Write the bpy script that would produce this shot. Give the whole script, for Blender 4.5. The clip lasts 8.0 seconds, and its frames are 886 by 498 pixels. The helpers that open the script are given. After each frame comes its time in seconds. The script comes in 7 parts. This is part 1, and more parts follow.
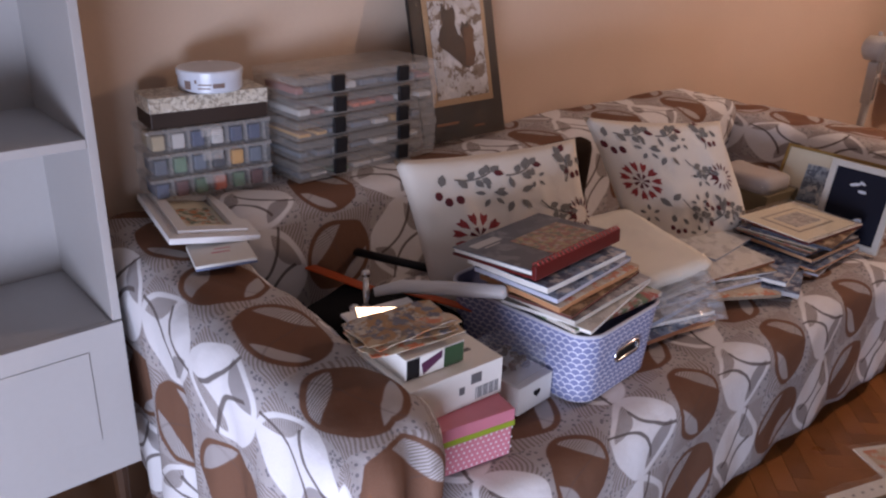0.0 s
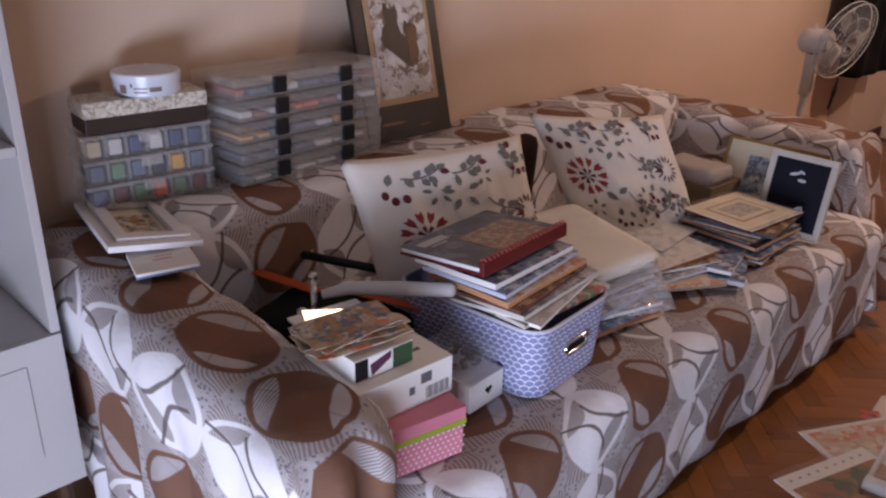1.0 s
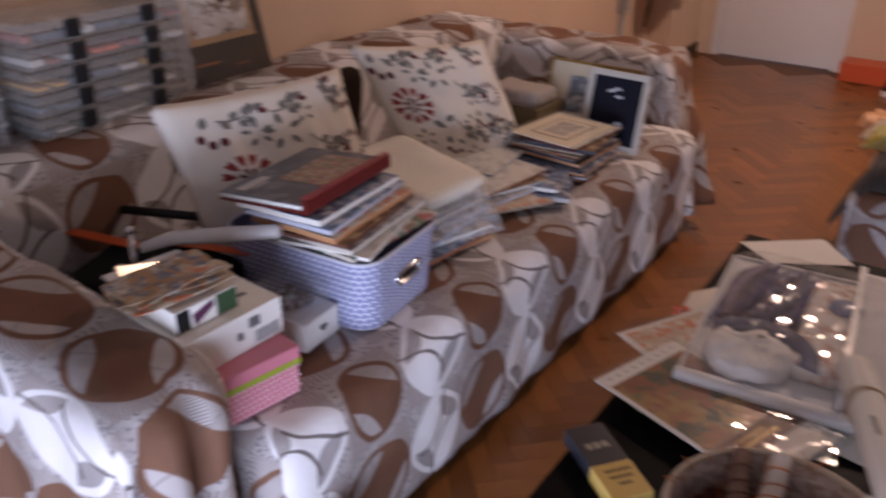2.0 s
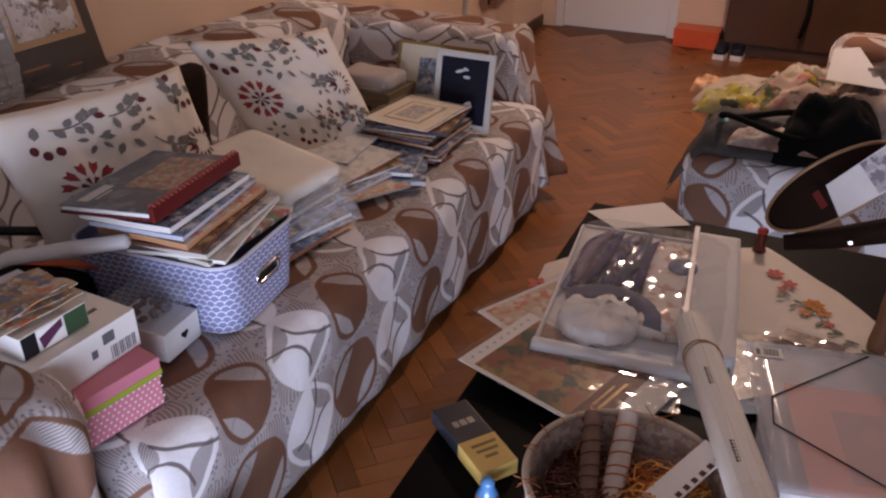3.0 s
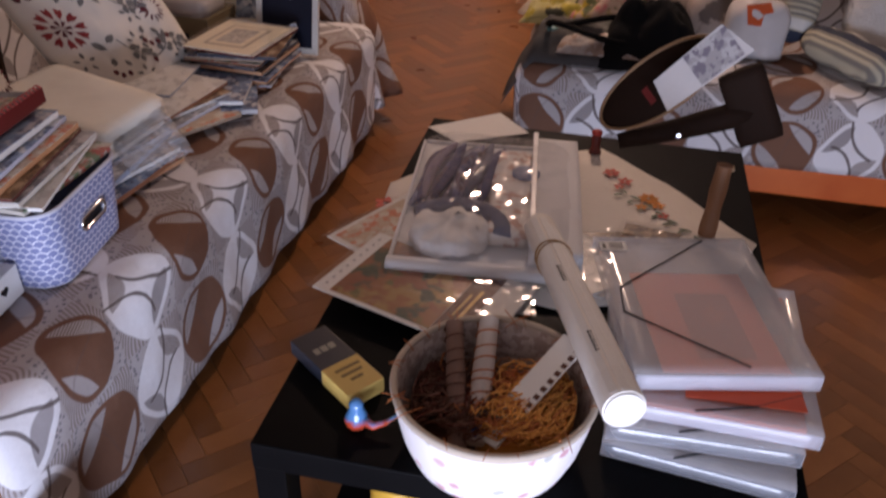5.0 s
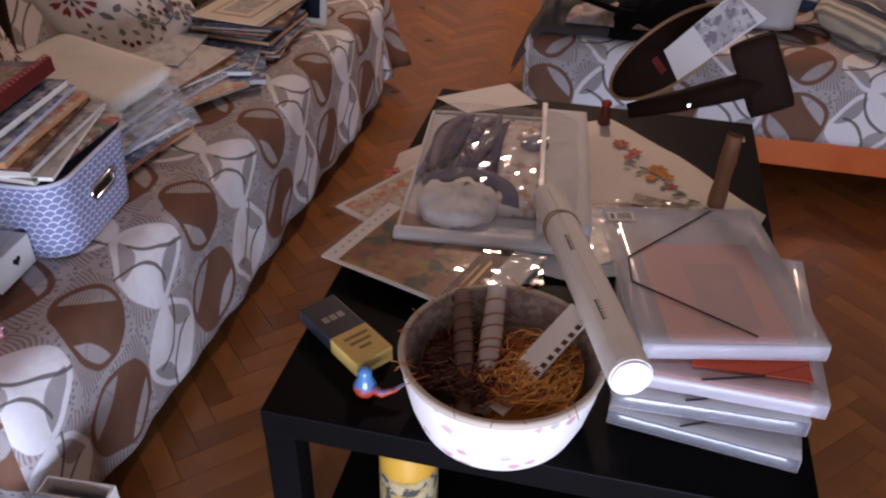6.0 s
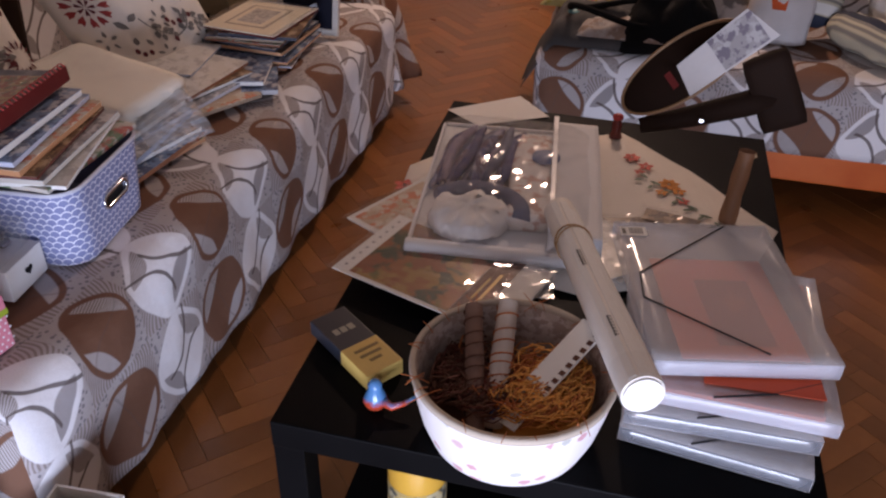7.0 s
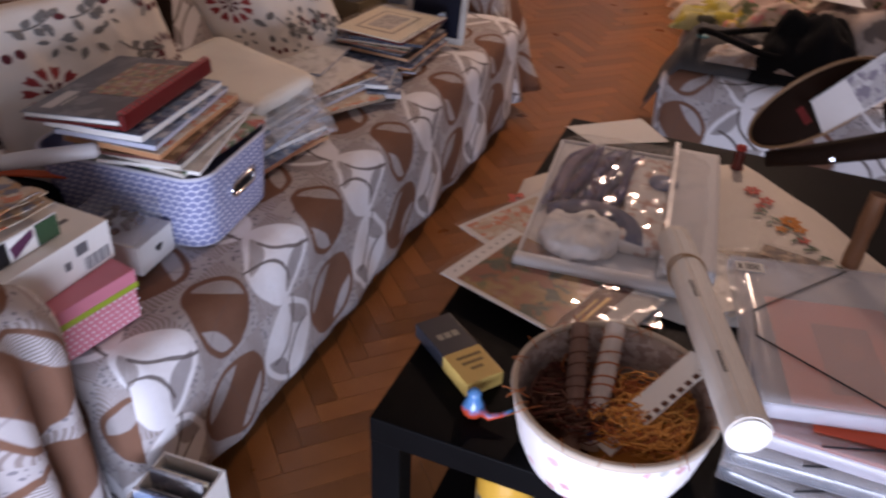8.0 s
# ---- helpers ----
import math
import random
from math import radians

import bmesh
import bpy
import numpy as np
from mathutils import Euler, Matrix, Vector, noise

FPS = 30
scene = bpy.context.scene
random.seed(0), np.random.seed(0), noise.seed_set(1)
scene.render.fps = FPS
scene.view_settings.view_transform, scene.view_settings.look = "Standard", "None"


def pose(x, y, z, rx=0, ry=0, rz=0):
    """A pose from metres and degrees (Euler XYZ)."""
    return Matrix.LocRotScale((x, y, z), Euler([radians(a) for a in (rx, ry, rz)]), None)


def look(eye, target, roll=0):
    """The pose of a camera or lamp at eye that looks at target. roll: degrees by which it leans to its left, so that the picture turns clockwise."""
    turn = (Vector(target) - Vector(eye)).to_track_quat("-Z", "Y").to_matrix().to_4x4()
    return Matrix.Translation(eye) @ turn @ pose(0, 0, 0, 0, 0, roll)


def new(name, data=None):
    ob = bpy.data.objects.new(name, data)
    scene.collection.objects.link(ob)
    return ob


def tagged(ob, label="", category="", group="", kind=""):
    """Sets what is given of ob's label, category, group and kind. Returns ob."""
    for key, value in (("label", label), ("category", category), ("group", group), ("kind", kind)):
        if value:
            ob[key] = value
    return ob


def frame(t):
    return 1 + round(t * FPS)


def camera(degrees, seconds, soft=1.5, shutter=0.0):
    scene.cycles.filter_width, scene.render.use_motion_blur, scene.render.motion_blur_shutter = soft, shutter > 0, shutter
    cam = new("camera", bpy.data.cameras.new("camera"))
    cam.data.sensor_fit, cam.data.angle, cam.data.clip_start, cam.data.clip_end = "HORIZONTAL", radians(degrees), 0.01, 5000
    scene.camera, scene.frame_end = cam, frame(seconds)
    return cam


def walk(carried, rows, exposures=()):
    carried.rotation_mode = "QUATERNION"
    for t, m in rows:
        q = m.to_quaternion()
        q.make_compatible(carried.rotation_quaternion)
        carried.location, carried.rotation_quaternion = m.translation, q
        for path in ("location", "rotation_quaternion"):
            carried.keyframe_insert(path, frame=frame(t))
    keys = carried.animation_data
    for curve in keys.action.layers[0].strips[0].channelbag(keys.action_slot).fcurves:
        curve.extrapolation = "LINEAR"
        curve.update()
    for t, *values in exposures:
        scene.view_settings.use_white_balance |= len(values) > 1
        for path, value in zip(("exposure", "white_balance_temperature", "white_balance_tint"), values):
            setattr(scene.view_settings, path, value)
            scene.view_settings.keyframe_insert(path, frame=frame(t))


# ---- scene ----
EXPOSURE = 0.0
cam = camera(57.0, 8.0, 2.2, 0.4)
PATH = [
    (0, (0.354, -0.846, 1.36), (-1.024, 0.37, 0.573), 1.9),
    (0.5, (0.353, -0.844, 1.358), (-1.018, 0.382, 0.573), 1.5),
    (1, (0.36, -0.827, 1.351), (-0.947, 0.47, 0.57), 1.4),
    (1.5, (0.361, -0.816, 1.332), (-0.896, 0.49, 0.485), 2.1),
    (2, (0.413, -0.78, 1.342), (-0.593, 0.688, 0.43), 0.8),
    (2.2, (0.451, -0.768, 1.355), (-0.428, 0.768, 0.424), 0.3),
    (3.3, (0.442, -0.779, 1.373), (-0.264, 0.829, 0.416), 0.7),
    (3.5, (0.436, -0.783, 1.363), (-0.232, 0.856, 0.432), 1.2),
    (4, (0.44, -0.761, 1.348), (0.018, 0.971, 0.442), 1.8),
    (4.5, (0.432, -0.763, 1.345), (0.079, 0.97, 0.41), 1.6),
    (5, (0.431, -0.755, 1.334), (0.095, 0.885, 0.24), 1.7),
    (5.2, (0.434, -0.761, 1.331), (0.1, 0.851, 0.194), 1.5),
    (6.5, (0.429, -0.76, 1.331), (0.072, 0.837, 0.181), 1.6),
    (7, (0.424, -0.759, 1.335), (0.058, 0.851, 0.205), 1.8),
    (7.5, (0.423, -0.76, 1.338), (0.027, 0.846, 0.214), 1.9),
    (8, (0.404, -0.777, 1.347), (-0.19, 0.771, 0.228), 2.7),
]
walk(cam, [(t, look(eye, target, roll)) for t, eye, target, roll in PATH],
     exposures=((0.0, EXPOSURE, 7230, 32), (4.5, EXPOSURE, 7230, 32), (5.2, EXPOSURE - 0.10, 7230, 32), (7.2, EXPOSURE - 0.10, 7230, 32), (8.0, EXPOSURE, 7230, 32)))

# ---- light ----
world = bpy.data.worlds.new("world")
scene.world = world
world.use_nodes = True
sky = world.node_tree.nodes.new("ShaderNodeTexSky")
sky.sky_type, sky.sun_disc = "NISHITA", False
sky.sun_elevation, sky.sun_rotation = radians(35), radians(200)
world.node_tree.links.new(sky.outputs[0], world.node_tree.nodes["Background"].inputs[0])
world.node_tree.nodes["Background"].inputs[1].default_value = 0.12


def area_light(name, place, target, w, h, power, colour):
    data = bpy.data.lights.new(name, "AREA")
    data.shape, data.size, data.size_y, data.energy, data.color = "RECTANGLE", w, h, power, colour
    ob = new(name, data)
    ob.matrix_world = look(place, target)
    return ob


# daylight of the glazed balcony door behind the camera, let in low down
area_light("window_daylight", (0.62, -1.67, 0.30), (-0.05, 0.8, 0.42), 1.5, 0.52, 73, (0.55, 0.75, 1.0))
# the warm ceiling lamp of the passage
bulb = bpy.data.lights.new("passage_bulb", "POINT")
bulb.energy, bulb.color, bulb.shadow_soft_size = 80, (1.0, 0.80, 0.61), 0.055
new("passage_bulb", bulb).location = (0.20, 3.00, 2.28)

# ---- helpers for shapes ----
def thing(name, label, category, place=(0, 0, 0), turn=0.0, group="", kind=""):
    """An Empty at a thing's base, which parents its parts."""
    ob = new(name)
    ob.empty_display_size = 0.05
    ob.matrix_world = pose(*place, 0, 0, turn)
    return tagged(ob, label, category, group, kind)


def part(name, bm, material, parent=None, label="", smooth=False, angle=None):
    """Links a bmesh as one mesh object under a thing or a part."""
    me = bpy.data.meshes.new(name)
    bm.normal_update()
    bm.to_mesh(me)
    bm.free()
    for m in material if isinstance(material, (list, tuple)) else [material]:
        me.materials.append(m)
    if smooth:
        me.shade_smooth()
    if angle:
        me.shade_smooth()
        me.set_sharp_from_angle(angle=radians(angle))
    ob = new(name, me)
    if parent:
        ob.parent = parent
    if name.split("_")[-1] in ("bars", "marks", "holes", "dots", "figures", "pieces", "threads", "wires") or name == "barcode":
        tagged(ob, kind="stuff")
    return tagged(ob, label)


def single(name, bm, material, label, category, m=None, group="", kind="", smooth=False, angle=None):
    """A thing that is one mesh."""
    ob = part(name, bm, material, None, "", smooth, angle)
    if m is not None:
        ob.matrix_world = m
    return tagged(ob, label, category, group, kind)


def put(bm, other, m=None):
    """Joins other into bm, moved by m."""
    if m is not None:
        bmesh.ops.transform(other, matrix=m, verts=other.verts)
    me = bpy.data.meshes.new("joined")
    other.to_mesh(me)
    other.free()
    bm.from_mesh(me)
    bpy.data.meshes.remove(me)
    return bm


def box(x0, x1, y0, y1, z0, z1, bevel=0.0, seg=2):
    bm = bmesh.new()
    bmesh.ops.create_cube(bm, size=1.0)
    for v in bm.verts:
        v.co = Vector(((x0 + x1) / 2 + v.co.x * (x1 - x0), (y0 + y1) / 2 + v.co.y * (y1 - y0), (z0 + z1) / 2 + v.co.z * (z1 - z0)))
    if bevel:
        bmesh.ops.bevel(bm, geom=list(bm.edges), offset=bevel, segments=seg, profile=0.6, affect="EDGES")
    return bm


def lathe(profile, seg=32, closed=False):
    """Turns (radius, height) pairs round the z axis."""
    bm = bmesh.new()
    rings = []
    for r, z in profile:
        rings.append([bm.verts.new((r * math.cos(a), r * math.sin(a), z)) for a in (2 * math.pi * k / seg for k in range(seg))])
    for a, b in zip(rings, rings[1:]):
        for k in range(seg):
            bm.faces.new((a[k], a[(k + 1) % seg], b[(k + 1) % seg], b[k]))
    if not closed:
        bm.faces.new(list(reversed(rings[0])))
        bm.faces.new(rings[-1])
    else:
        for k in range(seg):
            a, b = rings[-1], rings[0]
            bm.faces.new((a[k], a[(k + 1) % seg], b[(k + 1) % seg], b[k]))
    bmesh.ops.remove_doubles(bm, verts=bm.verts, dist=1e-6)
    bmesh.ops.recalc_face_normals(bm, faces=bm.faces)
    return bm


def rod(points, radius, seg=8, caps=True):
    """A round bar along a line of points; radius may be one per point."""
    bm = bmesh.new()
    pts = [Vector(p) for p in points]
    rad = radius if isinstance(radius, (list, tuple)) else [radius] * len(pts)
    rings = []
    side = None
    for k, p in enumerate(pts):
        d = (pts[min(k + 1, len(pts) - 1)] - pts[max(k - 1, 0)]).normalized()
        if side is None:
            side = d.orthogonal().normalized()
        side = (side - d * side.dot(d)).normalized()
        up = d.cross(side)
        rings.append([bm.verts.new(p + rad[k] * (math.cos(a) * side + math.sin(a) * up)) for a in (2 * math.pi * j / seg for j in range(seg))])
    for a, b in zip(rings, rings[1:]):
        for k in range(seg):
            bm.faces.new((a[k], a[(k + 1) % seg], b[(k + 1) % seg], b[k]))
    if caps:
        bm.faces.new(list(reversed(rings[0])))
        bm.faces.new(rings[-1])
    bmesh.ops.recalc_face_normals(bm, faces=bm.faces)
    return bm


def sheet(w, h, thick=0.001, nx=10, ny=10, lift=None):
    """A thin sheet with its middle at the origin; lift(u, v) bends it, u and v from -1 to 1."""
    bm = bmesh.new()
    lift = lift or (lambda u, v: 0.0)
    rows = {}
    for side, dz in ((0, 0.0), (1, thick)):
        for i in range(nx + 1):
            for j in range(ny + 1):
                u, v = 2 * i / nx - 1, 2 * j / ny - 1
                rows[side, i, j] = bm.verts.new((u * w / 2, v * h / 2, lift(u, v) + dz))
    for i in range(nx):
        for j in range(ny):
            bm.faces.new((rows[1, i, j], rows[1, i + 1, j], rows[1, i + 1, j + 1], rows[1, i, j + 1]))
            bm.faces.new((rows[0, i, j], rows[0, i, j + 1], rows[0, i + 1, j + 1], rows[0, i + 1, j]))
    for i in range(nx):
        bm.faces.new((rows[0, i, 0], rows[0, i + 1, 0], rows[1, i + 1, 0], rows[1, i, 0]))
        bm.faces.new((rows[0, i + 1, ny], rows[0, i, ny], rows[1, i, ny], rows[1, i + 1, ny]))
    for j in range(ny):
        bm.faces.new((rows[0, 0, j + 1], rows[0, 0, j], rows[1, 0, j], rows[1, 0, j + 1]))
        bm.faces.new((rows[0, nx, j], rows[0, nx, j + 1], rows[1, nx, j + 1], rows[1, nx, j]))
    return bm


def outline(points, z0, z1):
    """An upright prism over an outline of (x, y) points."""
    bm = bmesh.new()
    low = [bm.verts.new((x, y, z0)) for x, y in points]
    top = [bm.verts.new((x, y, z1)) for x, y in points]
    n = len(points)
    bm.faces.new(list(reversed(low)))
    bm.faces.new(top)
    for k in range(n):
        bm.faces.new((low[k], low[(k + 1) % n], top[(k + 1) % n], top[k]))
    bmesh.ops.recalc_face_normals(bm, faces=bm.faces)
    return bm


def soft_box(x0, x1, y0, y1, z0, z1, r, step=0.025, wave=0.0, seed=0.0, folds=0.0, across=False, slip=(0.0, 0.0)):
    """A padded block under cloth: rounded edges, slight waves, and a UV map in metres that unfolds from the top."""
    bm = bmesh.new()
    uv = bm.loops.layers.uv.new("UVMap")
    lo, hi = Vector((x0, y0, z0)), Vector((x1, y1, z1))
    n = [max(2, round((hi[k] - lo[k]) / step)) for k in range(3)]
    found = {}

    def vert(p):
        key = tuple(round(c, 5) for c in p)
        if key not in found:
            q = Vector(p)
            core = Vector([min(max(q[k], lo[k] + r), hi[k] - r) for k in range(3)])
            if q.z < lo.z + r:
                core.z = q.z
            d = q - core
            out = d.normalized() if d.length > 1e-9 else Vector((0, 0, 1))
            q = core + out * min(r, d.length) if d.length > 1e-9 else q
            q = q + out * wave * noise.noise(Vector((q.x * 5 + seed, q.y * 5, q.z * 5)))
            q = q + out * wave * 0.35 * noise.noise(Vector((q.x * 17 + seed, q.y * 17, q.z * 9)))
            if folds:
                low = min(1.0, max(0.0, (z1 - r - q.z) / (z1 - z0)))
                q = q + out * folds * low * math.sin((q.x * 0.9 + q.y) * 26 + 3 * noise.noise(Vector((q.x * 3, q.y * 3, seed))))
            found[key] = bm.verts.new(q)
        return found[key]

    def face_grid(axis, value):
        a, b = [k for k in range(3) if k != axis]
        for i in range(n[a]):
            for j in range(n[b]):
                flat = []
                for di, dj in ((0, 0), (1, 0), (1, 1), (0, 1)):
                    p = [0.0, 0.0, 0.0]
                    p[axis], p[a], p[b] = value, lo[a] + (hi[a] - lo[a]) * (i + di) / n[a], lo[b] + (hi[b] - lo[b]) * (j + dj) / n[b]
                    flat.append(p)
                try:
                    f = bm.faces.new([vert(p) for p in flat])
                except ValueError:
                    continue
                for loop, p in zip(f.loops, flat):
                    u, v = p[1], p[0]
                    if axis == 0:
                        v += (z1 - p[2]) * (1 if value > (x0 + x1) / 2 else -1)
                    if axis == 1:
                        u += (z1 - p[2]) * (1 if value > (y0 + y1) / 2 else -1)
                    a_uv = (v, u) if across else (u, v)
                    loop[uv].uv = (a_uv[0] + slip[0], a_uv[1] + slip[1])

    for axis in range(3):
        face_grid(axis, lo[axis])
        face_grid(axis, hi[axis])
    bmesh.ops.recalc_face_normals(bm, faces=bm.faces)
    return bm


# ---- materials ----
class Sum:
    """Arithmetic on shader sockets, so that a printed pattern can be written as a formula."""
    tree = None

    def __init__(self, socket):
        self.s = socket

    @staticmethod
    def op(kind, *args, clamp=False):
        node = Sum.tree.nodes.new("ShaderNodeMath")
        node.operation, node.use_clamp = kind, clamp
        for k, a in enumerate(args):
            if isinstance(a, Sum):
                Sum.tree.links.new(a.s, node.inputs[k])
            else:
                node.inputs[k].default_value = a
        return Sum(node.outputs[0])

    def __add__(self, o): return Sum.op("ADD", self, o)
    def __radd__(self, o): return Sum.op("ADD", self, o)
    def __sub__(self, o): return Sum.op("SUBTRACT", self, o)
    def __rsub__(self, o): return Sum.op("SUBTRACT", o, self)
    def __mul__(self, o): return Sum.op("MULTIPLY", self, o)
    def __rmul__(self, o): return Sum.op("MULTIPLY", self, o)
    def __truediv__(self, o): return Sum.op("DIVIDE", self, o)
    def __pow__(self, o): return Sum.op("POWER", self, o)
    def floor(self): return Sum.op("FLOOR", self)
    def fract(self): return Sum.op("FRACT", self)
    def abs(self): return Sum.op("ABSOLUTE", self)
    def sin(self): return Sum.op("SINE", self)
    def sqrt(self): return Sum.op("SQRT", self)
    def low(self, o): return Sum.op("MINIMUM", self, o)
    def high(self, o): return Sum.op("MAXIMUM", self, o)

    def below(self, edge, soft=0.0015):
        """1 where the value lies under edge, with a narrow soft rim."""
        return Sum.op("MULTIPLY_ADD", self, -1.0 / soft, edge / soft + 0.5, clamp=True)


def ramp_mix(tree, a, b, fac):
    node = tree.nodes.new("ShaderNodeMix")
    node.data_type = "RGBA"
    for socket, value in ((node.inputs[6], a), (node.inputs[7], b), (node.inputs[0], fac)):
        if isinstance(value, Sum):
            value = value.s
        if isinstance(value, bpy.types.NodeSocket):
            tree.links.new(value, socket)
        elif isinstance(value, (tuple, list)):
            socket.default_value = (*value, 1.0)
        else:
            socket.default_value = value
    return node.outputs[2]


def coords(tree, which="Object"):
    return tree.nodes.new("ShaderNodeTexCoord").outputs[which]


def noise_node(tree, vector, scale, detail=3.0, rough=0.55):
    node = tree.nodes.new("ShaderNodeTexNoise")
    node.inputs["Scale"].default_value, node.inputs["Detail"].default_value, node.inputs["Roughness"].default_value = scale, detail, rough
    tree.links.new(vector, node.inputs["Vector"])
    return node.outputs["Fac"]


def material(name, colour, rough=0.6, other=None, scale=6.0, fine=120.0, bump=0.15, metal=0.0, spread=0.12, alpha=1.0, random=0.0, specular=0.5, depth=0.002):
    """A surface with stains at one scale and grain at a finer one. other: the second colour of the stains."""
    mat = bpy.data.materials.new(name)
    mat.use_nodes = True
    tree = mat.node_tree
    bsdf = tree.nodes["Principled BSDF"]
    where = coords(tree)
    large, small = noise_node(tree, where, scale), noise_node(tree, where, fine, 2.0)
    dark = tuple(c * (1 - spread) for c in colour)
    light = other or tuple(min(1.0, c * (1 + spread)) for c in colour)
    Sum.tree = tree
    base = ramp_mix(tree, dark, light, Sum.op("MULTIPLY_ADD", Sum(large), 1.6, -0.3, clamp=True))
    base = ramp_mix(tree, base, tuple(c * 0.8 for c in colour), Sum(small) * 0.25)
    if random:
        info = tree.nodes.new("ShaderNodeObjectInfo")
        hue = tree.nodes.new("ShaderNodeHueSaturation")
        tree.links.new(base, hue.inputs["Color"])
        tree.links.new((Sum(info.outputs["Random"]) * (2 * random) + (1.0 - random)).s, hue.inputs["Value"])
        base = hue.outputs["Color"]
    tree.links.new(base, bsdf.inputs["Base Color"])
    tree.links.new((Sum(large) * 0.15 + (rough - 0.075)).s, bsdf.inputs["Roughness"])
    bsdf.inputs["Metallic"].default_value = metal
    bsdf.inputs["Specular IOR Level"].default_value = specular
    bsdf.inputs["Alpha"].default_value = alpha
    if bump:
        b = tree.nodes.new("ShaderNodeBump")
        b.inputs["Strength"].default_value, b.inputs["Distance"].default_value = bump, depth
        tree.links.new(small, b.inputs["Height"])
        tree.links.new(b.outputs[0], bsdf.inputs["Normal"])
    return mat


def clear_plastic(name, tint=(0.93, 0.94, 0.96), alpha=0.25, rough=0.12, dents=0.4, shine=0.04, rim=0.22):
    """Thin plastic: mostly see-through, a little cloudy, with gloss over small dents."""
    mat = bpy.data.materials.new(name)
    mat.use_nodes = True
    tree = mat.node_tree
    tree.nodes.remove(tree.nodes["Principled BSDF"])
    cloudy, through_it, gloss = (tree.nodes.new("ShaderNodeBsdf" + k) for k in ("Diffuse", "Transparent", "Glossy"))
    cloudy.inputs["Color"].default_value = (*tint, 1)
    gloss.inputs["Roughness"].default_value = rough
    b = tree.nodes.new("ShaderNodeBump")
    b.inputs["Strength"].default_value, b.inputs["Distance"].default_value = dents, 0.004 + 0.016 * max(0.0, dents - 0.5)
    tree.links.new(noise_node(tree, coords(tree), 13.0, 2.0), b.inputs["Height"])
    facing = tree.nodes.new("ShaderNodeLayerWeight")
    facing.inputs["Blend"].default_value = 0.25
    Sum.tree = tree
    fresnel = Sum(facing.outputs["Facing"]) * rim + shine
    for node in (gloss, facing):
        tree.links.new(b.outputs[0], node.inputs["Normal"])
    body, coat_mix = tree.nodes.new("ShaderNodeMixShader"), tree.nodes.new("ShaderNodeMixShader")
    body.inputs[0].default_value = alpha
    tree.links.new(through_it.outputs[0], body.inputs[1])
    tree.links.new(cloudy.outputs[0], body.inputs[2])
    tree.links.new(fresnel.s, coat_mix.inputs[0])
    tree.links.new(body.outputs[0], coat_mix.inputs[1])
    tree.links.new(gloss.outputs[0], coat_mix.inputs[2])
    tree.links.new(coat_mix.outputs[0], tree.nodes["Material Output"].inputs[0])
    return mat


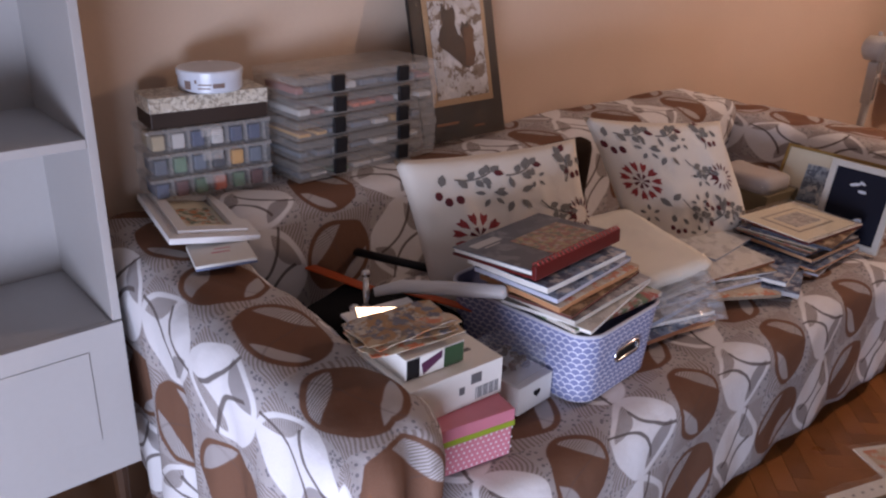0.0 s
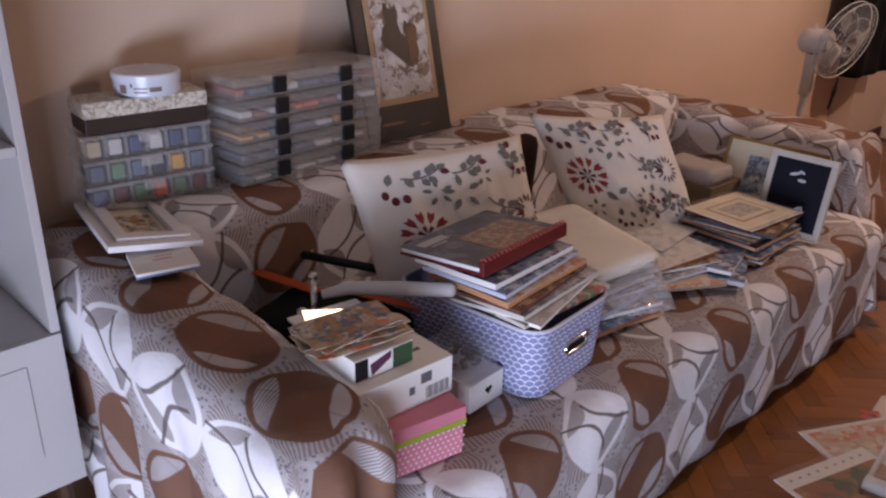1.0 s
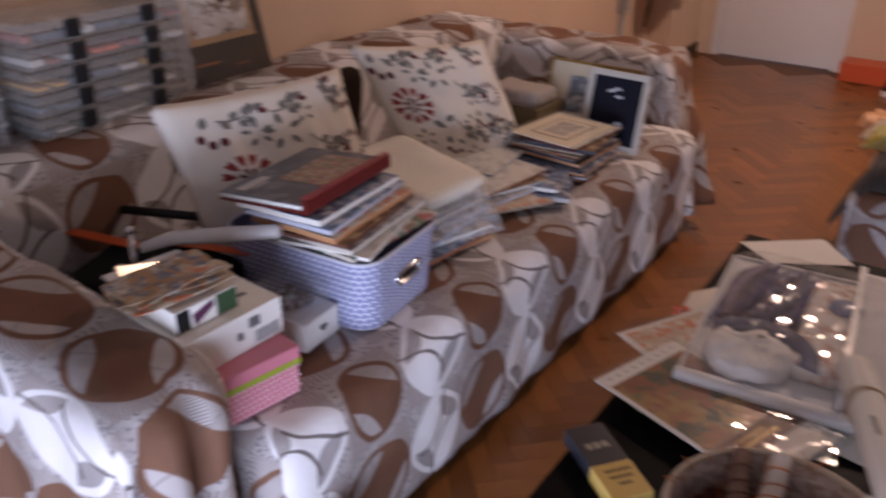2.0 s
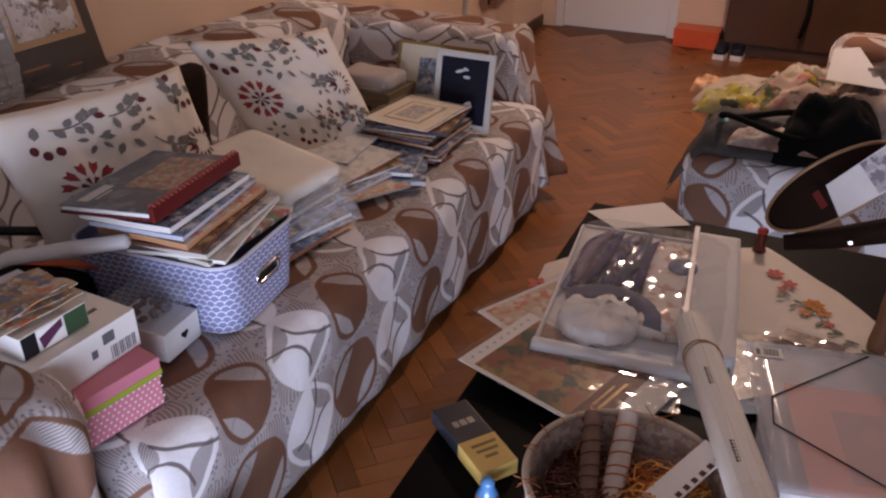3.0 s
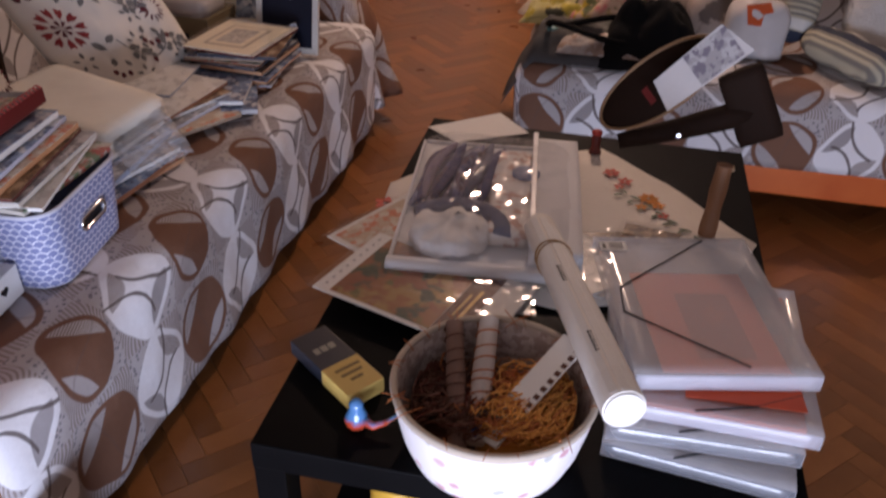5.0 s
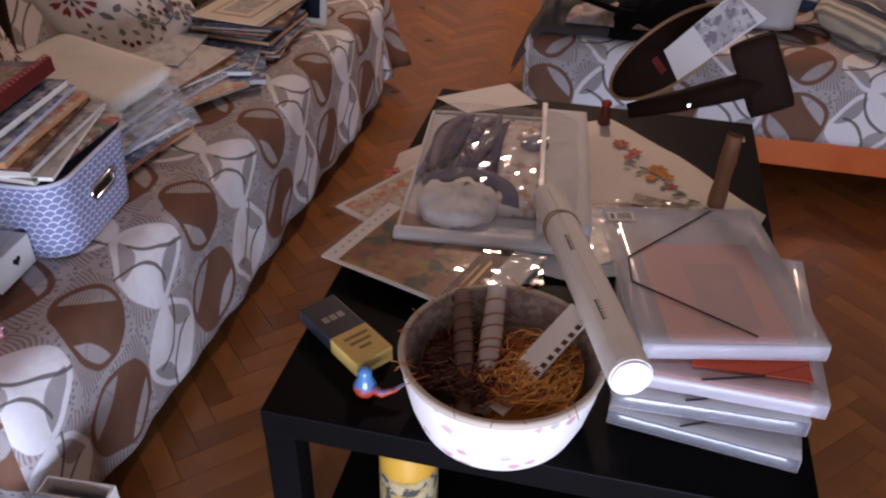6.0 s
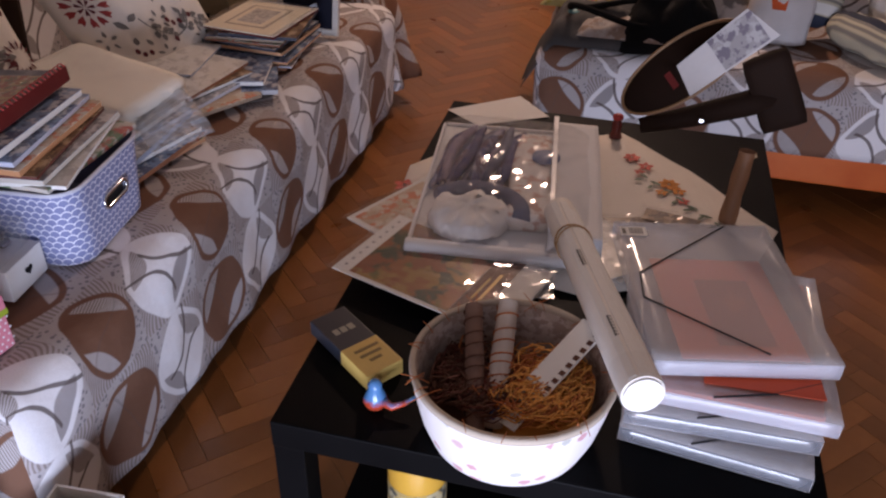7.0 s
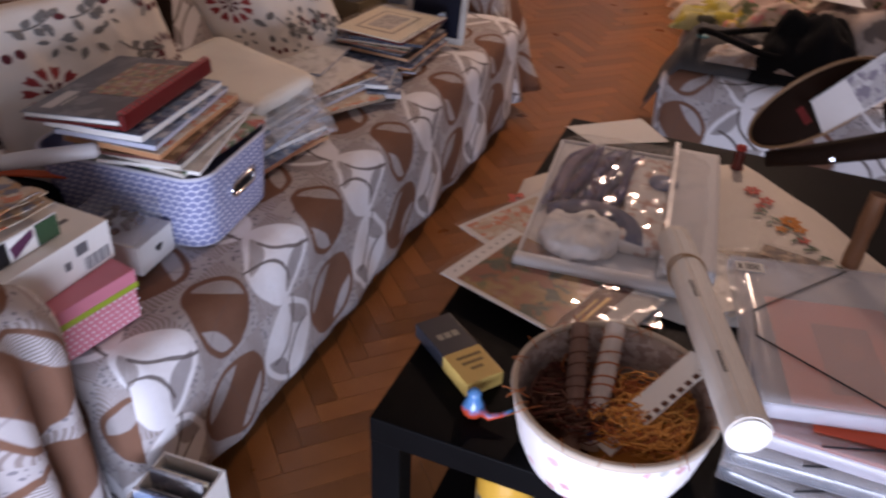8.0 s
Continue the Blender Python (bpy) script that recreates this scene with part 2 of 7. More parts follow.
def cover_print():
    """The sofa cover's print: brown discs and white squares with leaves and curved lines, on grey with stripes and flecks."""
    mat = bpy.data.materials.new("cover_cloth")
    mat.use_nodes = True
    tree = mat.node_tree
    Sum.tree = tree
    bsdf = tree.nodes["Principled BSDF"]
    uv = coords(tree, "UV")
    split = tree.nodes.new("ShaderNodeSeparateXYZ")
    tree.links.new(uv, split.inputs[0])
    wob, wob2 = Sum(noise_node(tree, uv, 7.0, 1.0)), Sum(noise_node(tree, uv, 9.3, 1.0))
    u = Sum(split.outputs[0]) + (wob - 0.5) * 0.022
    v = Sum(split.outputs[1]) + (wob2 - 0.5) * 0.022
    # columns of brown motifs alternate with columns of white ones
    half, height = 0.191, 0.222
    across = (u - 0.178) / half + 20.5
    down = (v + 0.360) / height + 20.5
    column, row = across.floor(), down.floor()
    p, q = (across.fract() - 0.5) * 2.0, (down.fract() - 0.5) * 2.0
    kind = (column * 0.5).fract().below(0.25, 0.01)
    level = (row * 0.5).fract().below(0.25, 0.01)
    # every other row is turned by a quarter, and the brown motif lies across the white one
    turn = level * (1.0 - kind) + (1.0 - level) * kind
    # the motifs stand askew on their columns
    along, aside = (p + q) * 0.707, (q - p) * 0.707
    x = along * turn + aside * (1.0 - turn)
    y = aside * turn - along * (1.0 - turn)
    soft = 0.035
    bend = (wob2 * 2.0 - 1.0) * 14.0
    stripes = ((p * 0.75 + (q * 1.5).sin() * 0.55) * 84.0 + bend).sin().below(-0.1, 0.9)
    fine_stripes = ((u * 0.4 + v * 1.0) * 1000.0 + wob * 9.0).sin().below(-0.1, 0.7)
    cell = tree.nodes.new("ShaderNodeTexVoronoi")
    cell.inputs["Scale"].default_value = 85.0
    tree.links.new(uv, cell.inputs["Vector"])
    flecks = Sum(cell.outputs["Distance"]).below(0.33, 0.12)
    patch = (p * q + (wob - 0.5) * 0.9).below(0.0, 0.06)
    pale, brown, white = (0.43, 0.395, 0.395), (0.175, 0.080, 0.047), (0.76, 0.75, 0.77)
    ground = ramp_mix(tree, pale, (0.235, 0.185, 0.17), stripes * patch * 0.85)
    ground = ramp_mix(tree, ground, (0.16, 0.15, 0.17), flecks * (1.0 - patch) * 0.85)
    striped = ramp_mix(tree, (0.47, 0.44, 0.44), (0.25, 0.21, 0.20), fine_stripes)
    # the white motif: a waisted body, rounded square band, a leaf-shaped opening at each side
    square = ((x.abs() * 1.04) ** 2.8 + (y.abs() * 1.0) ** 2.8) ** (1 / 2.8)
    waist = x.abs() - (y ** 2.0) * 0.95
    white_in = square.below(0.94, soft)
    white_leaf = square.below(0.80, soft) * (0.0 - waist).below(-0.37, soft)
    # the brown motif: a solid body, wide at the middle, and a looped band closing a half-moon at each end
    lean = (x * 1.6).sin() * 0.10
    round_out = ((x.abs() * 1.02) ** 2.2 + ((y + lean).abs() * (x.abs() * 0.22 + 1.0)) ** 2.4) ** (1 / 2.3)
    brown_in = round_out.below(0.93, soft)
    brown_leaf = round_out.below(0.80, soft) * (0.0 - (x.abs() - (y ** 2.0) * 0.25 - x * 0.07)).below(-0.42, soft)
    inside = white_in * (1.0 - kind) + brown_in * kind
    leaf = white_leaf * (1.0 - kind) + brown_leaf * kind
    colour = ramp_mix(tree, ground, ramp_mix(tree, white, brown, kind), inside)
    opening = ramp_mix(tree, ramp_mix(tree, (0.33, 0.305, 0.31), striped, x.below(0.0, 0.02)), ramp_mix(tree, pale, striped, x.below(0.0, 0.02)), kind)
    colour = ramp_mix(tree, colour, opening, leaf)
    # two drawn lines bow past each other in the white motif and run on to its neighbours
    upper = (y + (x ** 2.0) * 0.50 + 0.24).abs().below(0.044, 0.025) * (0.0 - x).below(0.56, 0.02)
    lower = (y - (x ** 2.0) * 0.50 - 0.10).abs().below(0.044, 0.025) * x.below(0.62, 0.02)
    line = upper.high(lower) * (1.0 - kind)
    seam = (y - (x * 2.4).sin() * 0.22).abs().below(0.022, 0.02) * kind * inside * 0.35
    colour = ramp_mix(tree, colour, (0.10, 0.075, 0.07), line.high(seam) * 0.88)
    weave = Sum(noise_node(tree, uv, 420.0, 2.0))
    colour = ramp_mix(tree, colour, (0.2, 0.18, 0.18), (weave - 0.35) * 0.35)
    tree.links.new(colour, bsdf.inputs["Base Color"])
    bsdf.inputs["Roughness"].default_value = 0.88
    bsdf.inputs["Specular IOR Level"].default_value = 0.25
    b = tree.nodes.new("ShaderNodeBump")
    b.inputs["Strength"].default_value, b.inputs["Distance"].default_value = 0.5, 0.004
    tree.links.new((weave * 0.3 + Sum(noise_node(tree, uv, 14.0, 3.0)) * 2.6).s, b.inputs["Height"])
    tree.links.new(b.outputs[0], bsdf.inputs["Normal"])
    return mat


COVER = cover_print()
WALL = material("wall_paint", (0.67, 0.515, 0.405), 0.75, scale=1.6, fine=90, bump=0.12, spread=0.05)
CEILING = material("ceiling_paint", (0.48, 0.44, 0.39), 0.8, scale=2, spread=0.03)
WHITE = material("white_paint", (0.76, 0.76, 0.77), 0.35, scale=3, fine=60, bump=0.03, spread=0.03)
DOOR = material("door_paint", (0.72, 0.72, 0.74), 0.4, scale=3, fine=60, bump=0.03, spread=0.03)
OAK = material("parquet_oak", (0.18, 0.063, 0.017), 0.30, (0.26, 0.098, 0.028), scale=7, fine=70, bump=0.06, random=0.26)
JOINT = material("parquet_joint", (0.12, 0.044, 0.013), 0.6, scale=9)
BLACK = material("black_laminate", (0.0035, 0.0035, 0.004), 0.5, scale=9, fine=200, bump=0.03, spread=0.2, specular=0.05)
BLACK_PLASTIC = material("black_plastic", (0.012, 0.012, 0.014), 0.4, scale=20, specular=0.3)
ORANGE_WOOD = material("orange_wood", (0.60, 0.105, 0.022), 0.4, (0.66, 0.15, 0.03), scale=8, fine=90)
DARK_WOOD = material("dark_wardrobe_wood", (0.050, 0.021, 0.010), 0.5, (0.08, 0.034, 0.015), scale=5, fine=60)
PALE_WOOD = material("pale_wood", (0.42, 0.25, 0.12), 0.5, (0.5, 0.32, 0.17), scale=16, fine=120)
PAPER = material("paper", (0.78, 0.77, 0.74), 0.7, scale=5, fine=90, bump=0.05, spread=0.05, random=0.06)
CREAM = material("cream_card", (0.74, 0.67, 0.52), 0.65, scale=6, bump=0.05, spread=0.06)
CHROME = material("chrome", (0.75, 0.75, 0.76), 0.15, metal=1.0, scale=9, bump=0.0)
CLEAR = clear_plastic("clear_plastic", alpha=0.08, rim=0.12)
MILKY = clear_plastic("milky_plastic", (0.86, 0.82, 0.78), 0.17, 0.2, 0.4, 0.04, 0.12)
FILM = clear_plastic("clear_film", (0.95, 0.95, 0.96), 0.018, 0.06, 0.16, 0.03, 0.08)


def axes(origin, along, up):
    """A pose whose x axis runs along and whose z axis is up, from an origin."""
    x = Vector(along).normalized()
    z = Vector(up)
    z = (z - x * z.dot(x)).normalized()
    y = z.cross(x)
    m = Matrix((x, y, z)).transposed().to_4x4()
    m.translation = Vector(origin)
    return m


def at(m, name, label, category, group="", kind=""):
    """An Empty at the pose m, which parents a thing's parts."""
    ob = thing(name, label, category, group=group, kind=kind)
    ob.matrix_world = m
    return ob


def printed(name, colours, scale=30.0, rough=0.35, cell=0.6):
    """A printed picture of blurred patches in several colours."""
    mat = bpy.data.materials.new(name)
    mat.use_nodes = True
    tree = mat.node_tree
    Sum.tree = tree
    bsdf = tree.nodes["Principled BSDF"]
    where = coords(tree)
    colour = colours[0]
    for k, c in enumerate(colours[1:]):
        shift = tree.nodes.new("ShaderNodeVectorMath")
        shift.inputs[1].default_value = (3.7 * k + 1.3, 9.1 * k, 5.3 * k)
        tree.links.new(where, shift.inputs[0])
        f = Sum(noise_node(tree, shift.outputs[0], scale * (1 + 0.35 * k), 3.0, cell))
        colour = ramp_mix(tree, colour, c, f.below(0.47, 0.06))
    tree.links.new(colour, bsdf.inputs["Base Color"])
    bsdf.inputs["Roughness"].default_value = rough
    return mat


def plain(name, colour, rough=0.5, **more):
    return material(name, colour, rough, **{"scale": 12.0, "fine": 150.0, "bump": 0.06, "spread": 0.08, **more})


RED, DARK_RED = plain("red_card", (0.12, 0.010, 0.010), 0.35), plain("dark_red_wood", (0.13, 0.015, 0.012), 0.35)
ORANGE = plain("orange_plastic", (0.62, 0.095, 0.02), 0.35)
ORANGE_PAPER = plain("orange_paper", (0.62, 0.16, 0.07), 0.6)
PEACH = plain("peach_paper", (0.66, 0.36, 0.20), 0.5)
NAVY = plain("navy_card", (0.007, 0.009, 0.022), 0.5, specular=0.2)
NAVY_GREY = plain("slate_card", (0.05, 0.06, 0.085), 0.4)
YELLOW = plain("yellow_card", (0.62, 0.42, 0.12), 0.5)
GOLD = plain("gold_frame", (0.35, 0.22, 0.07), 0.4, metal=0.3)
PINK = plain("pink_card", (0.62, 0.20, 0.26), 0.5)
GREEN = plain("green_ribbon", (0.28, 0.36, 0.03), 0.5)
OLIVE = plain("olive_card", (0.17, 0.13, 0.07), 0.6)
DARK_BROWN = plain("dark_brown_cloth", (0.017, 0.008, 0.005), 0.8, specular=0.12)
BLACK_CLOTH = plain("black_cloth", (0.007, 0.007, 0.008), 0.9, bump=0.4, specular=0.1)
GREY_CLOTH = plain("grey_cloth", (0.080, 0.079, 0.082), 0.85, bump=0.3, specular=0.2)
BLUE = plain("blue_plastic", (0.03, 0.12, 0.40), 0.3)
BLUE_PALE = plain("pale_blue_print", (0.17, 0.22, 0.36), 0.5)
PURPLE = plain("purple_print", (0.10, 0.025, 0.07), 0.5)
GREEN_DARK = plain("dark_green_print", (0.03, 0.075, 0.035), 0.5)
LINEN = material("linen_cloth", (0.77, 0.71, 0.64), 0.85, scale=9, fine=420, bump=0.25, spread=0.05)
FELT = material("white_felt", (0.74, 0.74, 0.75), 0.85, scale=10, fine=300, bump=0.3, spread=0.04)
GREY_PRINT = plain("grey_ink", (0.185, 0.175, 0.165), 0.85)
RED_PRINT = plain("dull_red_ink", (0.30, 0.035, 0.035), 0.85)
WINE_PRINT = plain("wine_ink", (0.12, 0.016, 0.022), 0.85)

# ---- the room ----
WX, EX, SY, NY, TOP = -1.50, 3.2, -1.75, 4.9, 2.6

floor = single("floor", box(WX - 0.12, EX + 0.12, SY - 0.12, NY + 0.12, -0.10, -0.004), JOINT, "warm brown oak parquet floor in herringbone", "floor", kind="structure")
single("ceiling", box(WX - 0.12, EX + 0.12, SY - 0.12, NY + 0.12, TOP, TOP + 0.1), CEILING, "plain white painted ceiling", "ceiling", kind="structure")
single("wall_west", box(WX - 0.12, WX, SY, NY, -0.004, TOP), WALL, "beige painted plaster wall behind the sofa", "wall", kind="structure")
single("wall_east", box(EX, EX + 0.12, SY, NY, -0.004, TOP), WALL, "beige painted plaster wall", "wall", kind="structure")
# north wall with the doorway, closed by the door
bm = box(WX - 0.12, -1.27, NY, NY + 0.12, -0.004, TOP)
put(bm, box(-0.43, EX + 0.12, NY, NY + 0.12, -0.004, TOP))
put(bm, box(-1.27, -0.43, NY, NY + 0.12, 2.06, TOP))
single("wall_north", bm, WALL, "beige painted plaster wall with the doorway", "wall", kind="structure")
# south wall with the balcony door's opening
bm = box(WX - 0.12, -0.50, SY - 0.12, SY, -0.004, TOP)
put(bm, box(1.70, EX + 0.12, SY - 0.12, SY, -0.004, TOP))
put(bm, box(-0.50, 1.70, SY - 0.12, SY, 2.12, TOP))
single("wall_south", bm, WALL, "beige painted plaster wall with a balcony doorway", "wall", kind="structure")
window = thing("window_1", "white framed glazed balcony door letting in daylight", "window", (0.6, SY - 0.06, 0), kind="structure")
bm = box(-1.10, -1.03, -0.03, 0.03, 0, 2.12)
put(bm, box(1.03, 1.10, -0.03, 0.03, 0, 2.12)), put(bm, box(-0.03, 0.03, -0.03, 0.03, 0, 2.12))
put(bm, box(-1.03, 1.03, -0.028, 0.028, 0, 0.08)), put(bm, box(-1.03, 1.03, -0.028, 0.028, 2.04, 2.12))
part("window_frame", bm, WHITE, window)
for x in (-0.53, 0.53):
    pane = part("pane", box(x - 0.50, x + 0.50, -0.004, 0.004, 0.08, 2.04), clear_plastic("window_glass", (0.95, 0.97, 1.0), 0.12, 0.03), window)
    pane.visible_shadow = False
lamp = thing("ceiling_lamp", "plain white ceiling lamp shade lighting the passage", "lamp", (0.20, 3.00, TOP), kind="structure")
part("ceiling_rose", lathe([(0.06, -0.03), (0.06, 0.0), (0.001, 0.0)], 24), WHITE, lamp, smooth=True)
part("cord", rod([(0, 0, -0.03), (0, 0, -0.20)], 0.004, 6), WHITE, lamp)
part("shade", lathe([(0.17, -0.34), (0.15, -0.24), (0.04, -0.19), (0.037, -0.193), (0.147, -0.243), (0.167, -0.34)], 32, True), WHITE, lamp, smooth=True)
# partition behind the second sofa
PX, PY = 0.74, 2.62
single("wall_partition", box(PX, EX, PY, PY + 0.16, -0.004, TOP), WALL, "beige painted partition wall behind the second sofa", "wall", kind="structure")

# skirting along the west wall
single("wall_pilaster", box(WX - 0.002, -1.375, 4.3, NY, -0.004, TOP), WALL, "shallow beige wall projection beside the door", "wall", kind="structure")
bm = box(-1.375, -1.36, 4.3, NY - 0.002, 0.0, 0.07, 0.003)
single("baseboard", bm, DARK_WOOD, "narrow brown wooden skirting board", "baseboard", kind="structure")

door = thing("door_1", "closed white painted door with brown skirting beside it", "door", (-0.85, NY + 0.02, 0), kind="structure")
part("door_leaf", box(-0.36, 0.36, -0.015, 0.025, 0.008, 2.02, 0.003), DOOR, door)
bm = box(-0.42, -0.363, -0.035, 0.06, 0, 2.06, 0.004)
put(bm, box(0.363, 0.42, -0.035, 0.06, 0, 2.06, 0.004)), put(bm, box(-0.363, 0.363, -0.033, 0.058, 2.023, 2.06, 0.004))
part("door_frame", bm, DOOR, door)
part("door_handle", put(rod([(0.30, -0.02, 1.03), (0.30, -0.06, 1.03), (0.20, -0.065, 1.03)], 0.009), box(0.28, 0.32, -0.022, -0.014, 0.93, 1.08, 0.003)), CHROME, door)

# ---- the large furniture ----
sofa = thing("sofa", "long sofa under a grey cover printed with brown and white circles", "sofa", (-0.88, 0.95, 0))


def on(ob, bm):
    """Moves a mesh given in room coordinates into a thing's own."""
    bmesh.ops.transform(bm, matrix=ob.matrix_world.inverted(), verts=bm.verts)
    return bm


part("seat", on(sofa, soft_box(-1.25, -0.385, -0.08, 1.98, 0.07, 0.425, 0.06, 0.022, 0.014, 3.0, 0.006)), COVER, sofa, smooth=True)
part("backrest", on(sofa, soft_box(-1.485, -1.19, -0.10, 2.0, 0.30, 0.712, 0.06, 0.025, 0.014, 9.0)), COVER, sofa, smooth=True)
near_arm = soft_box(-1.485, -0.455, -0.325, -0.078, 0.03, 0.610, 0.075, 0.020, 0.018, 5.0, 0.020)
for v in near_arm.verts:
    # the arm rises towards the wall
    if v.co.z > 0.3:
        v.co.z += (-0.6 - v.co.x) * 0.085 * (v.co.z - 0.3) / 0.31
for v in near_arm.verts:
    # the cloth hangs from the arm's front end in full round folds with sharp creases between them
    if v.co.x > -0.62:
        low = min(1.0, max(0.0, (0.655 - v.co.z) / 0.20)) * (v.co.x + 0.62) / 0.165
        ridge = abs(math.sin((v.co.y + 0.10 + 0.05 * (0.5 - v.co.z)) * 36.0)) ** 0.7
        v.co.x += low * (0.062 * ridge - 0.030 + 0.05 * max(0.0, 0.42 - v.co.z))
    # and drops in shallow ones along its outer side
    if v.co.y < -0.25:
        low = min(1.0, max(0.0, (0.58 - v.co.z) / 0.3))
        v.co.y += low * (0.012 * math.sin(v.co.x * 31 + 2.0 * v.co.z) + 0.007 * math.sin(v.co.x * 67 - 3.0 * v.co.z))
part("armrest", on(sofa, near_arm), COVER, sofa, smooth=True)
far_arm = soft_box(-1.485, -0.43, 1.95, 2.22, 0.10, 0.665, 0.08, 0.022, 0.02, 15.0, 0.012)
for v in far_arm.verts:
    # the cloth hangs from the arm's end in a flared corner
    if v.co.x > -0.62:
        near_end = min(1.0, (v.co.x + 0.62) / 0.15)
        low = min(1.0, max(0.0, (0.60 - v.co.z) / 0.48))
        v.co.x += near_end * (0.055 * low ** 1.3 - 0.085 * (1 - low) + 0.016 * low * math.sin(v.co.y * 44 + 1.0))
        v.co.y -= near_end * low * 0.02
part("armrest", on(sofa, far_arm), COVER, sofa, smooth=True)
part("base_frame", on(sofa, box(-1.30, -0.56, -0.20, 2.06, 0.03, 0.26, 0.01)), ORANGE_WOOD, sofa, "orange stained wooden base")
for x in (-1.25, -0.52):
    for y in (-0.20, 2.10):
        part("foot", on(sofa, box(x - 0.03, x + 0.03, y - 0.03, y + 0.03, 0.0, 0.04, 0.004)), BLACK_PLASTIC, sofa)

sofa_b = thing("sofa", "second sofa with the same printed cover and an orange wooden base", "sofa", (1.35, 2.1, 0))
part("seat", on(sofa_b, soft_box(0.14, 2.55, 1.68, 2.5, 0.185, 0.43, 0.07, 0.025, 0.014, 31.0, 0.005, True, (-0.043, 0.138))), COVER, sofa_b, smooth=True)
part("backrest", on(sofa_b, soft_box(0.50, 2.55, 2.36, 2.60, 0.35, 0.66, 0.07, 0.03, 0.016, 37.0, 0.0, True, (-0.043, 0.138))), COVER, sofa_b, smooth=True)
part("base_frame", on(sofa_b, box(0.30, 2.5, 1.695, 2.5, 0.085, 0.19, 0.006)), ORANGE_WOOD, sofa_b, "orange stained wooden base board")
for x in (0.40, 2.4):
    for y in (1.85, 2.42):
        part("foot", on(sofa_b, box(x - 0.03, x + 0.03, y - 0.03, y + 0.03, 0.0, 0.09, 0.004)), BLACK_PLASTIC, sofa_b)

table = thing("coffee_table", "black low coffee table crowded with craft materials", "table", (0.39, 0.59, 0))
part("tabletop", on(table, box(0, 0.78, 0, 1.18, 0.40, 0.45, 0.003)), BLACK, table)
part("lower_shelf", on(table, box(0.052, 0.728, 0.052, 1.128, 0.115, 0.13, 0.002)), BLACK, table)
for x in (0.0, 0.73):
    for y in (0.0, 1.13):
        part("leg", on(table, box(x + 0.001, x + 0.05, y + 0.001, y + 0.05, 0, 0.40, 0.002)), BLACK, table)

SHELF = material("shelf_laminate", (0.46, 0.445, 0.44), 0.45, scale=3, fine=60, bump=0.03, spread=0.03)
unit = thing("shelf_unit", "white shelf unit with open compartments above plain drawers", "shelf unit", (-1.27, -0.80, 0))
SX0, SX1, SY0, SY1 = -1.495, -1.175, -1.24, -0.364
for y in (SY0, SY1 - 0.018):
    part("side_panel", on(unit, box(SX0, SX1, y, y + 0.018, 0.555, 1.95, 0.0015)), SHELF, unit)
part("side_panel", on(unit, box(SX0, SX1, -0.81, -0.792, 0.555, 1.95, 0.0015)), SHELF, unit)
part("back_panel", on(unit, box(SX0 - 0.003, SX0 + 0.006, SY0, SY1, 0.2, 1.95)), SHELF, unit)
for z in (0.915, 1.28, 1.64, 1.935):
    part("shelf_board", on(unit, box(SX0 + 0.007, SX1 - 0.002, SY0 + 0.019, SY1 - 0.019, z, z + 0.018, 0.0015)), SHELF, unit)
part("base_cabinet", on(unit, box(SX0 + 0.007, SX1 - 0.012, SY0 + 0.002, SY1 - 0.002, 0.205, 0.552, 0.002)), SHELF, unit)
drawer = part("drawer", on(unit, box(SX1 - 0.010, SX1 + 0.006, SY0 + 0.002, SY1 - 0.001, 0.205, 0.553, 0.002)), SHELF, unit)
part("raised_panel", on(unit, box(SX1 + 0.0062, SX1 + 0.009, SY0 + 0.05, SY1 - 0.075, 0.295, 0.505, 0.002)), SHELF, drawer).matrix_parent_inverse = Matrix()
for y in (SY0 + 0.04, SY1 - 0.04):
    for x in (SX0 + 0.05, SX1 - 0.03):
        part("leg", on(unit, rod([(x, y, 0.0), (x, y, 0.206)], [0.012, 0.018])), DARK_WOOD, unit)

# ---- things on the sofa's back and arm ----
Z_BACK = 0.716
FLOSS = [plain("floss_" + n, c, 0.6) for n, c in (("cream", (0.46, 0.38, 0.25)), ("white", (0.50, 0.48, 0.46)), ("blue", (0.045, 0.065, 0.13)), ("slate", (0.09, 0.115, 0.155)),
                                                 ("green", (0.10, 0.20, 0.12)), ("orange", (0.60, 0.10, 0.03)), ("amber", (0.55, 0.27, 0.06)), ("wine", (0.13, 0.03, 0.03)), ("black", (0.02, 0.02, 0.03)), ("rose", (0.30, 0.10, 0.09)))]


def floss_box(m, w, d, h, colours, label):
    """A clear box of compartments with wound thread in them."""
    ob = at(m, "thread_box", label, "storage box", "stacked thread boxes")
    shell = box(0, w, 0, d, 0, h, 0.004)
    part("shell", shell, CLEAR, ob, "clear plastic shell")
    part("lid", put(box(-0.002, w + 0.002, -0.002, d + 0.002, h * 0.86, h + 0.002, 0.002), box(w * 0.42, w * 0.58, -0.008, 0.0, h * 0.55, h * 0.95, 0.001)), MILKY, ob, "cloudy hinged lid")
    n = len(colours)
    cw = (w - 0.016) / n
    for k, c in enumerate(colours):
        x = 0.008 + k * cw
        part("thread_bundle", box(x + cw * 0.12, x + cw * 0.74, 0.010, d - 0.012, 0.004, h * 0.74, 0.004), FLOSS[c], ob)
        part("divider", box(x + cw * 0.86, x + cw * 0.96, 0.004, d - 0.006, 0.003, h * 0.84), MILKY, ob)
    return ob


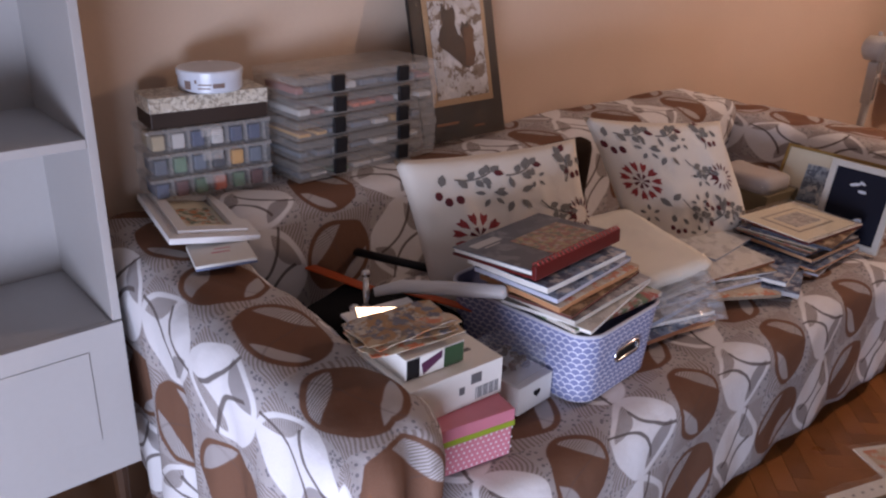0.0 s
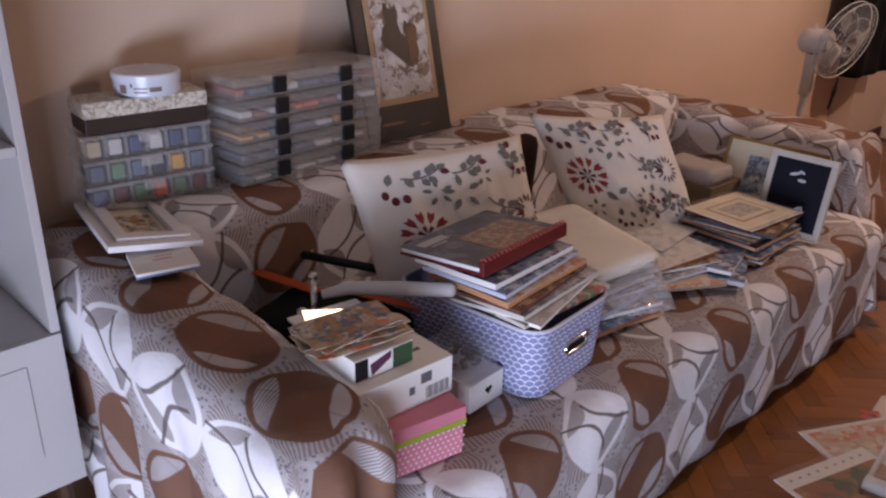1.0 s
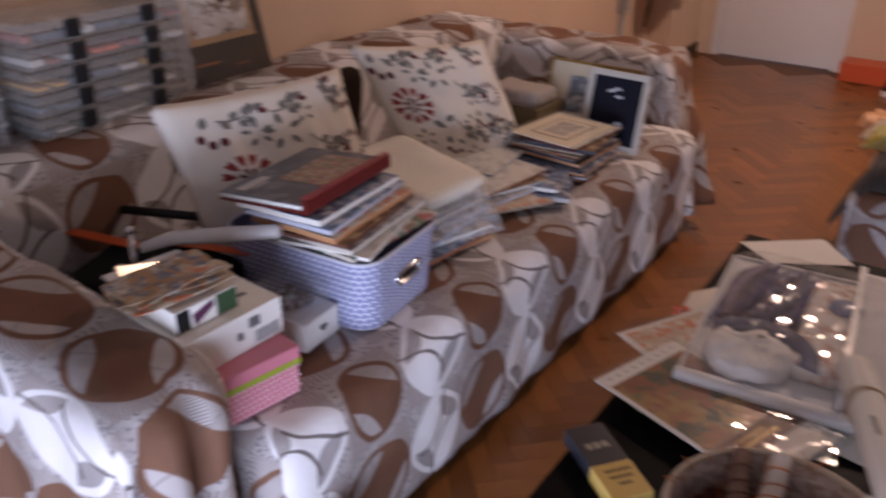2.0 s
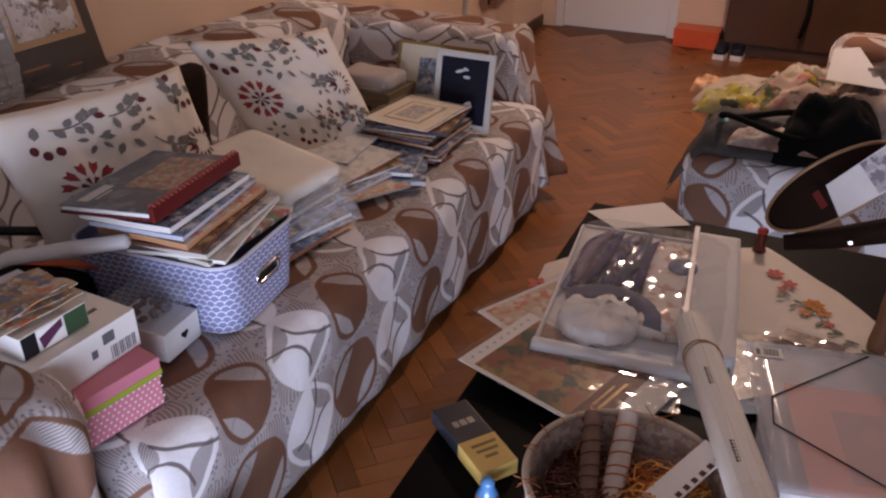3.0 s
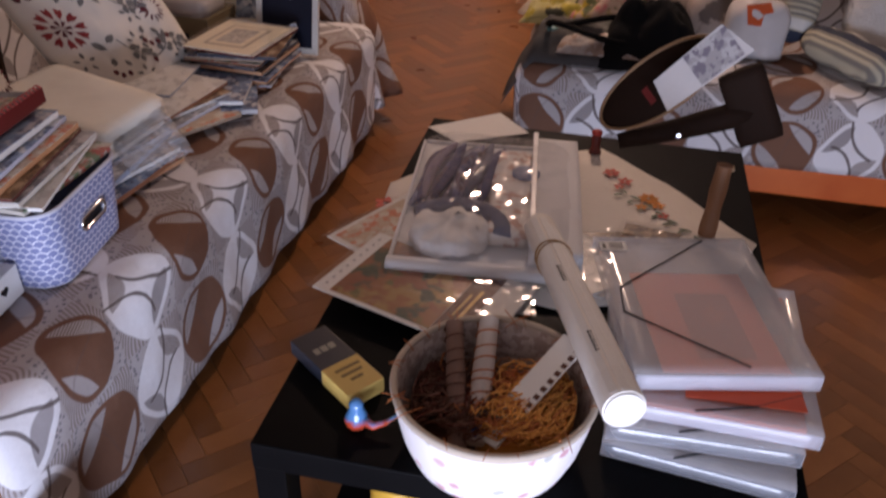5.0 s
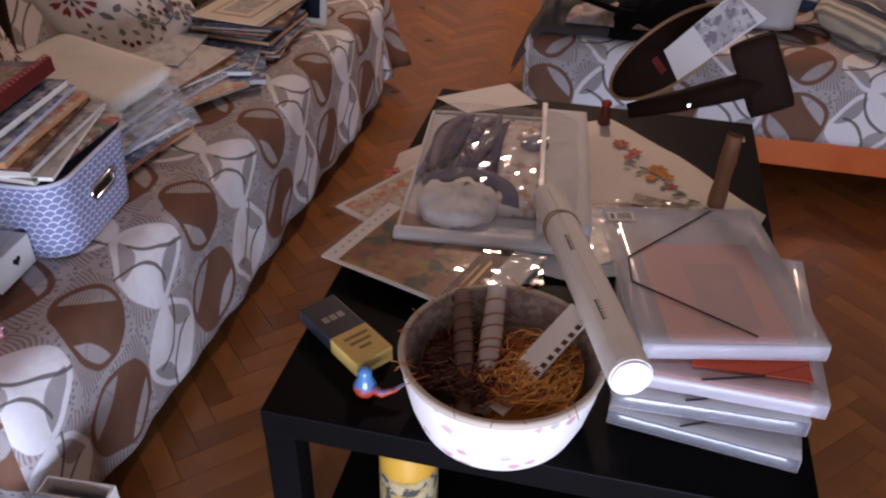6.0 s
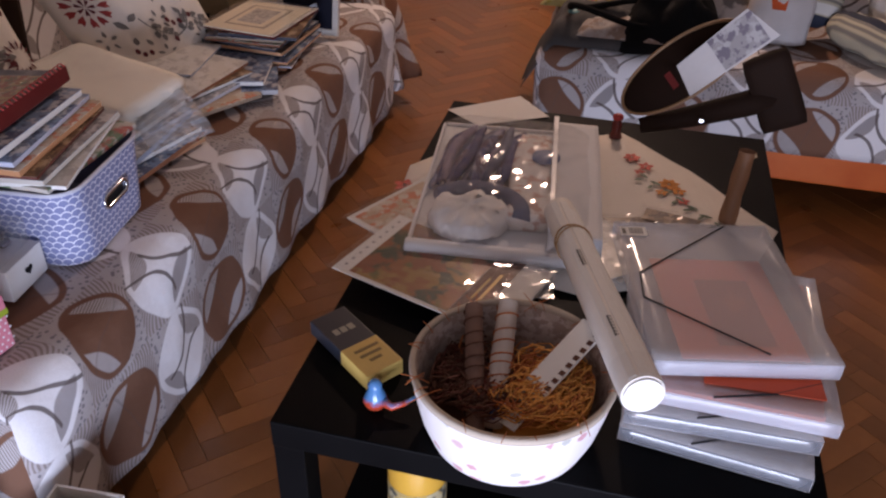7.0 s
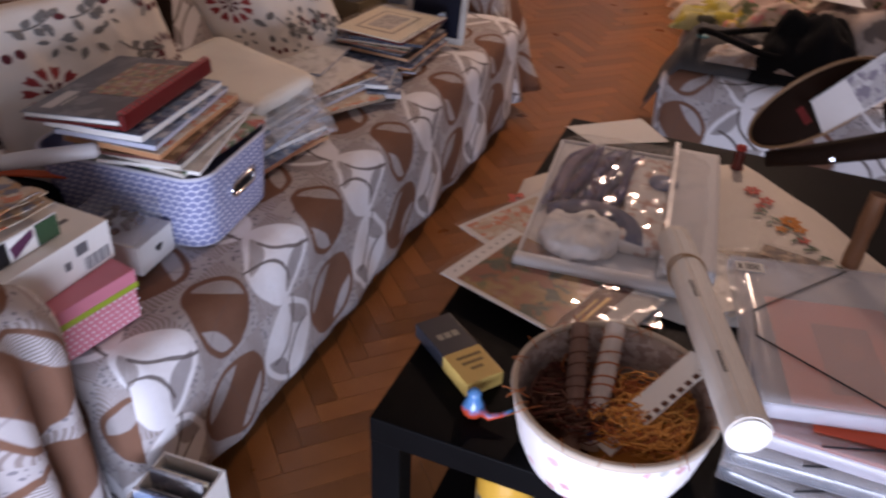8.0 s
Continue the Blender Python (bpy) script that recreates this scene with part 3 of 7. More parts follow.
left_m = axes((-1.350, -0.205, Z_BACK), (0.024, 0.248, 0), (0, 0, 1))
for k, cs in enumerate(((2, 7, 4, 5, 4, 7), (3, 4, 3, 8, 6, 3), (0, 1, 2, 1, 2, 2))):
    floss_box(left_m @ pose(0.0, 0, 0.0555 * k), 0.285, 0.105, 0.0525, cs, "clear plastic box of coloured thread bobbins, stacked on the sofa back")
gift = at(left_m @ pose(0.012, 0.0, 0.1668), "keepsake_box", "dark brown box with a cream lettered lid on clear boxes", "box")
part("box_base", box(0.002, 0.270, 0.002, 0.102, 0, 0.040, 0.002), plain("chocolate_card", (0.035, 0.02, 0.015), 0.5), gift)
part("lid", box(0, 0.272, 0, 0.104, 0.034, 0.068, 0.003), printed("aged_map_print", [(0.60, 0.55, 0.46), (0.68, 0.64, 0.56), (0.36, 0.31, 0.25)], 70), gift, "cream lid printed like old paper")
tin = at(left_m @ pose(0.170, 0.052, 0.2353), "round_tin", "round pale blue cookie tin with a small printed picture", "tin")
part("tin_body", lathe([(0.068, 0), (0.071, 0.003), (0.071, 0.036), (0.069, 0.037)], 40), plain("tin_paint", (0.62, 0.67, 0.76), 0.3), tin, angle=30)
part("lid", lathe([(0.0735, 0.034), (0.0735, 0.045), (0.071, 0.048), (0.01, 0.0485)], 40), plain("tin_lid_paint", (0.68, 0.72, 0.80), 0.25), tin, angle=30)
bm = bmesh.new()
for a0, a1, z0, z1 in ((200, 214, 0.008, 0.026), (222, 226, 0.022, 0.030), (228, 252, 0.018, 0.021), (228, 250, 0.010, 0.013), (254, 275, 0.012, 0.022)):
    ring = [(math.radians(a0 + (a1 - a0) * k / 4)) for k in range(5)]
    lo_v = [bm.verts.new((0.0716 * math.cos(a), 0.0716 * math.sin(a), z0)) for a in ring]
    hi_v = [bm.verts.new((0.0716 * math.cos(a), 0.0716 * math.sin(a), z1)) for a in ring]
    for k in range(4):
        bm.faces.new((lo_v[k], lo_v[k + 1], hi_v[k + 1], hi_v[k]))
part("label_bars", bm, plain("tin_ink", (0.23, 0.16, 0.14), 0.5), tin, "unreadable print and picture")


def latch_case(m, w, d, h, colours, label):
    """A flat clear case with two black latches."""
    ob = at(m, "craft_case", label, "storage case", "stacked craft cases")
    part("shell", box(0, w, 0, d, 0, h * 0.55, 0.005), MILKY, ob, "cloudy plastic tray")
    part("lid", box(-0.002, w + 0.002, -0.002, d, h * 0.57, h, 0.005), MILKY, ob, "cloudy plastic lid")
    for x in (w * 0.27, w * 0.73):
        part("latch", box(x - 0.017, x + 0.017, -0.010, 0.004, h * 0.14, h * 0.92, 0.003), BLACK_PLASTIC, ob, "black snap latch")
    rnd_c = random.Random(round(m.translation.z * 1000))
    x = 0.014
    while x < w - 0.05:
        wide, tall, c = rnd_c.uniform(0.018, 0.06), rnd_c.uniform(0.24, 0.46), rnd_c.choice(colours)
        part("contents", box(x, min(x + wide, w - 0.014), 0.006 + rnd_c.uniform(0, 0.012), d - 0.03, h * 0.10, h * tall, 0.004), FLOSS[c], ob)
        x += wide + rnd_c.uniform(0.006, 0.022)
    return ob


right_m = axes((-1.283, 0.128, Z_BACK), (-0.022, 0.448, 0), (0, 0, 1))
for k, cs in enumerate(((4, 3, 8, 1), (1, 3, 1, 7), (9, 1, 6, 3), (7, 9, 5, 1), (2, 1, 3, 9))):
    latch_case(right_m @ pose(0.004 * (k % 2), 0, 0.0515 * k), 0.446, 0.185, 0.050, cs, "flat cloudy plastic craft case with black latches, in a stack")

# framed picture leaning on the wall
WRAP = clear_plastic("shrink_wrap_film", (0.9, 0.9, 0.9), 0.006, 0.04, 0.9, 0.012, 0.07)
pic = at(axes((-1.352, 0.572, 0.722), (0.0, 0.318, 0.0), (-0.10, 0.0, 0.42)), "framed_picture", "dark framed animal picture in shrink wrap leaning on the wall", "picture")
PW, PH = 0.312, 0.48
bm = box(0, PW, -0.012, 0.0, 0, PH, 0.002)
part("mount_board", bm, printed("dark_mount", [(0.012, 0.011, 0.011), (0.022, 0.016, 0.013), (0.009, 0.008, 0.009)], 25), pic, "nearly black printed mount")
bm = box(0.044, PW - 0.038, -0.016, -0.0125, 0.100, PH - 0.075, 0.001)
part("inner_border", bm, plain("tan_border", (0.42, 0.26, 0.14), 0.5), pic)
part("print", box(0.062, PW - 0.055, -0.0185, -0.0165, 0.118, PH - 0.093), printed("snowy_rock_print", [(0.46, 0.44, 0.42), (0.22, 0.16, 0.12), (0.60, 0.58, 0.57), (0.15, 0.10, 0.07), (0.50, 0.49, 0.49)], 19), pic, "snowy rocks")
bm = outline([(0.080, 0.255), (0.105, 0.240), (0.135, 0.215), (0.160, 0.195), (0.180, 0.190), (0.190, 0.215), (0.182, 0.245), (0.188, 0.275), (0.196, 0.300), (0.188, 0.322), (0.178, 0.310), (0.168, 0.322),
              (0.160, 0.300), (0.165, 0.275), (0.150, 0.285), (0.140, 0.315), (0.146, 0.345), (0.138, 0.368), (0.126, 0.352), (0.112, 0.358), (0.100, 0.375), (0.092, 0.350), (0.098, 0.322), (0.082, 0.300), (0.074, 0.275)], 0.0188, 0.0194)
bmesh.ops.transform(bm, matrix=pose(0.012, 0, 0.006) @ Matrix.Rotation(radians(90), 4, "X"), verts=bm.verts)
part("dark_shape", bm, plain("brown_black_ink", (0.060, 0.026, 0.014), 0.5, other=(0.02, 0.015, 0.013), scale=18), pic)
bm = outline([(0.170, 0.205), (0.200, 0.200), (0.214, 0.235), (0.208, 0.270), (0.216, 0.300), (0.204, 0.318), (0.190, 0.306), (0.178, 0.314), (0.172, 0.285), (0.178, 0.250)], 0.0196, 0.0201)
bmesh.ops.transform(bm, matrix=pose(0.006, 0, 0.0) @ Matrix.Rotation(radians(90), 4, "X"), verts=bm.verts)
part("rust_shape", bm, plain("rust_brown_ink", (0.16, 0.062, 0.025), 0.5, other=(0.07, 0.03, 0.016), scale=18), pic)
bm = box(0.05, 0.13, -0.0135, -0.0122, 0.045, 0.052)
put(bm, box(0.19, 0.23, -0.0135, -0.0122, 0.028, 0.033))
part("caption_bars", bm, plain("rust_ink", (0.22, 0.08, 0.03), 0.5), pic)
part("shrink_wrap", sheet(PW + 0.004, PH + 0.004, 0.0006, 14, 20, lambda u, v: 0.0015 * noise.noise(Vector((u * 4, v * 7, 2)))), WRAP, pic, "glossy clear wrap").matrix_basis = pose(PW / 2, -0.022, PH / 2, 90, 0, 0)

# white frame and a flat card box on the near arm
Z_ARM = 0.632
wf = at(axes((-1.280, -0.140, 0.686), (0.03, 0.187, -0.026), (0.05, 0.14, 0.98)), "framed_picture", "white moulded picture frame with a small flower picture lying flat", "picture frame")
fw, fh = 0.193, 0.287
for name, w2, h2, z0, z1, mat in (("outer_moulding", 0.0, 0.0, 0.002, 0.016, WHITE), ("inner_moulding", 0.022, 0.022, 0.010, 0.024, WHITE)):
    bm = bmesh.new()
    iw = 0.026
    for x0, x1, y0, y1 in ((-fw / 2 + w2, fw / 2 - w2, -fh / 2 + h2, -fh / 2 + h2 + iw), (-fw / 2 + w2, fw / 2 - w2, fh / 2 - h2 - iw, fh / 2 - h2),
                           (-fw / 2 + w2, -fw / 2 + w2 + iw, -fh / 2 + h2 + iw, fh / 2 - h2 - iw), (fw / 2 - w2 - iw, fw / 2 - w2, -fh / 2 + h2 + iw, fh / 2 - h2 - iw)):
        put(bm, box(x0, x1, y0, y1, z0, z1, 0.002))
    part(name, bm, mat, wf)
part("mount", box(-fw / 2 + 0.01, fw / 2 - 0.01, -fh / 2 + 0.01, fh / 2 - 0.01, 0.004, 0.009), CREAM, wf)
part("picture_print", sheet(0.075, 0.10, 0.0006, 2, 2), printed("flower_picture", [(0.60, 0.55, 0.45), (0.55, 0.20, 0.08), (0.16, 0.20, 0.13)], 45), wf).matrix_basis = pose(0, 0.0, 0.0092)
cb = at(axes((-1.115, -0.165, 0.662), (0.25, 1.0, 0), (0.085, 0.0, 1.0)), "card_pack", "flat white printed card pack on the sofa arm", "card")
part("pack", box(-0.062, 0.062, -0.05, 0.05, 0, 0.012, 0.002), PAPER, cb)
part("print_bars", put(box(-0.02, 0.018, -0.004, 0.0, 0.0121, 0.0126), box(-0.012, 0.022, 0.012, 0.015, 0.0121, 0.0126)), PINK, cb, "faint pink writing")
part("blue_edge", box(-0.0625, 0.0625, -0.0506, -0.0495, 0.001, 0.006), BLUE_PALE, cb)


# ---- cushions ----
def flower_points(cx, cy, r, n, inner=0.35, wide=0.5):
    return [[(cx + r * q * math.cos(a + da), cy + r * q * math.sin(a + da)) for q, da in ((inner, 0), (0.75, -wide * 3.4 / n), (1.0, -wide * 2.4 / n), (0.9, 0), (1.0, wide * 2.4 / n), (0.75, wide * 3.4 / n))]
            for a in (2 * math.pi * k / n for k in range(n))]


def leaf_points(cx, cy, ang, ln, wd):
    c, s = math.cos(ang), math.sin(ang)
    out = []
    for p, q in ((-0.5, 0), (-0.2, 0.5), (0.15, 0.45), (0.5, 0), (0.15, -0.45), (-0.2, -0.5)):
        out.append((cx + c * p * ln - s * q * wd, cy + s * p * ln + c * q * wd))
    return out


def cushion(tl, tr, down, thick, label, rich):
    tl, tr, down = Vector(tl), Vector(tr), Vector(down)
    side = tr - tl
    base = tl + down + side / 2
    normal = side.cross(-down).normalized()
    if normal.x < 0:
        normal = -normal
    ob = at(Matrix.Translation(base), "cushion", label, "cushion", "printed linen cushions")
    n = 26

    def where(u, v, front=1.0):
        """u, v from -1 to 1 across the face."""
        pinch = 1 - 0.055 * (1 - abs(v) ** 2.5) * abs(u) ** 3
        pinch_v = 1 - 0.055 * (1 - abs(u) ** 2.5) * abs(v) ** 3
        body = max(0.0, (1 - u * u) * (1 - v * v)) ** 0.42
        wave = 0.010 * noise.noise(Vector((u * 2.5, v * 2.5, base.y * 7))) + 0.008 * noise.noise(Vector((u * 6, v * 3, base.y))) + 0.004 * noise.noise(Vector((u * 13, v * 5, base.y)))
        p = tl + side / 2 + down / 2 + side / 2 * u * pinch - down / 2 * v * pinch_v
        return p + normal * front * (thick * body + wave * body) - base

    bm = bmesh.new()
    grid = {}
    for f in (1.0, -1.0):
        for i in range(n + 1):
            for j in range(n + 1):
                edge = i in (0, n) or j in (0, n)
                if f < 0 and edge:
                    grid[f, i, j] = grid[1.0, i, j]
                else:
                    grid[f, i, j] = bm.verts.new(where(2 * i / n - 1, 2 * j / n - 1, f))
        for i in range(n):
            for j in range(n):
                bm.faces.new([grid[f, a, b] for a, b in ((i, j), (i + 1, j), (i + 1, j + 1), (i, j + 1))])
    bmesh.ops.recalc_face_normals(bm, faces=bm.faces)
    part("cushion_cover", bm, LINEN, ob, smooth=True)

    def ink(name, polys, mat, label):
        bm = bmesh.new()
        for poly in polys:
            mid = (sum(p[0] for p in poly) / len(poly), sum(p[1] for p in poly) / len(poly))
            c = bm.verts.new(where(*mid) + normal * 0.0022)
            ring = [bm.verts.new(where(max(-0.97, min(0.97, u)), max(-0.97, min(0.97, v))) + normal * 0.0018) for u, v in poly]
            for k in range(len(ring)):
                bm.faces.new((c, ring[k], ring[(k + 1) % len(ring)]))
        tagged(part(name, bm, mat, ob, label), kind="stuff")

    red, grey, wine = [], [], []
    for cx, cy, r, k, *way in rich:
        if k == "big":
            red += flower_points(cx, cy, r, 11, 0.45, 0.62)
            wine += flower_points(cx, cy, r * 0.42, 7, 0.1, 0.5)
            grey += [leaf_points(cx + r * 0.9, cy - r * 1.1, -0.7, r * 0.7, r * 0.34), leaf_points(cx + r * 1.5, cy - r * 0.8, 0.6, r * 0.6, r * 0.3)]
        elif k == "sun":
            wine += [leaf_points(cx + r * 0.75 * math.cos(a), cy + r * 0.75 * math.sin(a), a, r * 0.55, r * 0.13) for a in (2 * math.pi * q / 15 for q in range(15))]
        elif k == "leaf":
            for q in range(5):
                a = -0.9 + q * 1.25
                grey.append(leaf_points(cx + r * math.cos(a), cy + r * math.sin(a), a, r * 0.95, r * 0.42))
        elif k == "berry":
            for q in range(3):
                a = 3.6 + q * 0.8
                wine.append([(cx + r * math.cos(a) + r * 0.28 * math.cos(b), cy + r * math.sin(a) + r * 0.34 * math.sin(b)) for b in (2 * math.pi * w / 8 for w in range(8))])
            grey += [leaf_points(cx - r * 0.4, cy + r * 0.7, 1.2, r, r * 0.55), leaf_points(cx + r * 0.9, cy + r * 0.3, 2.2, r, r * 0.55)]
        elif k == "sprig":
            # a curved stem with pairs of leaves
            ang = math.radians(way[0])
            prev = (cx, cy)
            for q in range(6):
                ang += 0.16
                nxt = (prev[0] + r / 6 * math.cos(ang), prev[1] + r / 6 * math.sin(ang))
                ox, oy = -math.sin(ang) * 0.009, math.cos(ang) * 0.009
                grey.append([(prev[0] - ox, prev[1] - oy), (nxt[0] - ox, nxt[1] - oy), (nxt[0] + ox, nxt[1] + oy), (prev[0] + ox, prev[1] + oy)])
                for side_way in (1, -1):
                    if q and (q + side_way) % 3:
                        a = ang + side_way * 0.95
                        (wine if (q * 3 + side_way) % 7 == 0 else grey).append(leaf_points(nxt[0] + 0.075 * math.cos(a), nxt[1] + 0.075 * math.sin(a), a, 0.115, 0.075))
                prev = nxt
            grey.append(leaf_points(prev[0] + 0.05 * math.cos(ang), prev[1] + 0.05 * math.sin(ang), ang, 0.12, 0.08))
    ink("flower_print", red, RED_PRINT, "dull red printed flowers")
    ink("leaf_print", grey, GREY_PRINT, "grey green printed leaves and twigs")
    ink("berry_print", wine, WINE_PRINT, "wine red printed petals and berries")
    return ob


SPRAY = ((-0.42, 0.06, 0.27, "big"), (0.80, 0.12, 0.20, "sun"), (-0.58, 0.62, 0.15, "berry"), (-0.52, 0.72, 0.42, "sprig", -25), (0.06, 0.46, 0.15, "leaf"), (-0.18, 0.50, 0.11, "leaf"),
         (0.02, 0.70, 0.34, "sprig", -15), (0.34, 0.62, 0.09, "leaf"), (0.30, 0.36, 0.42, "sprig", -60), (0.48, 0.10, 0.10, "leaf"), (0.84, 0.70, 0.12, "berry"), (0.70, 0.52, 0.36, "sprig", 55),
         (0.05, -0.18, 0.46, "sprig", -75), (0.30, -0.26, 0.10, "leaf"), (0.52, -0.22, 0.12, "berry"), (0.72, -0.18, 0.40, "sprig", -70), (-0.10, -0.55, 0.12, "berry"), (-0.44, -0.40, 0.10, "leaf"),
         (0.44, -0.52, 0.36, "sprig", 10), (0.82, -0.60, 0.10, "leaf"), (0.18, -0.72, 0.10, "leaf"))
cushion((-1.05, 0.235, 0.817), (-0.925, 0.71, 0.822), (0.14, 0.03, -0.40), 0.055, "cream linen cushion with red flower print against the sofa back", SPRAY)
cushion((-1.0, 0.825, 0.845), (-0.86, 1.268, 0.80), (0.12, 0.15, -0.41), 0.055, "cream linen cushion with flower print standing behind paper piles", [(max(-0.88, u - 0.22), min(0.86, v + 0.10), *rest) for u, v, *rest in SPRAY])
# dark block added where the slot between the cushions lies in shadow
dark = at(pose(-1.090, 0.805, 0.428), "cushion", "plain dark brown block filling the slot between printed cushions", "cushion")
part("cushion_cover", soft_box(-0.030, 0.030, -0.03, 0.16, 0, 0.320, 0.025, 0.03, 0.01, 4.0), DARK_BROWN, dark, smooth=True)

# ---- boxes on the seat ----
Z_SEAT = 0.431


def rounded_loop(w, d, r, n=6):
    pts = []
    for cx, cy, a0 in ((w / 2 - r, d / 2 - r, 0), (-w / 2 + r, d / 2 - r, 90), (-w / 2 + r, -d / 2 + r, 180), (w / 2 - r, -d / 2 + r, 270)):
        for k in range(n + 1):
            a = math.radians(a0 + 90 * k / n)
            pts.append((cx + r * math.cos(a), cy + r * math.sin(a)))
    return pts


def scallop_print():
    """Rows of overlapping scallops in white on lilac blue."""
    mat = bpy.data.materials.new("scallop_card")
    mat.use_nodes = True
    tree = mat.node_tree
    Sum.tree = tree
    bsdf = tree.nodes["Principled BSDF"]
    split = tree.nodes.new("ShaderNodeSeparateXYZ")
    tree.links.new(coords(tree, "UV"), split.inputs[0])
    s, h = 0.0185, 0.0132
    u, v = Sum(split.outputs[0]) + 4.0, Sum(split.outputs[1]) + 2.0
    colour = (0.80, 0.82, 0.90)
    rows = (v / h).floor()
    best = None
    for k in (1, 0):
        r = rows + k
        x = ((u / s + r * 0.5).fract() - 0.5) * s
        y = (v - r * h)
        d = (x ** 2.0 + y ** 2.0).sqrt()
        inside = d.below(s * 0.60, 0.001)
        rim = inside * (1.0 - d.below(s * 0.485, 0.001))
        best = ramp_mix(tree, colour if best is None else best, (0.20, 0.23, 0.42), inside)
        best = ramp_mix(tree, best, (0.82, 0.83, 0.90), rim)
    tree.links.new(best, bsdf.inputs["Base Color"])
    bsdf.inputs["Roughness"].default_value = 0.5
    return mat


storage = at(pose(-0.685, 0.398, Z_SEAT, 0, 0, 5), "storage_bin", "blue scallop patterned storage bin with metal handle, full of magazines", "storage box")
bm = bmesh.new()
uvl = bm.loops.layers.uv.new("UVMap")
top_l, low_l = rounded_loop(0.385, 0.285, 0.05), rounded_loop(0.365, 0.262, 0.05)
in_l = rounded_loop(0.375, 0.275, 0.046)
nn = len(top_l)
run = [0.0]
for k in range(nn):
    a, b = top_l[k], top_l[(k + 1) % nn]
    run.append(run[-1] + math.hypot(b[0] - a[0], b[1] - a[1]))
lv = [bm.verts.new((x, y, 0.0)) for x, y in low_l]
tv = [bm.verts.new((x, y, 0.158)) for x, y in top_l]
iv = [bm.verts.new((x, y, 0.158)) for x, y in in_l]
dv = [bm.verts.new((x * 0.93, y * 0.93, 0.02)) for x, y in in_l]
for k in range(nn):
    q = (k + 1) % nn
    f = bm.faces.new((lv[k], lv[q], tv[q], tv[k]))
    for loop, c in zip(f.loops, ((run[k], 0), (run[k + 1], 0), (run[k + 1], 0.16), (run[k], 0.16))):
        loop[uvl].uv = c
    for a, b in ((tv, iv), (iv, dv)):
        bm.faces.new((a[k], a[q], b[q], b[k]))
bm.faces.new(list(reversed(lv))), bm.faces.new(dv)
bmesh.ops.recalc_face_normals(bm, faces=bm.faces)
part("bin_body", bm, scallop_print(), storage, "white scallops on lilac blue card")
rim = bmesh.new()
put(rim, rod([(x, y, 0.158) for x, y in top_l + top_l[:1]], 0.004, 6))
part("rim", rim, plain("rim_tape", (0.62, 0.64, 0.74), 0.5), storage)
pts = [(0.193, (0.030 * (1 if math.cos(a) > 0 else -1) + 0.012 * math.cos(a)), 0.088 + 0.013 * math.sin(a)) for a in (2 * math.pi * k / 20 for k in range(20))]
handle = part("handle", rod(pts + pts[:1], 0.0042, 8), CHROME, storage, "chrome oval handle ring", smooth=True)
part("handle_hole", outline([(p[1] * 0.93, p[2]) for p in pts], 0.0, 0.002), BLACK_PLASTIC, handle).matrix_basis = Matrix(((0, 0, 1, 0.1865), (1, 0, 0, 0), (0, 1, 0, 0), (0, 0, 0, 1)))

COVERS = [printed("magazine_print_" + n, c, 26) for n, c in (
    ("warm", [(0.55, 0.42, 0.30), (0.62, 0.20, 0.10), (0.66, 0.60, 0.50)]), ("cool", [(0.20, 0.28, 0.42), (0.55, 0.56, 0.60), (0.08, 0.10, 0.18)]),
    ("pale", [(0.66, 0.64, 0.60), (0.50, 0.48, 0.46), (0.70, 0.68, 0.66)]), ("floral", [(0.60, 0.56, 0.50), (0.50, 0.12, 0.10), (0.18, 0.26, 0.16)]),
    ("brown", [(0.20, 0.12, 0.07), (0.45, 0.33, 0.22), (0.10, 0.06, 0.04)]), ("grey", [(0.40, 0.40, 0.42), (0.60, 0.60, 0.62), (0.24, 0.25, 0.28)]))]


PAGES = [PAPER, NAVY_GREY, PAPER, RED, plain("cool_page_edges", (0.60, 0.62, 0.70), 0.6), plain("rust_page_edges", (0.30, 0.12, 0.06), 0.6), plain("grey_page_edges", (0.48, 0.48, 0.50), 0.6), PEACH, plain("blue_page_edges", (0.30, 0.36, 0.48), 0.6), plain("tan_page_edges", (0.38, 0.28, 0.20), 0.6), plain("white_page_edges", (0.66, 0.65, 0.63), 0.6)]


def magazine(place, turn, w, h, t, cover, tilt=(0, 0), label="printed craft magazine in a loose pile", group="magazines on the sofa", curl=0.004, name="magazine", pages=None):
    m = pose(*place, tilt[0], tilt[1], turn)
    ob = at(m, name, label, "magazine", group)
    seed = place[0] * 31 + place[1] * 17 + place[2] * 91
    part("page_block", sheet(w, h, t, 6, 6, lambda u, v: curl * noise.noise(Vector((u + seed, v, 0.3)))), pages or PAGES[int(abs(seed) * 7) % len(PAGES)], ob)
    part("cover", sheet(w + 0.002, h + 0.002, 0.0008, 6, 6, lambda u, v: t + 0.0004 + curl * noise.noise(Vector((u + seed, v, 0.3)))), cover, ob)
    return ob


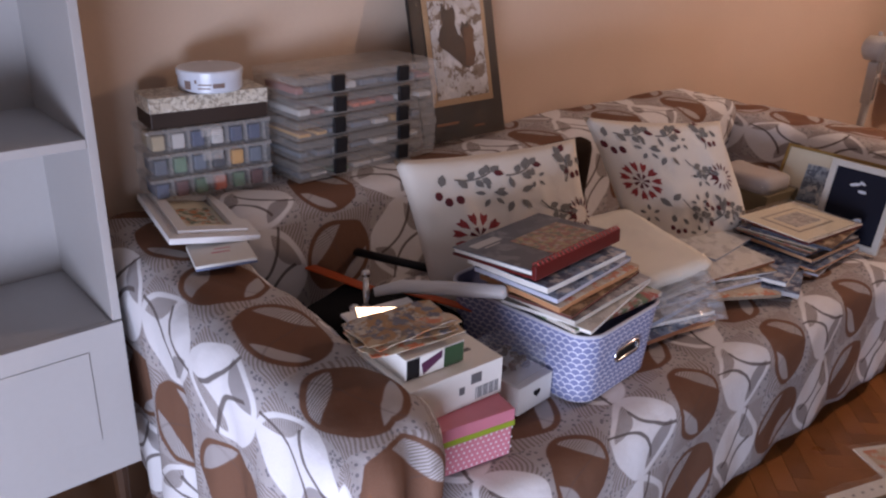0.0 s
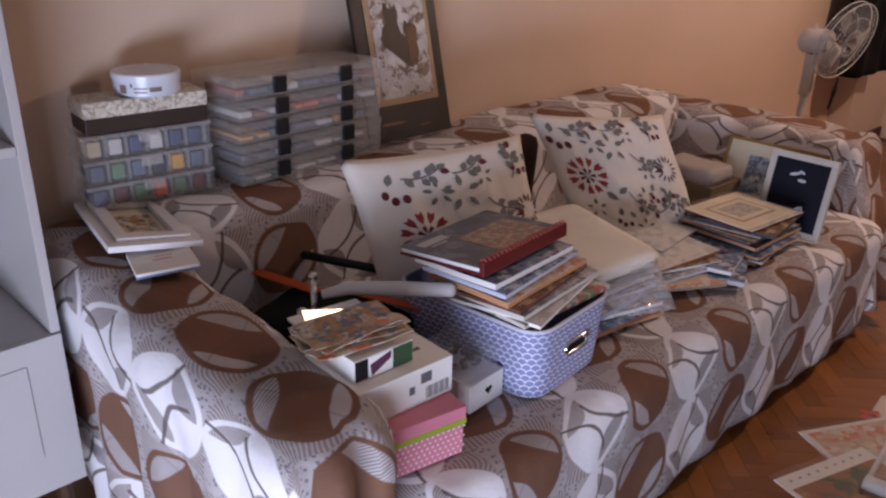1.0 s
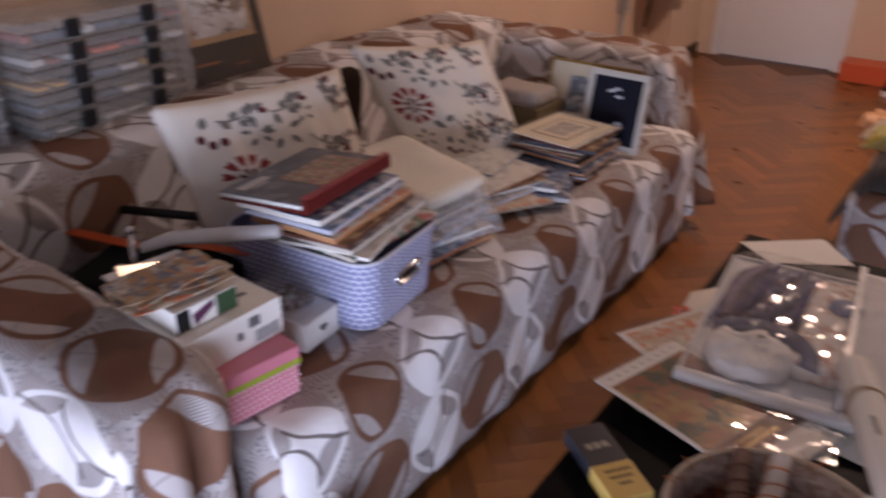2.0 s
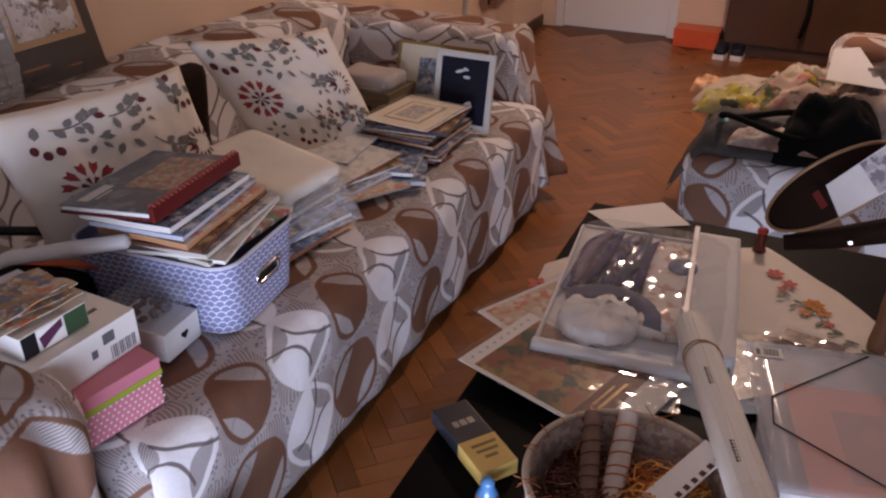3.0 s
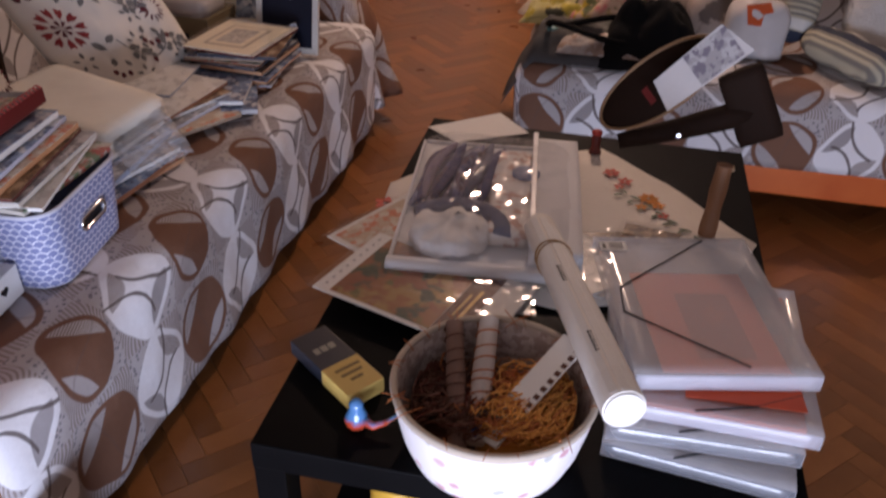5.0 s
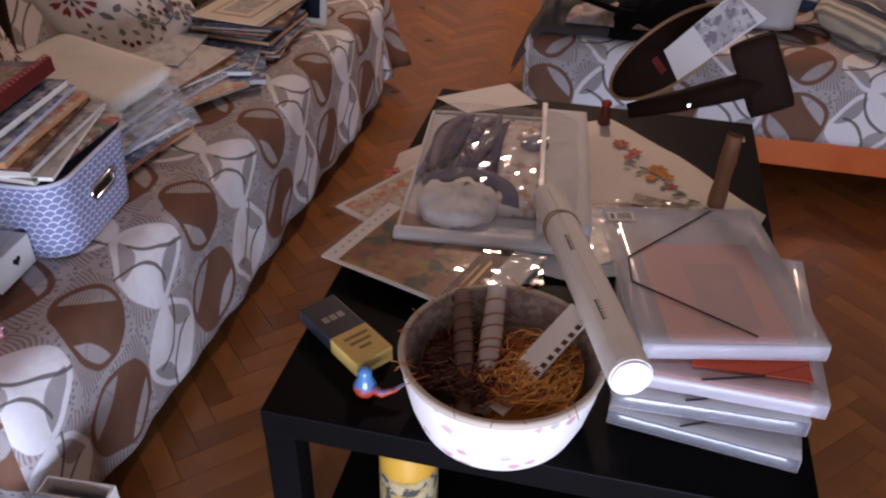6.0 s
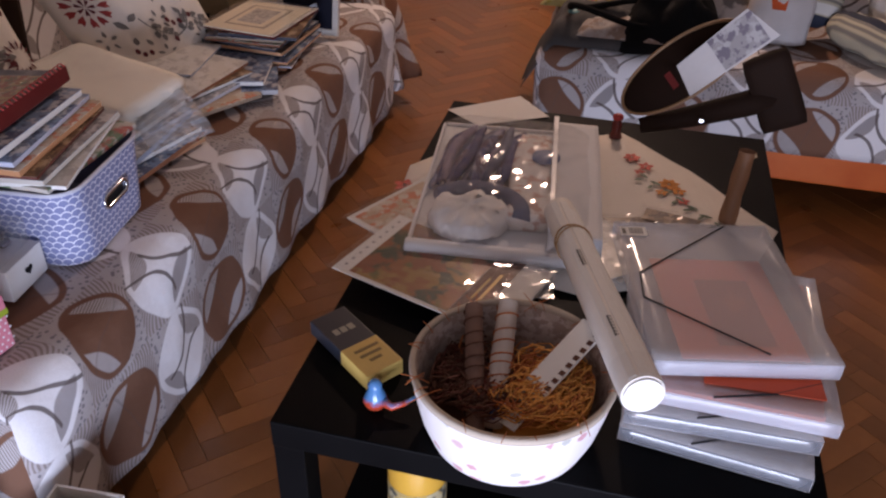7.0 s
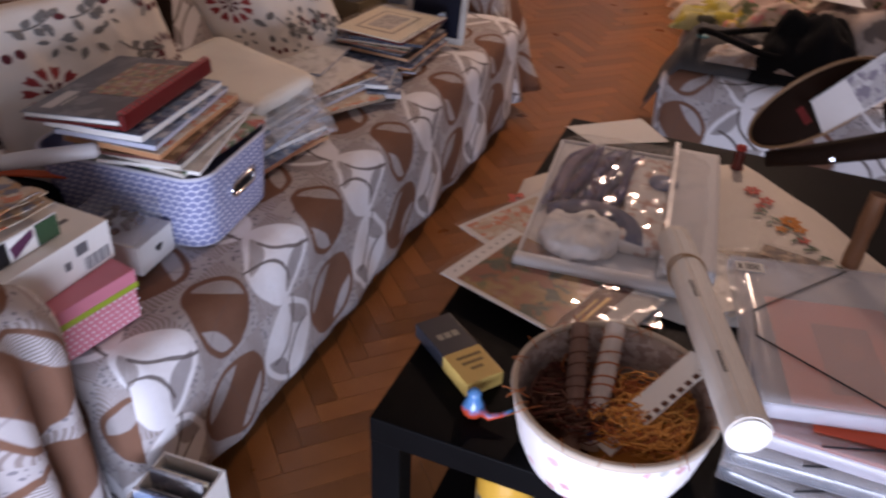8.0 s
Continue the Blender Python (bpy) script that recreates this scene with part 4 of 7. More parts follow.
BIN_PAGES = [COVERS[3], PAPER, plain("ivory_page_edges", (0.62, 0.58, 0.52), 0.6), plain("maroon_page_edges", (0.14, 0.04, 0.03), 0.6), plain("orange_page_edges", (0.56, 0.27, 0.13), 0.6), plain("pale_blue_page_edges", (0.52, 0.55, 0.66), 0.6), PAPER]
z = Z_SEAT + 0.162
for k, (dx, dy, t, c, a, tilt) in enumerate(((0.012, 0.012, 0.008, 3, 2, 0), (0.008, 0.002, 0.007, 2, 15, 2), (-0.002, -0.004, 0.009, 5, 8, 1), (-0.016, -0.018, 0.006, 4, 12, 1), (-0.026, -0.020, 0.011, 0, 7, 1),
                                             (-0.040, -0.026, 0.009, 1, 10, 0), (-0.052, -0.034, 0.012, 1, 8, -1))):
    magazine((-0.630 + dx, 0.398 + dy, z), a - 2, 0.205, 0.28, t, COVERS[c], (tilt, tilt * 0.5), "printed craft magazine in the pile on the storage bin", "magazines on the bin", 0.003, pages=BIN_PAGES[k])
    z += t + 0.0042
binder = at(axes((-0.712, 0.362, z + 0.002), (0.225, 0.024, 0.016), (0, 0, 1)) @ Matrix.Scale(0.94, 4), "ring_binder", "dark red spiral calendar with a flower picture in plastic", "calendar")
part("back_board", box(-0.115, 0.112, -0.158, 0.158, 0, 0.006, 0.001), RED, binder)
part("page_block", box(-0.112, 0.106, -0.154, 0.154, 0.0065, 0.016), PAPER, binder)
part("front_print", box(-0.115, 0.104, -0.158, 0.158, 0.0165, 0.019, 0.0005), printed("calendar_print", [(0.10, 0.11, 0.14), (0.16, 0.17, 0.20), (0.07, 0.08, 0.11)], 14), binder, "slate blue cover")
part("bouquet_print", box(-0.04, 0.085, -0.05, 0.125, 0.0193, 0.0198), printed("bouquet_print", [(0.36, 0.28, 0.15), (0.42, 0.32, 0.28), (0.15, 0.16, 0.12), (0.30, 0.11, 0.10)], 40), binder, "flower picture")
part("title_bars", put(box(-0.088, -0.062, -0.135, -0.05, 0.0193, 0.0198), box(-0.055, -0.05, -0.12, -0.07, 0.0193, 0.0198)), plain("pale_ink", (0.5, 0.5, 0.52), 0.5), binder, "pale unreadable title")
part("spine_strip", box(0.1045, 0.1165, -0.159, 0.159, -0.002, 0.030, 0.002), RED, binder, "glossy dark red spine")
RED_WIRE = plain("red_wire", (0.45, 0.05, 0.05), 0.3)
for k in range(22):
    y = -0.15 + k * 0.0143
    part("spiral_ring", rod([(0.099, y, 0.018), (0.103, y, 0.033), (0.111, y, 0.036), (0.118, y, 0.030)], 0.0016, 5), RED_WIRE, binder)

pink = at(pose(-0.575, -0.005, Z_SEAT, 0, 0, -10), "gift_box", "pink polka dot box with a lime green ribbon band", "box")
part("box_base", box(-0.075, 0.083, -0.10, 0.088, 0, 0.075, 0.002), PINK, pink)
part("lid", box(-0.078, 0.086, -0.103, 0.091, 0.066, 0.100, 0.002), PINK, pink)
part("ribbon", box(-0.0785, 0.0868, -0.1035, 0.0918, 0.064, 0.0755, 0.001), GREEN, pink, "lime green band")
bm = bmesh.new()
for i in range(17):
    for j in range(6):
        cy, cz = -0.096 + i * 0.0112 + (j % 2) * 0.0056, 0.006 + j * 0.0105
        ring = [bm.verts.new((0.0834, cy + 0.0022 * math.cos(a), cz + 0.0022 * math.sin(a))) for a in (2 * math.pi * q / 7 for q in range(7))]
        bm.faces.new(ring)
part("dots", bm, WHITE, pink, "white printed dots")

carton = at(pose(-0.615, -0.012, Z_SEAT + 0.101, 0, 0, -3), "carton", "white cardboard carton with barcode stickers on a pink box", "box")
part("carton_body", box(-0.085, 0.082, -0.105, 0.102, 0, 0.074, 0.002), PAPER, carton)
bm = bmesh.new()
put(bm, box(0.0822, 0.0828, 0.028, 0.052, 0.042, 0.062)), put(bm, box(0.0822, 0.0828, 0.002, 0.014, 0.028, 0.043))
for k in range(12):
    y = 0.040 + k * 0.0045
    put(bm, box(0.0822, 0.0828, y, y + (0.0028 if k % 3 else 0.0014), 0.008, 0.032))
put(bm, box(0.02, 0.03, 0.02, 0.07, 0.0741, 0.0745))
part("barcode", bm, plain("grey_ink", (0.14, 0.14, 0.15), 0.6), carton, "barcode bars and stickers")

strip = at(pose(-0.625, -0.075, Z_SEAT + 0.1765, 0, 0, -3), "pattern_box", "card box with purple, white and green panels under papers", "box")
part("box_body", box(-0.05, 0.060, -0.03, 0.096, 0, 0.042, 0.001), PAPER, strip)
part("black_panel", box(0.0603, 0.0612, -0.028, -0.002, 0.002, 0.04), BLACK_PLASTIC, strip)
part("white_panel", box(0.0603, 0.0612, 0.0, 0.05, 0.002, 0.04), PAPER, strip)
part("purple_panel", outline([(0.002, 0.026), (0.046, 0.039), (0.046, 0.026), (0.006, 0.004)], 0.0, 0.001), PURPLE, strip).matrix_basis = Matrix(((0, 0, 1, 0.0613), (1, 0, 0, 0), (0, 1, 0, 0), (0, 0, 0, 1)))
part("green_panel", box(0.0603, 0.0614, 0.052, 0.094, 0.002, 0.04), GREEN_DARK, strip)
ROCK = printed("pattern_sheet_print", [(0.45, 0.34, 0.23), (0.20, 0.15, 0.13), (0.55, 0.50, 0.44), (0.14, 0.15, 0.20), (0.40, 0.22, 0.10)], 22)
for k, (x, y, a, c, w, h) in enumerate(((-0.635, -0.058, -12, 0, 0.125, 0.18), (-0.645, -0.062, -22, 1, 0.12, 0.18), (-0.640, -0.055, -4, 2, 0.12, 0.17), (-0.642, -0.060, -15, 3, 0.12, 0.17))):
    ob = single("pattern_sheet", sheet(w, h, 0.0012, 12, 12, lambda u, v: 0.010 * noise.noise(Vector((u * 1.3 + k, v * 1.3, k))) + 0.006 * abs(u)), ROCK if k % 2 else COVERS[0],
                "crumpled printed pattern sheet on a heap", "paper", pose(x, y, Z_SEAT + 0.222 + 0.0055 * k, 4, -6, a), "loose pattern sheets")

heart = at(pose(-0.62, 0.208, Z_SEAT, 0, 0, 4), "small_box", "small white box with a punched heart in its side", "box")
part("box_body", box(-0.066, 0.066, -0.052, 0.052, 0, 0.062, 0.002), PAPER, heart)
hp = []
for k in range(24):
    a = 2 * math.pi * k / 24
    hp.append((0.0105 * math.sin(a) ** 3, 0.033 + 0.0007 * (13 * math.cos(a) - 5 * math.cos(2 * a) - 2 * math.cos(3 * a) - math.cos(4 * a)) * 0.85))
part("heart_hole", outline(hp, 0.0, 0.0008), BLACK_PLASTIC, heart).matrix_basis = Matrix(((0, 0, 1, 0.0664), (1, 0, 0, 0.004), (0, 1, 0, 0), (0, 0, 0, 1)))
trinket = at(pose(-0.63, 0.205, Z_SEAT + 0.063, 0, 0, 8), "bead_box", "clear plastic bead box with brown pieces inside", "box")
part("shell", box(-0.06, 0.06, -0.05, 0.05, 0, 0.048, 0.003), CLEAR, trinket)
bm = bmesh.new()
for k in range(14):
    put(bm, box(-0.008, 0.008, -0.006, 0.006, 0, 0.008, 0.002), pose(random.uniform(-0.045, 0.045), random.uniform(-0.035, 0.035), 0.003 + 0.007 * (k % 3), 0, 0, random.uniform(0, 180)))
part("brown_pieces", bm, plain("brown_bead", (0.12, 0.07, 0.05), 0.5), trinket)

# ---- tools lying between the arm and the bin ----
# soft black block added to make the hollow under the tools dark
case = at(pose(-0.93, 0.10, Z_SEAT, 0, 0, 20), "hollow_filler", "soft black block filling the dark hollow under the tools", "bag")
part("bag_body", soft_box(-0.17, 0.17, -0.11, 0.12, 0, 0.10, 0.04, 0.02, 0.012, 2.0), BLACK_CLOTH, case, smooth=True)
pole = single("frame_bar", rod([(-0.892, 0.066, 0.598), (-0.856, 0.112, 0.612), (-0.76, 0.170, 0.626), (-0.670, 0.224, 0.638), (-0.664, 0.227, 0.639)], [0.010, 0.0145, 0.0155, 0.0145, 0.009], 14), WHITE, "white plastic embroidery frame bar across the tools", "craft tool", smooth=True)
clamp = at(pose(-0.915, 0.062, 0.552), "clamp", "shiny steel table clamp with round knobs", "craft tool")
part("stem", rod([(0, 0, -0.012), (-0.018, 0.012, 0.028), (-0.036, 0.024, 0.058)], 0.0075, 12), CHROME, clamp, smooth=True)
part("knob", lathe([(0.004, 0), (0.010, 0.004), (0.011, 0.012), (0.006, 0.018)], 16), CHROME, clamp, smooth=True).matrix_basis = pose(-0.036, 0.024, 0.053)
part("knob", lathe([(0.004, 0), (0.011, 0.004), (0.012, 0.012), (0.006, 0.018)], 16), CHROME, clamp, smooth=True).matrix_basis = pose(0.010, -0.036, 0.012, 60, 0, 40)
part("jaw", box(-0.008, 0.012, -0.04, 0.006, -0.006, 0.006, 0.002), CHROME, clamp)
bar = single("scroll_rod", rod([(-1.24, 0.205, 0.545), (-1.10, 0.272, 0.542), (-0.96, 0.345, 0.538)], 0.011, 10), BLACK_PLASTIC, "black round scroll rod on the soft black block", "craft tool", smooth=True)
single("ruler", box(-0.14, 0.14, -0.014, 0.014, 0, 0.004, 0.001), ORANGE, "orange plastic ruler across dark tools", "craft tool", pose(-1.15, 0.105, 0.537, 0, 3, 18))
single("ruler", box(-0.13, 0.13, -0.012, 0.012, 0, 0.004, 0.001), ORANGE, "orange plastic ruler half under a white bar", "craft tool", pose(-0.86, 0.23, 0.538, 0, 2, 24))
single("metal_strip", box(-0.082, 0.082, -0.020, 0.020, 0, 0.003, 0.001), plain("polished_strip", (0.80, 0.74, 0.64), 0.28, metal=1.0), "polished pale metal strip catching the lamp among tools", "craft tool",
       axes((-0.766, 0.008, 0.612), (-0.03, 1.0, -0.32), (0.67, 0.24, 0.70)))
single("plastic_tray", box(-0.085, 0.085, -0.018, 0.018, 0, 0.006, 0.002), WHITE, "white plastic tray edge behind a metal strip", "craft tool", axes((-0.800, 0.012, 0.606), (-0.03, 1.0, -0.10), (0.2, 0.0, 1.0)))

# ---- paper piles along the seat ----
for k, (x, y, dz, a, c, w, h, t) in enumerate((
        (-0.655, 0.70, 0.000, -12, 3, 0.21, 0.28, 0.010), (-0.645, 0.69, 0.0125, -6, 1, 0.21, 0.28, 0.012), (-0.665, 0.71, 0.027, -16, 4, 0.21, 0.27, 0.009), (-0.675, 0.72, 0.0385, 3, 5, 0.21, 0.28, 0.012),
        (-0.69, 0.73, 0.053, -10, 1, 0.20, 0.27, 0.010), (-0.70, 0.735, 0.0655, -5, 2, 0.20, 0.27, 0.010),
        (-0.66, 1.01, 0.000, -22, 3, 0.20, 0.28, 0.011), (-0.645, 0.99, 0.0135, -30, 0, 0.20, 0.28, 0.009), (-0.67, 1.03, 0.025, -14, 5, 0.20, 0.27, 0.009), (-0.685, 1.05, 0.0365, -20, 4, 0.20, 0.26, 0.008),
        (-0.70, 1.06, 0.047, -8, 2, 0.21, 0.27, 0.008), (-0.60, 1.17, 0.012, 24, 1, 0.20, 0.26, 0.012), (-0.62, 1.19, 0.0265, 15, 1, 0.19, 0.25, 0.010), (-0.80, 1.13, 0.057, 6, 2, 0.24, 0.22, 0.006))):
    magazine((x, y, Z_SEAT + 0.002 + dz), a, w, h, t, COVERS[c], (0.8 * ((k * 7) % 3 - 1), 0.8 * ((k * 5) % 3 - 1)), "printed craft magazine in an untidy pile on the seat", "magazines on the sofa", 0.002)
IVORY = plain("ivory_fabric", (0.88, 0.83, 0.73), 0.7)
for k, (x, y, a, dz) in enumerate(((-0.775, 0.80, -5, 0.080), (-0.765, 0.79, -11, 0.116))):
    pack = at(pose(x, y, Z_SEAT + dz, 2, 5, a), "fabric_pack", "sealed clear pack of folded white fabric on magazines", "fabric pack", "white fabric packs")
    part("folded_fabric", soft_box(-0.165, 0.165, -0.112, 0.112, 0.001, 0.034, 0.014, 0.025, 0.004, 5.0 + k), IVORY, pack, smooth=True)
    part("plastic_sleeve", sheet(0.385, 0.265, 0.0005, 26, 20, lambda u, v: 0.038 - 0.030 * max(0, max(abs(u), abs(v)) - 0.82) / 0.18 + 0.004 * noise.noise(Vector((u * 5, v * 5, 3 + k)))), FILM, pack, "wrinkled clear sleeve")
bag = single("plastic_bag", sheet(0.20, 0.15, 0.0006, 26, 20, lambda u, v: -0.02 * max(0, u) ** 2 + 0.010 * noise.noise(Vector((u * 3, v * 3, 7))) + 0.005 * noise.noise(Vector((u * 9, v * 9, 1)))),
             clear_plastic("crinkled_film", (0.9, 0.9, 0.92), 0.14, 0.07, 0.8, 0.07), "crumpled empty clear plastic bag over magazines", "plastic bag", pose(-0.585, 0.755, Z_SEAT + 0.096, 6, 16, -35))
z = Z_SEAT + 0.002
for k in range(11):
    c = (4, 5, 4, 1, 2, 4, 5, 3, 1, 4, 2)[k]
    t = random.uniform(0.004, 0.0085)
    magazine((-0.625 + random.uniform(-0.022, 0.022), 1.395 + random.uniform(-0.02, 0.02), z), random.uniform(-12, 9), 0.225, 0.265, t, COVERS[c], (0, 0), "bagged pattern kit in a tall pile", "pattern kits in a pile", 0.0015, "pattern_kit")
    z += t + 0.0026
top = at(pose(-0.632, 1.385, z, 0, 0, -6), "pattern_kit", "cream mounted pattern card in a clear sleeve on top", "pattern card")
part("card", box(-0.105, 0.105, -0.125, 0.125, 0, 0.004, 0.001), CREAM, top)
part("grey_border", box(-0.065, 0.065, -0.085, 0.085, 0.0042, 0.0047), plain("warm_grey_ink", (0.30, 0.27, 0.22), 0.6), top)
part("cream_inset", box(-0.057, 0.057, -0.077, 0.077, 0.0049, 0.0053), CREAM, top)
part("picture_print", box(-0.04, 0.04, -0.058, 0.058, 0.0055, 0.006), printed("grey_flower_print", [(0.40, 0.40, 0.38), (0.55, 0.53, 0.50), (0.22, 0.22, 0.22)], 60), top)
part("sleeve", sheet(0.235, 0.275, 0.0005, 16, 16, lambda u, v: 0.0075 + 0.0015 * noise.noise(Vector((u * 4, v * 4, 9)))), FILM, top, "clear sleeve")


def leaning_frame(m, w, h, border, frame_mat, mount_mat, label, name="framed_picture"):
    ob = at(m, name, label, "picture frame")
    bm = bmesh.new()
    for x0, x1, z0, z1 in ((0, w, 0, border), (0, w, h - border, h), (0, border, border, h - border), (w - border, w, border, h - border)):
        put(bm, box(x0, x1, -0.016, 0, z0, z1, 0.002))
    part("moulding", bm, frame_mat, ob)
    part("mount", box(border * 0.6, w - border * 0.6, -0.009, -0.003, border * 0.6, h - border * 0.6), mount_mat, ob)
    return ob


gold = leaning_frame(axes((-0.885, 1.715, Z_SEAT), (0.33, 0.0, 0), (0, 0.072, 0.21)), 0.335, 0.225, 0.010, GOLD, CREAM, "thin gold picture frame with cream mount leaning on the arm")
part("picture_print", box(0.085, 0.18, -0.0105, -0.0092, 0.05, 0.175), printed("harbour_print", [(0.30, 0.36, 0.42), (0.55, 0.56, 0.56), (0.12, 0.15, 0.20)], 50), gold)
navy = leaning_frame(axes((-0.670, 1.592, Z_SEAT), (0.2, -0.004, 0), (0.012, 0.05, 0.25)), 0.205, 0.247, 0.019, plain("pale_frame", (0.62, 0.60, 0.56), 0.45), NAVY, "pale picture frame with a navy picture leaning in front")
bm = bmesh.new()
for cx, cz, rx, rz, a in ((0.085, 0.185, 0.017, 0.005, 0.3), (0.105, 0.193, 0.010, 0.004, -0.4), (0.11, 0.168, 0.013, 0.005, 0.0), (0.12, 0.085, 0.015, 0.005, 0.5), (0.132, 0.078, 0.004, 0.011, 0.2)):
    put(bm, outline([(cx + rx * math.cos(b) * math.cos(a) - rz * math.sin(b) * math.sin(a), cz + rx * math.cos(b) * math.sin(a) + rz * math.sin(b) * math.cos(a)) for b in (2 * math.pi * q / 12 for q in range(12))], 0.0095, 0.0105))
bmesh.ops.transform(bm, matrix=Matrix.Rotation(radians(90), 4, "X"), verts=bm.verts)
part("white_figures", bm, plain("ice_white_ink", (0.62, 0.68, 0.76), 0.5), navy, "small white flower shapes")
olive = at(pose(-0.90, 1.62, Z_SEAT, 0, 0, -4), "lidded_box", "olive brown lidded cardboard box in the sofa corner", "box")
part("box_base", box(-0.115, 0.10, -0.08, 0.09, 0, 0.082, 0.002), OLIVE, olive)
part("lid", box(-0.118, 0.103, -0.083, 0.093, 0.066, 0.098, 0.002), OLIVE, olive)
part("hand_hole", box(-0.03, 0.03, -0.0838, -0.0795, 0.03, 0.046, 0.001), BLACK_PLASTIC, olive)
soft = at(pose(-0.905, 1.61, Z_SEAT + 0.0985, 0, 0, -4), "fabric_pack", "soft pack of white fabric on an olive box", "fabric pack", "white fabric packs")
part("folded_fabric", soft_box(-0.11, 0.095, -0.07, 0.08, 0, 0.050, 0.02, 0.02, 0.008, 8.0), plain("dull_white_cloth", (0.40, 0.36, 0.34), 0.8), soft, smooth=True)
part("plastic_sleeve", soft_box(-0.115, 0.10, -0.075, 0.085, 0.001, 0.055, 0.025, 0.02, 0.008, 3.0), FILM, soft, smooth=True)

# ---- things on the coffee table ----
Z_TABLE = 0.452
cloth = bmesh.new()
corner = [(-0.012, 0.80), (0.06, 0.90), (0.44, 1.10), (0.60, 0.95), (0.772, 0.74), (0.70, 0.55), (0.40, 0.42), (0.02, 0.50)]
cm = (0.36, 0.76)
rings = []
for q in (0.0, 0.35, 0.7, 1.0):
    ring = []
    for k in range(len(corner) * 4):
        a, b = corner[k // 4], corner[(k // 4 + 1) % len(corner)]
        f = (k % 4) / 4
        x, y = a[0] + (b[0] - a[0]) * f, a[1] + (b[1] - a[1]) * f
        x, y = cm[0] + (x - cm[0]) * q, cm[1] + (y - cm[1]) * q
        ring.append(cloth.verts.new((x, y, Z_TABLE + 0.003 + 0.004 * noise.noise(Vector((x * 9, y * 9, 1))))))
    rings.append(ring)
for a, b in zip(rings, rings[1:]):
    for k in range(len(a)):
        q = (k + 1) % len(a)
        cloth.faces.new((a[k], b[k], b[q], a[q]))
bmesh.ops.remove_doubles(cloth, verts=cloth.verts, dist=1e-5)
bmesh.ops.recalc_face_normals(cloth, faces=cloth.faces)
bmesh.ops.solidify(cloth, geom=list(cloth.faces), thickness=0.001)
spread = thing("embroidered_cloth", "cream linen cloth embroidered with red flowers on the table", "cloth")
part("linen", cloth, LINEN, spread, smooth=True)


def stitched(parent, polys, z, mat, name, label):
    bm = bmesh.new()
    for poly in polys:
        put(bm, outline(poly, z, z + 0.0012))
    tagged(part(name, bm, mat, parent, label), kind="stuff")


def blossom(cx, cy, r, n):
    return [leaf_points(cx + r * 0.6 * math.cos(a), cy + r * 0.6 * math.sin(a), a, r * 0.9, r * 0.6) for a in (2 * math.pi * k / n + 0.3 for k in range(n))]


zc = Z_TABLE + 0.0075
stitched(spread, blossom(0.470, 0.970, 0.020, 6) + blossom(0.502, 0.935, 0.018, 5) + blossom(0.49, 0.905, 0.012, 5) + blossom(0.585, 0.80, 0.014, 5) + blossom(0.005, 0.70, 0.026, 5) + blossom(0.0, 0.64, 0.02, 4) + blossom(-0.005, 0.58, 0.018, 5), zc, plain("red_thread", (0.56, 0.10, 0.075), 0.7), "red_flowers", "red stitched flowers")
stitched(spread, blossom(0.555, 0.865, 0.023, 7) + blossom(0.575, 0.84, 0.017, 5) + blossom(0.54, 0.825, 0.014, 5), zc + 0.0004, plain("orange_thread", (0.62, 0.22, 0.03), 0.7), "orange_flowers", "orange stitched flowers")
stitched(spread, [leaf_points(0.50 + 0.026 * k, 0.890 - 0.028 * k, -0.8 + 0.3 * (k % 3), 0.028, 0.009) for k in range(8)] + [leaf_points(0.49 + 0.026 * k, 0.87 - 0.026 * k, 0.4 + 0.5 * (k % 2), 0.022, 0.008) for k in range(7)], zc + 0.0002, GREEN_DARK, "leaves", "dark green stitched leaves")

# pattern charts and kits
CHART = printed("autumn_chart_print", [(0.30, 0.10, 0.022), (0.13, 0.125, 0.025), (0.36, 0.20, 0.05), (0.03, 0.05, 0.018), (0.26, 0.07, 0.016)], 8)
for k, (x, y, a, w, h, c, lab) in enumerate(((0.19, 0.47, 10, 0.30, 0.22, COVERS[1], "dark printed kit bag under charts"), (0.06, 0.60, 62, 0.24, 0.16, COVERS[0], "white and orange pattern kit in plastic"), (0.40, 0.58, -24, 0.24, 0.17, COVERS[5], "grey pattern kit in plastic"))):
    ob = at(pose(x, y, Z_TABLE + 0.009 + 0.004 * k, 0, 0, a), "pattern_kit", lab, "pattern kit", "kits on the table")
    part("card", box(-w / 2, w / 2, -h / 2, h / 2, 0, 0.003, 0.0005), PAPER, ob)
    part("print", box(-w / 2 + 0.012, w / 2 - 0.03, -h / 2 + 0.01, h / 2 - 0.01, 0.0031, 0.0035), c, ob)
    part("sleeve", sheet(w + 0.016, h + 0.016, 0.0005, 18, 14, lambda u, v: 0.0045 + 0.002 * noise.noise(Vector((u * 4, v * 4, k)))), FILM, ob, "glossy clear sleeve")
chart = at(axes((-0.03, 0.348, Z_TABLE + 0.026), (0.94, -0.30, -0.01), (0.02, 0, 1)), "pattern_chart", "autumn coloured pattern chart in a glossy clear sleeve", "pattern chart")
part("card", box(0, 0.34, 0, 0.215, 0, 0.003, 0.0005), PAPER, chart)
part("print", box(0.032, 0.235, 0.008, 0.207, 0.0031, 0.0036), CHART, chart, "rust and green landscape print")
part("title_strip", box(0.236, 0.285, 0.008, 0.207, 0.0031, 0.0036), plain("brown_strip_ink", (0.11, 0.03, 0.018), 0.5), chart, "brown strip")
